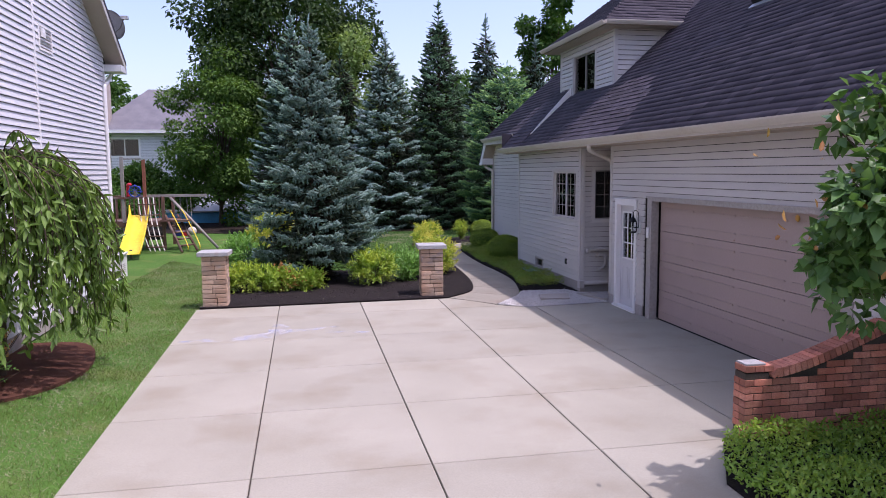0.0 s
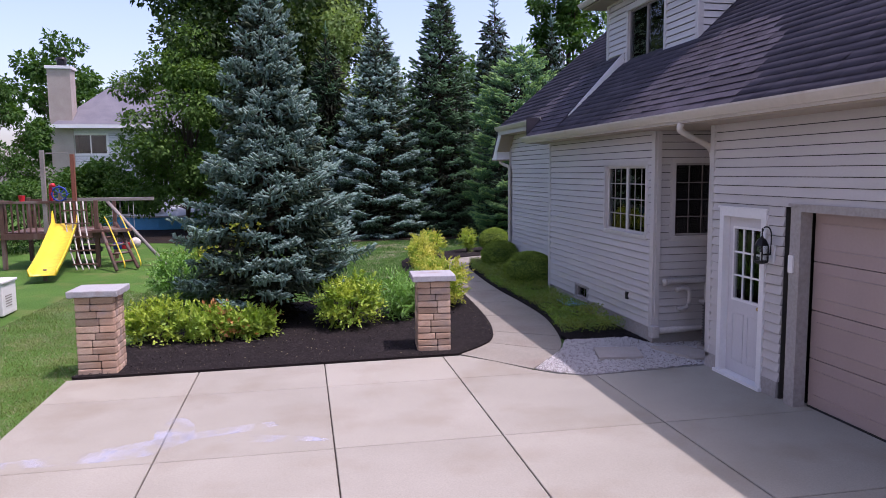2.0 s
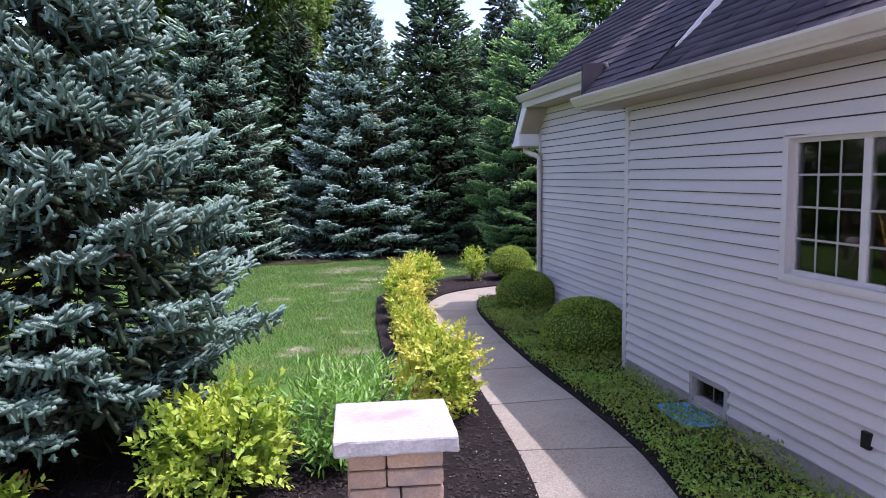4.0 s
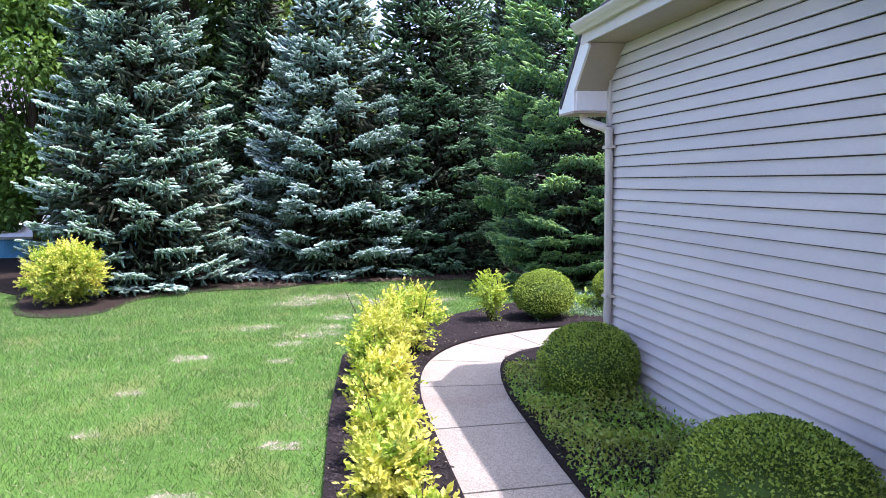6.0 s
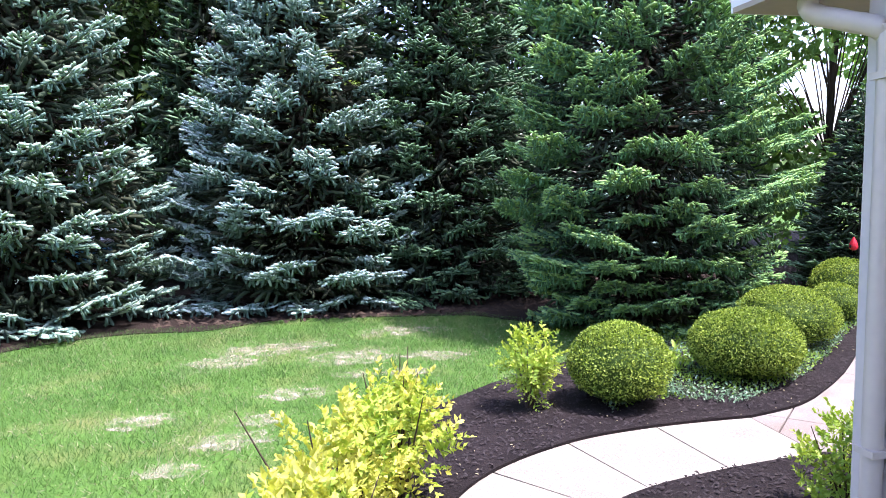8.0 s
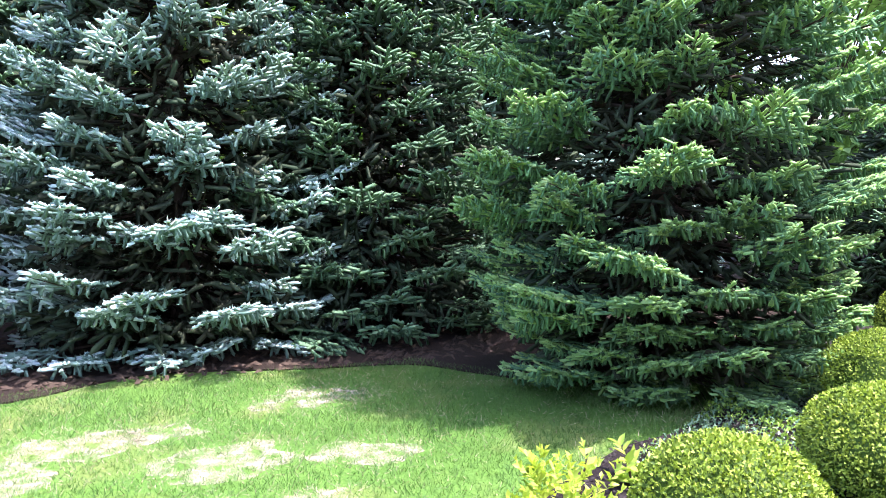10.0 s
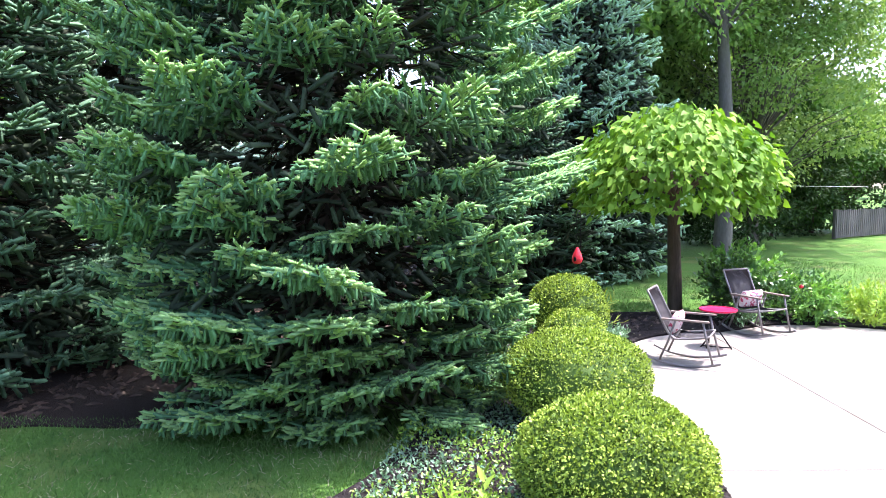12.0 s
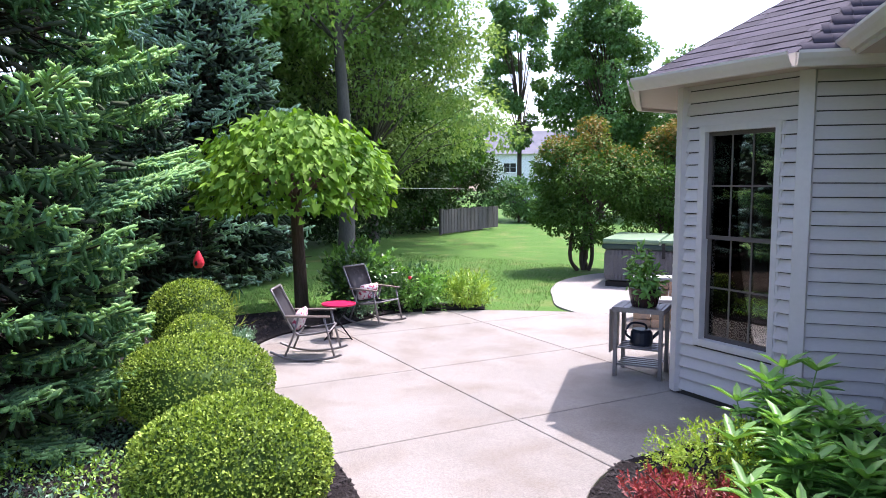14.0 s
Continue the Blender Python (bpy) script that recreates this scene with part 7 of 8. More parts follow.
    # each shoot: a blunt three-sided core and a brush of needles round it
    S = unit(np.cross(A, np.array([0.02, 0.01, 1.0])))
    U = np.cross(S, A)
    rad = thick * wid * r.uniform(0.85, 1.15, m)
    ring = []
    for g, w in ((0.0, 0.46), (0.80, 0.58)):
        for c, sn in ((0, 1), (-0.87, -0.5), (0.87, -0.5)):
            ring.append(B + A * (Ln * g)[:, None] + (S * c + U * sn) * (rad * w)[:, None])
    ring.append(B + A * Ln[:, None])
    V = np.stack(ring, 1).reshape(-1, 3)
    tri = []
    for i in range(3):
        j = (i + 1) % 3
        tri += [[i, j, 3 + j], [i, 3 + j, 3 + i], [3 + i, 3 + j, 6]]
    F = (np.array(tri)[None] + 7 * np.arange(m)[:, None, None]).reshape(-1, 3)
    k = needles
    g = (np.arange(k)[None] + r.uniform(0, 1, (m, k))) / k
    base = B[:, None] + A[:, None] * (Ln[:, None] * g * 0.95)[..., None]
    R_ = unit(np.cross(A[:, None], r.normal(size=(m, k, 3))))
    R_[..., 2] = np.abs(R_[..., 2]) * 0.45 + R_[..., 2] * 0.55
    D = unit(R_ + A[:, None] * r.uniform(0.35, 0.9, (m, k, 1)))
    N = unit(np.cross(D, r.normal(size=D.shape)))
    size = rad[:, None] * r.uniform(1.0, 1.45, (m, k))
    v2, f2 = leaf_arrays(base.reshape(-1, 3), D.reshape(-1, 3), N.reshape(-1, 3), size.ravel(), np.repeat(rad * 0.40, k), "blade")
    crown = array_mesh("crown", np.concatenate([V, v2]), np.concatenate([F, f2 + len(V)]), [in_mat, tip_mat, F_INNER_SHADE], tree, np.concatenate([np.repeat(young, len(tri)), np.repeat(young, k)]))
    tagged(crown, kind="stuff")
    return m


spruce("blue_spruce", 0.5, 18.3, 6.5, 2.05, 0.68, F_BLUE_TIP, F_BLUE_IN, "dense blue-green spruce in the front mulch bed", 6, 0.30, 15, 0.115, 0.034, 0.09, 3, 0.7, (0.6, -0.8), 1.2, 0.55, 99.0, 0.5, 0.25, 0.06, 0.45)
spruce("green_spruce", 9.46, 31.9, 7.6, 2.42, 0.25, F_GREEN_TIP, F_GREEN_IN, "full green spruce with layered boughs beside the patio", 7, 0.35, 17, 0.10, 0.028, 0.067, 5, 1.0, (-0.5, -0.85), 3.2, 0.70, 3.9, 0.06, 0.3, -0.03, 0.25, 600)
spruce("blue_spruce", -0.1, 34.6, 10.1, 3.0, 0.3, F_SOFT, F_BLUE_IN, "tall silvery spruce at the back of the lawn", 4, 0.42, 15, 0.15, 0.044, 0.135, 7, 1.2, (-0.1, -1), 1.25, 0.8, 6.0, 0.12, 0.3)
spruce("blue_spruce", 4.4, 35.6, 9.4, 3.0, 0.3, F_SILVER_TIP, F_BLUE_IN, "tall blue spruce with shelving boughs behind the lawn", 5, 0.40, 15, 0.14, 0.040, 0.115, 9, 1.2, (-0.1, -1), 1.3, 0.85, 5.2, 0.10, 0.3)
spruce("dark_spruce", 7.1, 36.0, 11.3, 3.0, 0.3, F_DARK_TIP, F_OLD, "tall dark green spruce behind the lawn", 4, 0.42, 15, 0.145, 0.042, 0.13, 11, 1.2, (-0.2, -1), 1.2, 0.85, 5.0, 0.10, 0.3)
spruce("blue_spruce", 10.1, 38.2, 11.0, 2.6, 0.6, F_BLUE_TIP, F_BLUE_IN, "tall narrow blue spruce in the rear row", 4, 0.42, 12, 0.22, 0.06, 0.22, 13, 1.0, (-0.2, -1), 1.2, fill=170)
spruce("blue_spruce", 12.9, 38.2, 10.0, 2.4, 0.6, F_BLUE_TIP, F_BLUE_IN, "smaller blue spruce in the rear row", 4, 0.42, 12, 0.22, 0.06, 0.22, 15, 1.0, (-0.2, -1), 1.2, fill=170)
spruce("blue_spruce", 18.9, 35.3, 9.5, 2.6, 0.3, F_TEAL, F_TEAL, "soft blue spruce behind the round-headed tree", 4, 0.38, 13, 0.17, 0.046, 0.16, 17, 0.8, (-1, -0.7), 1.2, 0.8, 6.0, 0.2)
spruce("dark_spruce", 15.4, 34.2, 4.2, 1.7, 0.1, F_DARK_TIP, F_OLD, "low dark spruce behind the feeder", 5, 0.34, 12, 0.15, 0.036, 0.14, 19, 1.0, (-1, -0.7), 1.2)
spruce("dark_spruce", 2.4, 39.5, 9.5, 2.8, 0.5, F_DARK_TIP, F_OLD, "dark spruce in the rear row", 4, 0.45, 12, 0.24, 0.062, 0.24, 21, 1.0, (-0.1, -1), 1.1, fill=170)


def wave(p, f, seed=0.0):
    """Cheap smooth variation between about -1 and 1 over points."""
    p = np.asarray(p, float) * f
    x, y, z = p[:, 0], p[:, 1], p[:, 2] if p.shape[1] > 2 else np.full(len(p), seed)
    return (np.sin(x * 1.7 + 1.3 * np.sin(y * 1.1 + seed) + z) + np.sin(y * 2.3 + 1.7 * np.sin(x * 0.9 + z * 1.3) + seed * 2) + np.sin((x + y) * 1.3 + z * 2.1 + 2.0 * np.sin((x - y) * 0.7))) / 3


# ---- broad-leaved trees ----
def broadleaf(name, x, y, height, radius, crown_low, mat, label, count, leaf, seed, trunk=0.16, clumps=60, bark=None, shape=(1.0, 1.0), category="tree", stems=1, mats=None, flat=0.75, fork=0.35):
    """A tree: trunk, limbs that reach to clumps of leaves set over an uneven crown."""
    r = np.random.default_rng(seed)
    tree = thing(name, (x, y, 0), label, category)
    zc, hz = (height + crown_low) / 2, (height - crown_low) / 2
    d = unit(r.normal(size=(clumps, 3)))
    rr = r.uniform(0.35, 1.0, (clumps, 1)) ** 0.5
    C = d * rr * np.array([radius * shape[0], radius * shape[1], hz]) * r.uniform(0.85, 1.12, (clumps, 1)) + np.array([0, 0, zc])
    C[:, :2] *= (0.65 + 0.35 * np.clip((height - C[:, 2:]) / (height - crown_low) * 2, 0, 1))
    wood = []
    for s in range(stems):
        off = np.array([0.10 * s * math.cos(s * 2.1), 0.10 * s * math.sin(s * 2.1), 0]) if stems > 1 else np.zeros(3)
        top = np.array([r.normal() * 0.15 * radius, r.normal() * 0.15 * radius, crown_low + (height - crown_low) * 0.75])
        pts = np.array([off * 0.5, off + [0, 0, crown_low * 0.6], (off + top) / 2 + [0, 0, 0.1 * height], top])
        wood.append((np.array(smooth3(pts, 4)), np.linspace(trunk / math.sqrt(stems), 0.03, 13)))
    tubes_mesh("trunk", wood, bark or M_BARK, tree, sides=9)
    limbs = []
    for c in C:
        w = wood[r.integers(len(wood))][0]
        zt = max(crown_low * 0.7, crown_low + (c[2] - crown_low) * fork)
        k = np.argmin(abs(w[:, 2] - zt))
        a = w[k]
        mid = (a + c) / 2 + [0, 0, 0.12 * np.linalg.norm(c - a)]
        limbs.append((np.array([a, mid, c]), [trunk * 0.16, trunk * 0.07, 0.01]))
    tubes_mesh("branchwork", limbs, bark or M_BARK, tree, sides=5)
    size = radius * r.uniform(0.16, 0.34, clumps)
    k = r.choice(clumps, count, p=size ** 2 / (size ** 2).sum())
    o = unit(r.normal(size=(count, 3)))
    P = C[k] + o * (r.uniform(0.25, 1, (count, 1)) ** 0.5) * size[k, None] * np.array([1, 1, flat])
    D = unit(o * 0.6 + r.normal(size=P.shape) * 0.5 + np.array([0, 0, -0.35]))
    N = unit(o * 0.5 + np.array([0, 0, 0.9]) + r.normal(size=P.shape) * 0.45)
    L = leaf * r.uniform(0.7, 1.25, count)
    mm = mats or [mat]
    idx = None if len(mm) == 1 else (np.clip((P[:, 2] - crown_low) / (height - crown_low), 0, 1) + r.normal(size=count) * 0.12 > 0.82).astype(int)
    leaves("crown", P, D, N, L, L * 0.62, mm, tree, "diamond", idx)
    return tree


broadleaf("maple_tree", -0.5, 44, 16.0, 5.6, 3.0, F_DEEP, "tall dark green maple behind the spruces", 32000, 0.29, 31, 0.32, 90)
broadleaf("hornbeam_tree", -4.1, 39.8, 9.6, 2.9, 0.35, F_HORN, "upswept green hornbeam before the neighbouring house", 24000, 0.19, 33, 0.16, 100, shape=(1.0, 0.8))
broadleaf("maple_tree", -11.5, 38.0, 6.9, 2.3, 1.2, F_MAPLE, "green tree beside the neighbouring house", 12000, 0.16, 35, 0.14, 50)
broadleaf("maple_tree", -17.5, 68, 14.0, 4.2, 3.0, F_MAPLE, "tree behind the chimney", 9000, 0.42, 37, 0.3, 50)
broadleaf("maple_tree", -26, 62, 11.0, 4.5, 2.0, F_HAZE, "distant tree beyond the neighbouring house", 6000, 0.45, 39, 0.3, 40)
broadleaf("linden_tree", 3.2, 42.5, 11.5, 3.2, 2.0, F_BEECH, "yellow-green tree showing between the spruces", 16000, 0.22, 41, 0.2, 60)
broadleaf("maple_tree", -9.0, 46, 3.2, 3.0, 0.2, F_MAPLE, "dense green bush behind the pool", 14000, 0.22, 43, 0.15, 50)
broadleaf("maple_tree", -2.0, 50, 6.5, 4.5, 0.2, F_MAPLE, "dense thicket behind the spruces", 8000, 0.26, 45, 0.15, 50)
broadleaf("maple_tree", 6.5, 49, 9.0, 5.0, 0.2, F_MAPLE, "dense thicket behind the rear row", 8000, 0.3, 46, 0.15, 50)
broadleaf("maple_tree", 10.8, 45.5, 9.0, 4.5, 0.2, F_MAPLE, "dark thicket behind the rear row", 8000, 0.3, 49, 0.15, 60)
broadleaf("maple_tree", 15.5, 42.5, 14.0, 2.6, 2.5, F_MAPLE, "tall tree showing over the house roof", 14000, 0.26, 47, 0.25, 70)
broadleaf("maple_tree", -8.5, 33.0, 2.6, 2.2, 0.05, F_MAPLE, "low hedge-like bush behind the play set", 9000, 0.12, 48, 0.08, 40)

# group of tall trees beyond the patio
broadleaf("maple_tree", 24.05, 34.45, 17.0, 5.2, 5.6, F_GROVE, "tall tree with a straight grey trunk", 40000, 0.18, 51, 0.26, 90, M_SMOOTHBARK)
broadleaf("beech_tree", 29.0, 35.6, 12.5, 4.4, 0.8, F_BEECH, "broad light-green beech beyond the lawn", 48000, 0.155, 53, 0.26, 130, M_SMOOTHBARK, flat=0.5)
broadleaf("yew_bush", 38.0, 35.7, 4.6, 2.4, 0.05, F_DEEP, "dark bush behind the fence end", 9000, 0.16, 93, 0.1, 60, category="bush")
broadleaf("yew_bush", 33.4, 36.6, 4.4, 2.3, 0.05, F_DEEP, "dark bush overhanging the fence", 9000, 0.16, 94, 0.1, 60, category="bush")
broadleaf("yew_bush", 28.2, 36.0, 3.4, 2.0, 0.05, F_DEEP, "low dark evergreen bush beneath the beech", 9000, 0.13, 91, 0.1, 60, category="bush")
broadleaf("yew_bush", 25.6, 37.2, 3.0, 1.9, 0.05, F_DEEP, "low dark evergreen bush behind the tall trunk", 9000, 0.13, 92, 0.1, 60, category="bush")
broadleaf("maple_tree", 27.5, 39.5, 8.0, 4.0, 0.1, F_DEEP, "dark shaded undergrowth behind the fence", 16000, 0.24, 56, 0.2, 80)
broadleaf("maple_tree", 26.0, 41.0, 17.0, 5.0, 1.0, F_GROVE, "dark tree at the back of the grove", 15000, 0.34, 55, 0.3, 70)
broadleaf("maple_tree", 34.5, 37.8, 8.5, 3.4, 0.2, F_MAPLE, "dark undergrowth tree behind the fence", 16000, 0.24, 57, 0.18, 60)
broadleaf("maple_tree", 19.5, 40.5, 12.0, 4.2, 0.3, F_GROVE, "dark tree behind the blue spruce", 16000, 0.28, 58, 0.2, 60)
broadleaf("maple_tree", 49.3, 29.2, 13.4, 3.3, 2.0, F_HAZE, "tall full tree at the lawn's far end", 34000, 0.25, 59, 0.3, 110)
broadleaf("maple_tree", 48.7, 34.0, 15.5, 2.3, 3.0, F_HAZE, "slender open tree at the lawn's far end", 13000, 0.24, 61, 0.22, 45)
broadleaf("maple_tree", 47.5, 24.6, 9.5, 2.2, 2.0, F_HAZE, "tree beyond the spa", 9000, 0.26, 63, 0.25, 50)
broadleaf("maple_tree", 102, 52, 14.0, 7.0, 1.0, F_HAZE, "distant treetops behind the white house", 9000, 0.6, 65, 0.3, 60)
broadleaf("maple_tree", 36.5, 36.2, 6.5, 3.0, 0.2, F_MAPLE, "understory tree before the distant house", 15000, 0.22, 68, 0.15, 60)
broadleaf("maple_tree", 54.0, 27.6, 8.5, 3.9, 0.3, F_MAPLE, "dark full understory tree behind the spa", 15000, 0.24, 69, 0.2, 70)
broadleaf("lilac_bush", 44.8, 33.3, 2.5, 1.8, 0.05, F_HAZE, "rounded green bush before the distant house", 5000, 0.2, 67, 0.08, 40, category="bush")
for bx, by, bs, lab in ((22.95, 27.75, 71, "multi-stemmed viburnum with bronze tips"), (23.7, 25.75, 73, "multi-stemmed viburnum behind the spa")):
    broadleaf("viburnum_bush", bx, by, 3.45, 1.35, 0.7, F_VIBURNUM, lab, 22000, 0.085, bs, 0.12, 70, stems=5, mats=[F_VIBURNUM, F_BRONZE], category="bush")

# round-headed catalpa
cat = thing("catalpa_tree", (15.85, 31.62, 0), "round-headed bright green catalpa with big leaves", "tree")
tubes_mesh("trunk", [(np.array(smooth3([(0.0, 0, 0), (-0.05, 0, 0.6), (-0.12, 0.0, 1.3), (-0.15, 0, 1.9)], 4)), np.linspace(0.115, 0.085, 13))], M_BARK, cat, sides=12)
limbs = []
for k in range(16):
    t = 2 * math.pi * k / 16
    limbs.append((np.array([(-0.15, 0, 1.8), (-0.15 + 0.7 * math.cos(t), 0.7 * math.sin(t), 2.25), (-0.15 + 1.3 * math.cos(t), 1.3 * math.sin(t), 2.15)]), [0.035, 0.022, 0.01]))
tubes_mesh("branchwork", limbs, M_BARK, cat, sides=6)
n = 4000
d = unit(rng.normal(size=(n, 3)))
d[:, 2] = np.abs(d[:, 2]) * 1.0 - 0.42 * (rng.uniform(0, 1, n) < 0.35)
d = unit(d)
rr = rng.uniform(0.72, 1.03, (n, 1)) * (1 + 0.06 * np.sin(7 * np.arctan2(d[:, 1], d[:, 0]))[:, None])
P = d * rr * np.array([1.52, 1.52, 1.16]) + np.array([-0.15, 0, 2.0])
out = unit(d * np.array([1, 1, 0.6]))
D = unit(out * np.array([0.8, 0.8, 0.0]) + np.array([0, 0, -0.6]) + rng.normal(size=P.shape) * 0.35)
N = unit(out * 0.7 + np.array([0, 0, 0.75]) + rng.normal(size=P.shape) * 0.5)
L = rng.uniform(0.10, 0.19, n)
leaves("crown", P, D, N, L, L * 0.78, [F_CATALPA], cat, "heart", fold=0.12)


# ---- clipped boxwoods ----
def boxwood(x, y, r, h, count, label, seed, leaf=0.023):
    q = np.random.default_rng(seed)
    b = thing("boxwood", (x, y, 0.02), label, "boxwood", "clipped boxwoods")
    # inner ball in the shade green, painting dark gaps between the leaves
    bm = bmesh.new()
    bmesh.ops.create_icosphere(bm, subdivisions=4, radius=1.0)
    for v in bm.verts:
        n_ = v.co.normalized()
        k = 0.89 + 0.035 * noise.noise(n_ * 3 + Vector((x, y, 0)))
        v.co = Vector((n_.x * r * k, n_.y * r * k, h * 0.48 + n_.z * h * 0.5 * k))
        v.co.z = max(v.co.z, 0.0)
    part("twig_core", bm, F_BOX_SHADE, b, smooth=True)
    d = unit(q.normal(size=(count, 3)))
    d[:, 2] = np.where(d[:, 2] < -0.6, -d[:, 2], d[:, 2])
    p3 = wave(d + np.array([x, y, 0]), 3.0) * 0.035
    P = d * np.array([r, r, h * 0.5]) * (0.955 + p3[:, None] + q.uniform(-0.085, 0.045, (count, 1))) + np.array([0, 0, h * 0.48])
    P[:, 2] = np.abs(P[:, 2])
    D = unit(d + q.normal(size=P.shape) * 0.8 + np.array([0, 0, 0.3]))
    N = unit(d + np.array([0, 0, 0.4]) + q.normal(size=P.shape) * 0.6)
    L = leaf * q.uniform(0.7, 1.3, count)
    # a quarter of the leaves take the shade green
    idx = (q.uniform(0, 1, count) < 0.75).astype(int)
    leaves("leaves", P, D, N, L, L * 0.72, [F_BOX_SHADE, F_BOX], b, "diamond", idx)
    return b


boxwood(9.05, 28.58, 0.60, 0.78, 22000, "large clipped boxwood ball beside the patio", 1)
boxwood(10.45, 29.8, 0.64, 0.80, 17000, "clipped boxwood dome beside the patio", 2)
boxwood(7.35, 28.05, 0.5, 0.82, 14000, "clipped boxwood ball at the path's bend", 3)
boxwood(12.62, 31.4, 0.5, 0.93, 9000, "rounded boxwood beside the feeder", 4, 0.026)
boxwood(12.1, 30.95, 0.38, 0.62, 4000, "small rounded boxwood by the patio edge", 5, 0.026)
boxwood(6.2, 20.6, 0.60, 0.86, 16000, "clipped boxwood ball against the house wall", 6)
boxwood(6.38, 23.8, 0.52, 0.81, 14000, "clipped boxwood ball near the corner downspout", 7)


# ---- shrubs ----
def shrub(name, x, y, lumps, mats, count, leaf, label, seed, ratio=0.5, shape="diamond", upright=0.3, stems=10, category="shrub", group="", split=0.5, inner=0.35):
    q = np.random.default_rng(seed)
    s = thing(name, (x, y, 0.02), label, category, group)
    # leafy shoots that stand out of the mound, with leaves in ranks along them
    k = 11
    m = count // k
    P0, O = on_lumps(m, lumps, 0.45, 1.0, 0.06)
    A = unit(O * 0.8 + np.array([0, 0, upright + 0.25]) + q.normal(size=P0.shape) * 0.32)
    length = leaf * 4.2 * q.uniform(0.7, 1.5, m)
    t = (np.arange(k)[None] + q.uniform(0.1, 0.9, (m, k))) / k
    P = (P0 - A * (length * 0.45)[:, None])[:, None] + A[:, None] * (length[:, None] * t)[..., None]
    P[..., 2] -= 0.22 * length[:, None] * t ** 2
    S = unit(np.cross(A, q.normal(size=A.shape)))[:, None] * np.where(np.arange(k) % 2, 1.0, -1.0)[None, :, None]
    D = unit(A[:, None] * (0.35 + 0.7 * t)[..., None] + S * (1.05 - 0.5 * t)[..., None] + q.normal(size=P.shape) * 0.25 + np.array([0, 0, 0.1]))
    N = unit(O[:, None] * 0.35 + np.array([0, 0, 0.9]) + q.normal(size=P.shape) * 0.4)
    L = leaf * 1.25 * q.uniform(0.75, 1.25, (m, k)) * (1.1 - 0.4 * t)
    P, D, N, L, young = P.reshape(-1, 3), D.reshape(-1, 3), N.reshape(-1, 3), L.ravel(), t.ravel()
    P[:, 2] = np.maximum(P[:, 2], 0.02)
    idx = None
    if len(mats) > 1:
        w = np.repeat(wave(P0 + np.array([x, y, 3]), 3.0) * 0.5 + q.normal(size=m) * 0.15, k) + (young - 0.55) * 0.5
        idx = (w > split - 0.5).astype(int)
    leaves("foliage", P, D, N, L, L * ratio, mats, s, shape, idx)
    E = np.array(lumps)
    ends = E[q.integers(len(E), size=stems), :3] + q.normal(size=(stems, 3)) * 0.4 * E[q.integers(len(E), size=stems), 3:]
    ends[:, 2] = np.abs(ends[:, 2]) + 0.05
    tubes_mesh("stem_cluster", [(np.array([(e[0] * 0.15, e[1] * 0.15, 0.0), (e[0] * 0.6, e[1] * 0.6, e[2] * 0.55), tuple(e)]), [0.010, 0.007, 0.003]) for e in ends], M_TWIG, s, sides=4)
    return s


# golden hedge along the path
for i, (x, y, w, h) in enumerate(((3.85, 18.75, 0.52, 1.02), (4.08, 20.6, 0.26, 0.55), (4.1, 21.7, 0.27, 0.62), (4.18, 22.7, 0.26, 0.56), (4.25, 23.7, 0.29, 0.70), (4.32, 24.7, 0.33, 0.92), (4.52, 25.6, 0.36, 0.98), (4.95, 26.3, 0.37, 0.96))):
    shrub("golden_privet", x, y, [(0, 0, h * 0.5, w, w, h * 0.5), (0.12, 0.2, h * 0.62, w * 0.6, w * 0.6, h * 0.38), (-0.15, -0.18, h * 0.45, w * 0.6, w * 0.6, h * 0.4)], [F_LIME, F_GOLD], 3600 if i == 0 else 2600, 0.052, "golden-leaved privet bush in the path-side hedge", 100 + i, 0.6, group="golden hedge", split=0.42, stems=16)
shrub("golden_privet", 6.45, 28.1, [(0, 0, 0.5, 0.3, 0.3, 0.34), (0.06, 0, 0.25, 0.14, 0.14, 0.2)], [F_LIME, F_SPIREA], 1900, 0.042, "small yellow-green bush on bare stems in mulch", 120, 0.6, stems=12)
shrub("golden_spirea", 7.75, 25.5, [(0, 0, 0.36, 0.32, 0.32, 0.36)], [F_SPIREA, F_LIME], 2200, 0.04, "yellow-green bush at the house corner", 121, 0.6, stems=12)
shrub("golden_bush", -1.0, 31.9, [(0, 0, 0.58, 0.78, 0.72, 0.58), (0.2, -0.2, 0.8, 0.55, 0.5, 0.45)], [F_LIME, F_GOLD], 13000, 0.05, "rounded golden bush at the lawn's far edge", 122, 0.6, stems=10, split=0.5)
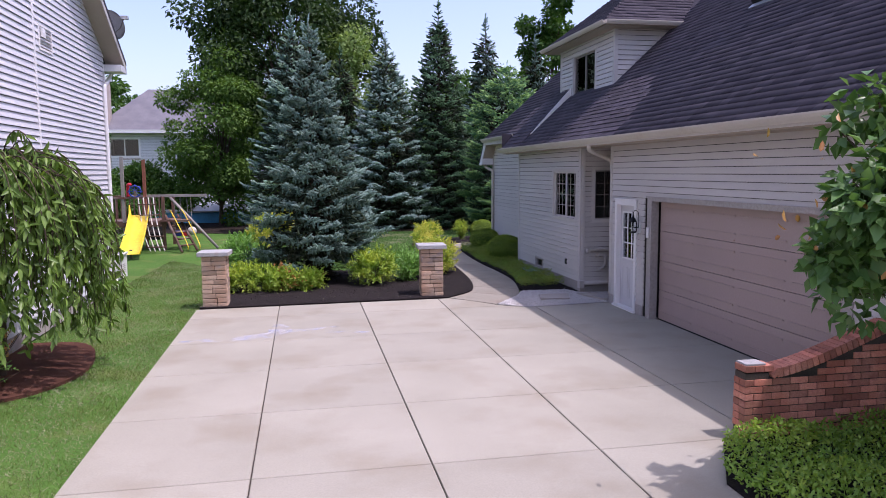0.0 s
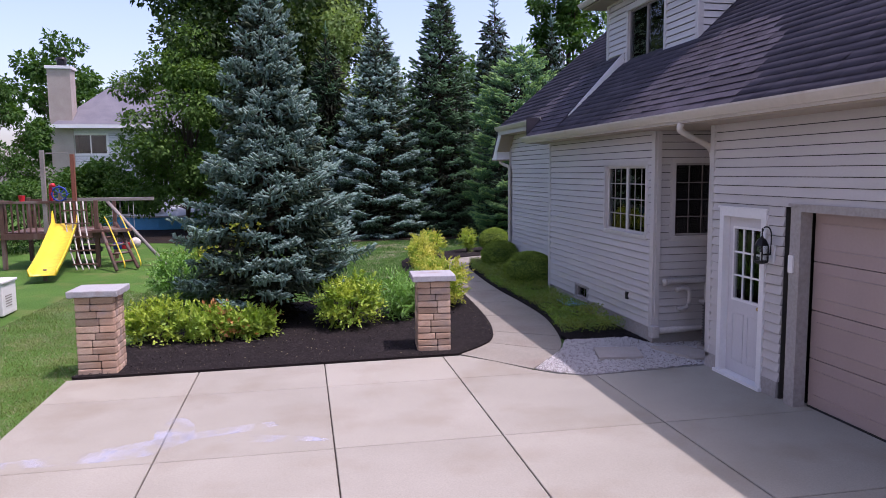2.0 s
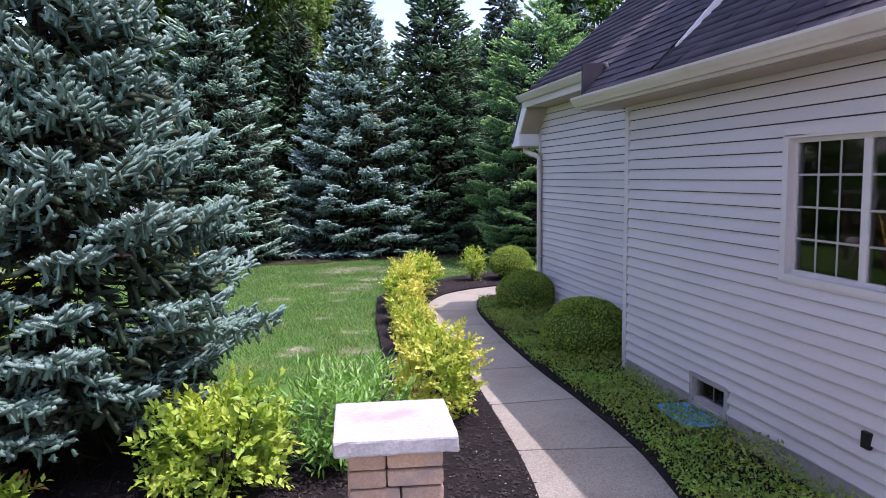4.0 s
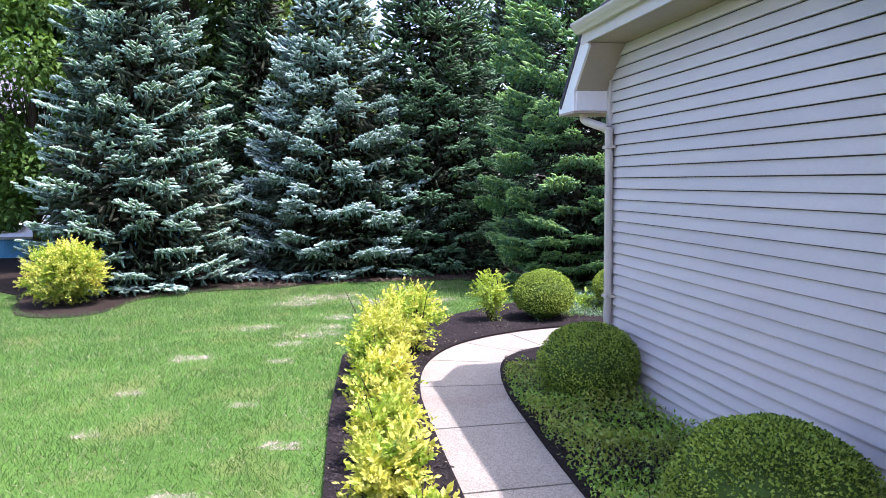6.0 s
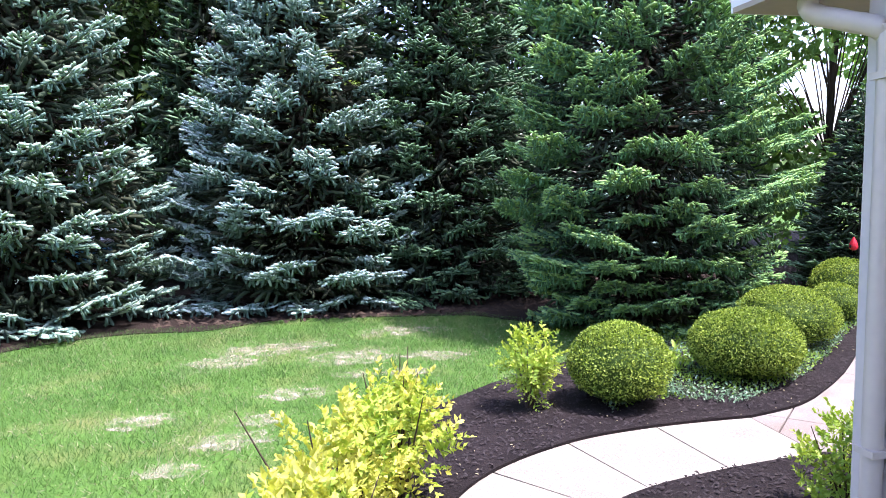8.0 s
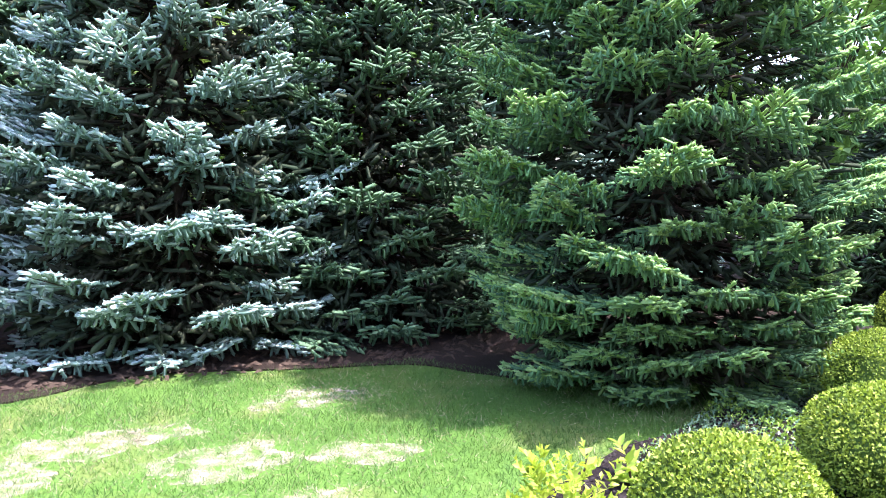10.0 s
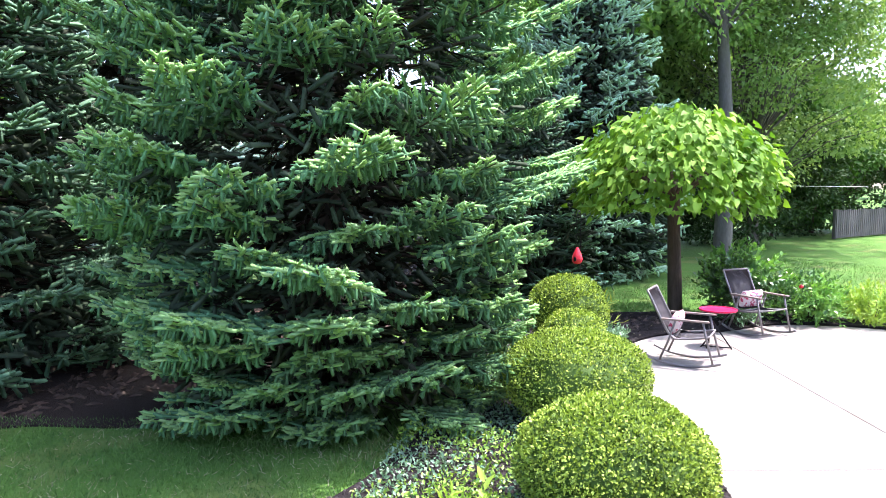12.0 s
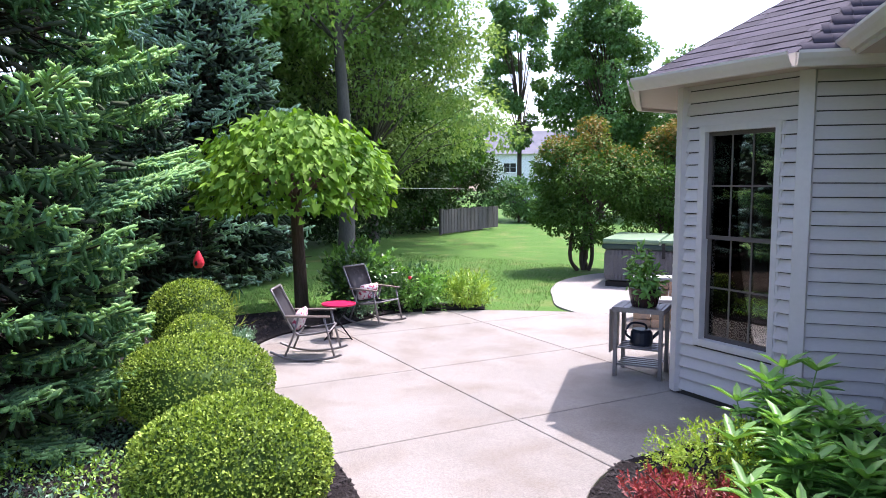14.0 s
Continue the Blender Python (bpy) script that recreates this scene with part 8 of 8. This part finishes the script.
# front bed
shrub("spirea", 1.88, 17.3, [(0, 0, 0.42, 0.58, 0.5, 0.42), (0.2, 0, 0.6, 0.35, 0.35, 0.3), (-0.25, -0.1, 0.5, 0.3, 0.3, 0.3)], [F_SPIREA, F_LIME], 2600, 0.075, "yellow-green spirea mound in dark mulch", 130, 0.52, stems=14)
shrub("lance_leaf_perennial", 2.75, 17.75, [(0, 0, 0.4, 0.45, 0.45, 0.42), (0.3, 0.4, 0.4, 0.4, 0.4, 0.4)], [F_LANCE], 2600, 0.11, "lance-leaved green perennial clump", 131, 0.2, "diamond", 0.6)
for i, (x, y, w, h) in enumerate(((-0.35, 16.75, 0.46, 0.58), (-1.2, 16.8, 0.46, 0.66), (0.25, 16.8, 0.36, 0.5))):
    shrub("bronze_spirea", x, y, [(0, 0, h * 0.5, w, w * 0.7, h * 0.5), (0.2, 0.1, h * 0.6, w * 0.6, w * 0.5, h * 0.45), (-0.25, 0, h * 0.5, w * 0.5, w * 0.5, h * 0.45)], [F_SPIREA, F_RUST] if i != 1 else [F_SPIREA, F_LIME], 2000, 0.075, "spreading spirea with bronze-tinted new leaves" if i != 1 else "spreading yellow-green spirea by the pillar", 140 + i, 0.54, stems=12, split=0.85 if i != 1 else 0.5)
shrub("peony", -0.75, 18.9, [(0, 0, 0.4, 0.6, 0.5, 0.42)], [F_DOGWOOD], 1800, 0.13, "dark green peony clump beneath the spruce", 145, 0.32, "oval", 0.4)
shrub("golden_bush", -1.2, 22.2, [(0, 0, 0.6, 0.5, 0.5, 0.6), (0.1, 0, 1.05, 0.35, 0.35, 0.4)], [F_SPIREA, F_GOLD], 3800, 0.05, "yellow-green bush behind the blue spruce", 146, 0.6)
shrub("leafy_bush", -1.5, 20.6, [(0, 0, 0.55, 0.5, 0.5, 0.55)], [F_LANCE], 2600, 0.07, "green bush between spruce and lawn", 147, 0.5)
# patio beds
shrub("red_barberry", 9.8, 25.85, [(0, 0, 0.13, 0.26, 0.42, 0.15), (0.1, 0.25, 0.15, 0.22, 0.3, 0.14), (-0.05, -0.3, 0.13, 0.22, 0.3, 0.14), (-0.15, -0.55, 0.15, 0.24, 0.3, 0.15)], [F_BARBERRY], 6600, 0.022, "dwarf crimson barberry at the patio bed's edge", 150, 0.6, upright=0.9, stems=30)
shrub("gold_spirea", 10.2, 25.78, [(0, 0, 0.26, 0.36, 0.48, 0.26), (0.1, -0.2, 0.32, 0.28, 0.32, 0.22)], [F_SPIREA, F_LIME], 5600, 0.024, "small yellow-green spirea against the bay wall", 151, 0.5, stems=14, split=0.4)


def star_plant(x, y, stems, height, label, seed):
    """Tall perennial: stems with whorls of long drooping leaves."""
    q = np.random.default_rng(seed)
    s = thing("leafy_perennial", (x, y, 0.02), label, "perennial", "leafy perennials")
    tubes, P, D, N, L = [], [], [], [], []
    for k in range(stems):
        a, rr = q.uniform(0, 2 * np.pi), q.uniform(0.02, 0.28)
        h = height * q.uniform(0.6, 1.05)
        foot, top = np.array([rr * math.cos(a) * 0.5, rr * math.sin(a) * 0.5, 0]), np.array([rr * math.cos(a) * 1.5, rr * math.sin(a) * 1.5, h])
        tubes.append((np.array([foot, (foot + top) / 2 + [0, 0, 0.04], top]), [0.009, 0.007, 0.004]))
        for t in np.linspace(0.35, 1.0, 6):
            for j in range(5):
                b = 2 * np.pi * j / 5 + t * 9 + q.uniform(-0.3, 0.3)
                P.append(foot + (top - foot) * t)
                D.append((math.cos(b), math.sin(b), 0.35 - 0.7 * (1 - t) + (0.4 if t > 0.95 else 0)))
                N.append((0.1 * math.cos(b), 0.1 * math.sin(b), 1.0))
                L.append(q.uniform(0.14, 0.24))
    L = np.array(L)
    leaves("foliage", np.array(P), np.array(D), np.array(N), L, L * 0.31, [F_LANCE], s, "oval", fold=0.2)
    tubes_mesh("stem_cluster", tubes, F_LANCE, s, sides=5)


for i, (x, y, k, h) in enumerate(((10.0, 25.4, 10, 0.62), (9.65, 25.38, 11, 0.5), (10.35, 25.42, 7, 0.82), (9.85, 25.1, 11, 0.55), (10.35, 25.1, 10, 0.6))):
    star_plant(x, y, k, h, "tall green perennial with whorled pointed leaves by the bay", 160 + i)
shrub("hydrangea", 16.2, 30.75, [(0, 0, 0.55, 0.6, 0.6, 0.5)], [F_DOGWOOD, F_LANCE], 2600, 0.09, "rounded leafy green shrub behind the chairs", 170, 0.6)
shrub("rose_bush", 16.5, 29.9, [(0, 0, 0.35, 0.5, 0.5, 0.36)], [F_LANCE, F_DOGWOOD], 2200, 0.07, "loose green rose bush with a red bloom", 171, 0.6)
shrub("chartreuse_perennial", 16.9, 29.15, [(0, 0, 0.28, 0.5, 0.45, 0.3)], [F_SPIREA], 2600, 0.06, "bright green perennial mound at the bed's end", 172, 0.35, upright=0.9)
shrub("daylily_clump", 13.2, 31.6, [(0, 0, 0.24, 0.22, 0.22, 0.24)], [F_LANCE, F_COVER_O], 900, 0.17, "arching grassy clump near the feeder", 173, 0.08, upright=1.0)
for x, y, s_ in ((15.6, 30.55, 0.3), (13.2, 31.2, 0.28), (12.7, 30.95, 0.25)):
    shrub("low_perennial", x, y, [(0, 0, 0.1, s_, s_, 0.13)], [F_VINCA], 700, 0.045, "low pale-green edging plant", 180 + int(x * 10), 0.5)
bm = bmesh.new()
bmesh.ops.create_icosphere(bm, subdivisions=2, radius=0.03)
tagged(part("rose_bloom", bm, M_RED), "single red rose bloom", "flower").location = (16.05, 29.85, 0.58)
pipe("bloom_stem", [(0.1, 0, -0.3), (0, 0, -0.02)], 0.006, F_LANCE, bpy.data.objects["rose_bloom"], sides=5)
for i, (x, y) in enumerate(((8.05, 29.15), (7.6, 29.35), (8.4, 28.95))):
    shrub("seedling", x, y, [(0, 0, 0.12, 0.16, 0.16, 0.14)], [F_SPIREA], 60, 0.10, "small light-green seedling in ground cover", 190 + i, 0.5, "oval", 0.5, stems=4)


# ---- low cover ----
def cover(name, poly, density, mats, leaf, height, label, mound=0.0, keep_out=(), ratio=0.5):
    p = scatter(poly, density, keep_out)
    n_ = len(p)
    k = wave(p, 2.6) * 0.5
    z = 0.02 + height * (0.6 + 0.55 * k) * rng.uniform(0.3, 1.0, n_) + mound * (0.5 + k)
    P = np.column_stack([p, np.maximum(z, 0.015)])
    D = unit(rng.normal(size=P.shape) + np.array([0, 0, 0.5]))
    N = unit(rng.normal(size=P.shape) * 0.5 + np.array([0, 0, 1.0]))
    L = leaf * rng.uniform(0.6, 1.3, n_)
    idx = None if len(mats) == 1 else (k + rng.normal(size=n_) * 0.2 > 0.05).astype(int)
    return tagged(leaves(name, P, D, N, L, L * ratio, mats, None, "diamond", idx), label, "ground cover", kind="stuff")


STRIP = [(5.25, 15.7), (6.3, 15.75), (6.3, 19.9), (6.75, 20.0), (6.75, 24.0), (6.4, 24.6), (5.95, 24.9)] + [q for q in RIGHT[::-1] if 15.8 < q[1] < 24.6]
cover("ground_cover", STRIP, 2600, [F_COVER, F_COVER_O], 0.04, 0.36, "low leafy green ground cover beside the path")
cover("ground_cover", [(7.7, 28.0), (8.5, 27.75), (9.6, 28.35), (10.4, 29.0), (11.6, 30.1), (12.6, 30.9), (12.0, 31.9), (10.8, 31.6), (9.6, 30.9), (8.5, 30.1), (7.8, 29.7), (7.2, 28.6), (7.15, 27.75)], 1700, [F_VINCA, F_COVER], 0.038, 0.13, "pale variegated vinca among the boxwoods")
cover("low_hedge", [(3.74, 2.2), (7.3, 2.2), (7.3, 6.08), (4.7, 6.05), (4.33, 6.0), (3.83, 5.2)], 1900, [F_HEDGE, F_SPIREA], 0.055, 0.36, "clipped bright green low hedge before the brick wall")

# weeping cherry at the drive's edge
wc = thing("weeping_cherry", (-3.95, 10.4, 0), "weeping cherry with long hanging leafy shoots", "tree")
tubes_mesh("trunk", [(np.array(smooth3([(0, 0, 0), (0.05, 0, 0.8), (0.0, 0, 1.7), (0.05, 0, 2.5)], 4)), np.linspace(0.07, 0.04, 13))], M_BARK, wc, sides=8)
strands, P, D, N, L = [], [], [], [], []
q = np.random.default_rng(77)
for k in range(300):
    a = q.uniform(0, 2 * np.pi)
    rr = 1.6 * q.uniform(0.25, 1.0) ** 0.6
    topz = 2.75 + 0.55 * (1 - rr / 1.6) + q.normal() * 0.1
    endz = q.uniform(0.45, 1.5) if rr > 0.7 else q.uniform(1.0, 2.0)
    pts = np.array(smooth3([(0.05, 0, 2.3), (0.45 * rr * math.cos(a), 0.45 * rr * math.sin(a), topz), (0.85 * rr * math.cos(a), 0.85 * rr * math.sin(a), topz - 0.2), (rr * math.cos(a), rr * math.sin(a), (topz + endz) / 2), (1.03 * rr * math.cos(a), 1.03 * rr * math.sin(a), endz)], 5))
    strands.append((pts, np.linspace(0.012, 0.003, len(pts))))
    m = 38
    t = q.uniform(0.25, 1.0, m) * (len(pts) - 1)
    i0 = np.minimum(t.astype(int), len(pts) - 2)
    p = pts[i0] + (pts[i0 + 1] - pts[i0]) * (t - i0)[:, None]
    P.append(p)
    d = q.normal(size=(m, 3)) * 0.45 + np.array([0.25 * math.cos(a), 0.25 * math.sin(a), -0.95])
    D.append(d)
    N.append(q.normal(size=(m, 3)) * 0.6 + np.array([math.cos(a), math.sin(a), 0.4]))
    L.append(q.uniform(0.12, 0.20, m))
tubes_mesh("weeping_branchwork", strands, M_TWIG, wc, sides=3)
L = np.concatenate(L)
leaves("crown", np.concatenate(P), np.concatenate(D), np.concatenate(N), L, L * 0.36, [F_CHERRY], wc, "oval")
shrub("twiggy_shrub", -3.95, 9.6, [(0, 0, 0.45, 0.5, 0.45, 0.45)], [F_LANCE, F_RUST], 900, 0.05, "open twiggy shrub beneath the cherry", 78, 0.5, stems=60)

# glossy-leaved small tree that overhangs the brick wall
broadleaf("crabapple_tree", 4.98, 4.4, 3.6, 0.92, 1.62, F_CRAB, "small glossy-leaved tree with reddish new leaves", 4800, 0.145, 81, 0.06, 60, flat=0.9)
sh = np.random.default_rng(5)
tips = np.column_stack([4.98 + sh.normal(size=90) * 0.6, 4.4 + sh.normal(size=90) * 0.5, sh.uniform(1.9, 3.2, 90)])
tagged(leaves("red_leaf_tips", tips, sh.normal(size=(90, 3)) + [0, 0, 1], sh.normal(size=(90, 3)), 0.10, 0.045, [F_RUST], bpy.data.objects["crabapple_tree"], "oval"), "reddish young leaves")
bpy.data.objects["red_leaf_tips"].matrix_parent_inverse = Matrix.Translation((-4.98, -4.4, 0))

# planter greenery
P, O = on_lumps(900, [(0, 0, 0.6, 0.45, 0.45, 0.35)], 0.3)
leaves("foliage", P, O + rng.normal(size=P.shape) * 0.4, O + [0, 0, 0.7], 0.09, 0.05, [F_LANCE], planter, "diamond")

# ---- loose stuff: chips, stones, grass ----
def chips(name, poly, density, mat, size, label, keep_out=(), z=0.03):
    p = scatter(poly, density, keep_out)
    n_ = len(p)
    P = np.column_stack([p, z + rng.uniform(0.0, 0.018, n_)])
    d = unit(np.column_stack([rng.normal(size=(n_, 2)), rng.normal(size=n_) * 0.25]))
    L, W = size * rng.uniform(0.5, 1.4, n_)[:, None], size * rng.uniform(0.12, 0.3, n_)[:, None]
    up = np.array([0, 0, 1.0])
    s = unit(np.cross(d, up))
    V = np.stack([P - d * L / 2 - s * W, P - d * L / 2 + s * W, P + d * L / 2, P + up * W * 1.2], 1).reshape(-1, 3)
    F = (np.array([[0, 1, 3], [1, 2, 3], [2, 0, 3]])[None] + 4 * np.arange(n_)[:, None, None]).reshape(-1, 3)
    return tagged(array_mesh(name, V, F, mat), label, "mulch", kind="stuff")


chips("mulch_chips", BED, 330, M_CHIP, 0.045, "loose shredded bark chips")
chips("mulch_chips", BED_HOUSE, 300, M_CHIP, 0.045, "loose shredded bark chips", z=0.028)
chips("wood_flecks", BED, 14, M_THATCH, 0.022, "pale wood flecks in the mulch", z=0.034)
chips("litter_twigs", [(2, 33.4), (8, 33.2), (12, 34), (12, 36.5), (2, 37)], 60, M_TWIG, 0.12, "fallen twigs and needles", z=-0.01)


def pebbles(name, poly, density, size, label, keep_out=()):
    p = scatter(poly, density, keep_out)
    n_ = len(p)
    base = np.array([(1, 0, 0), (0, 1, 0), (-1, 0, 0), (0, -1, 0), (0, 0, 1), (0, 0, -1.0)])
    F = np.array([(i, (i + 1) % 4, 4) for i in range(4)] + [((i + 1) % 4, i, 5) for i in range(4)])
    sc = size * rng.uniform(0.5, 1.2, (n_, 1, 1)) * rng.uniform(0.55, 1.2, (n_, 1, 3)) * np.array([1, 1, 0.7])
    a = rng.uniform(0, 2 * np.pi, n_)
    V = base[None] * sc * (1 + rng.normal(size=(n_, len(base), 1)) * 0.2)
    x_, y_ = V[..., 0] * np.cos(a)[:, None] - V[..., 1] * np.sin(a)[:, None], V[..., 0] * np.sin(a)[:, None] + V[..., 1] * np.cos(a)[:, None]
    V = np.stack([x_ + p[:, :1], y_ + p[:, 1:], V[..., 2] + 0.004 + rng.uniform(0, 0.012, (n_, 1))], -1).reshape(-1, 3)
    Fa = (F[None] + len(base) * np.arange(n_)[:, None, None]).reshape(-1, 3)
    return tagged(array_mesh(name, V, Fa, M_GRAVEL), label, "gravel", kind="stuff")


STONES = [[(5.36, 14.9), (6.0, 14.8), (5.84, 14.24), (5.2, 14.32)], [(6.22, 14.78), (6.75, 14.7), (6.95, 13.98), (6.5, 14.0)]]
pebbles("marble_chips", GRAVEL, 2100, 0.0165, "white marble chips", STONES)

THATCH = []
film, fn_, fl, fb_ = nodes_of("thatch_film")
fg = fn_.new("ShaderNodeNewGeometry")
fz = noise_node(fn_, fl, fg.outputs["Position"], 7.0, 6.0)
fb_.inputs["Base Color"].default_value = (0.36, 0.33, 0.24, 1)
fb_.inputs["Roughness"].default_value = 0.95
fl.new(ramp(fn_, fl, fz.outputs[0], 0.38, 0.85), fb_.inputs["Alpha"])
for x, y, r_ in ((3.68, 27.97, 0.32), (2.85, 28.71, 0.30), (2.04, 26.84, 0.26), (3.36, 30.91, 0.42), (3.9, 28.5, 0.25), (3.3, 27.4, 0.22), (4.2, 29.3, 0.3), (3.78, 31.43, 0.5), (4.95, 30.79, 0.5), (5.75, 32.24, 0.5), (4.4, 31.6, 0.3), (3.3, 22.0, 0.24), (3.1, 21.3, 0.2), (2.5, 22.3, 0.24), (3.3, 23.3, 0.18), (2.9, 24.6, 0.14), (1.6, 25.3, 0.18), (3.2, 26.4, 0.16), (6.0, 30.6, 0.35), (5.5, 29.9, 0.25), (2.2, 22.0, 0.15), (1.5, 24.0, 0.13), (4.9, 29.9, 0.2)):
    THATCH.append((x, y, r_))
    bm = bmesh.new()
    ring = []
    for k in range(20):
        t = 2 * math.pi * k / 20
        rr = r_ * (0.85 + 0.6 * noise.noise(Vector((x * 5 + 1.8 * math.cos(t), y * 5 + 1.8 * math.sin(t), 0))))
        ring.append(bm.verts.new((x + 1.3 * rr * math.cos(t), y + 0.85 * rr * math.sin(t), -0.024)))
    bm.faces.new(ring)
    tagged(part("dry_patch", bm, film), "thin straw-coloured patch in the lawn", "dry grass", "dry patches", kind="stuff")


def grass(name, poly, density, blade, label, keep_out=(), thin=(), mat=None, dry=0.10):
    """Mown blades; in and round the dry spots many are short and straw-coloured."""
    p = scatter(poly, density, keep_out)
    w = np.clip(dry + 0.5 * dry * wave(p, 2.3, 1.0) / 0.5, 0, 1)
    for x, y, r_ in thin:
        d2 = ((p[:, 0] - x) / 1.25) ** 2 + ((p[:, 1] - y) / 0.85) ** 2
        w = np.maximum(w, np.exp(-0.8 * d2 / r_ ** 2) * np.clip(0.85 + 0.55 * wave(p, 9.0, 3.0), 0, 1))
    p, w = p[rng.uniform(0, 1, len(p)) > 0.25 * w], w
    w = np.clip(dry + 0.5 * dry * wave(p, 2.3, 1.0) / 0.5, 0, 1)
    for x, y, r_ in thin:
        d2 = ((p[:, 0] - x) / 1.25) ** 2 + ((p[:, 1] - y) / 0.85) ** 2
        w = np.maximum(w, np.exp(-0.8 * d2 / r_ ** 2) * np.clip(0.85 + 0.55 * wave(p, 9.0, 3.0), 0, 1))
    n_ = len(p)
    straw = (rng.uniform(0, 1, n_) < w).astype(int)
    k = 0.5 * wave(p, 1.4) + 0.25 * wave(p, 4.7, 2.0)
    P = np.column_stack([p, np.full(n_, -0.032)])
    D = unit(np.column_stack([rng.normal(size=(n_, 2)) * (0.55 + 0.7 * straw[:, None]), np.ones(n_)]))
    N = unit(rng.normal(size=(n_, 3)) * np.array([1, 1, 0.2]))
    L = blade * rng.uniform(0.6, 1.25, n_) * (1 + 0.5 * k) * (1 - 0.25 * w)
    return tagged(leaves(name, P, D, N, L, rng.uniform(0.004, 0.008, n_), [mat or F_GRASS, F_STRAW], None, "blade", straw), label, "grass", kind="stuff")


BACK_LAWN = [(-2.5, 20.5), (3.8, 20.5), (3.9, 24), (4.1, 26.3), (6.0, 28.7), (7.2, 29.5), (8.4, 30.1), (9.3, 30.5), (9.7, 31.6), (8.4, 32.3), (7.6, 33.4), (-2.5, 33.4)]
KEEP = [BED, WALK_POLY, PATIO, [(x, y + 0.3) for x, y in LITTER]]
grass("lawn_grass", BACK_LAWN, 1900, 0.064, "fine mown lawn grass with pale dry patches", KEEP, THATCH)
grass("lawn_grass", [(-4.3, 5.0), (-2.0, 5.0), (-2.0, 15), (-1.2, 18), (-1.0, 20.5), (-4.0, 24), (-4.3, 18.4)], 1700, 0.06, "mown lawn grass beside the driveway", [DRIVE, BED], [(-2.6, 9.5, 0.5), (-2.4, 11.0, 0.4), (-2.5, 7.4, 0.6), (-3.2, 13.5, 0.6), (-2.5, 13.2, 0.4), (-3.0, 6.0, 0.7)], F_FRONTGRASS, 0.34)
grass("lawn_grass", [(12.5, 31.2), (17.0, 28.0), (24, 28), (26, 33.5), (16, 33.5)], 320, 0.09, "mown lawn grass beyond the patio", [BED, PATIO])
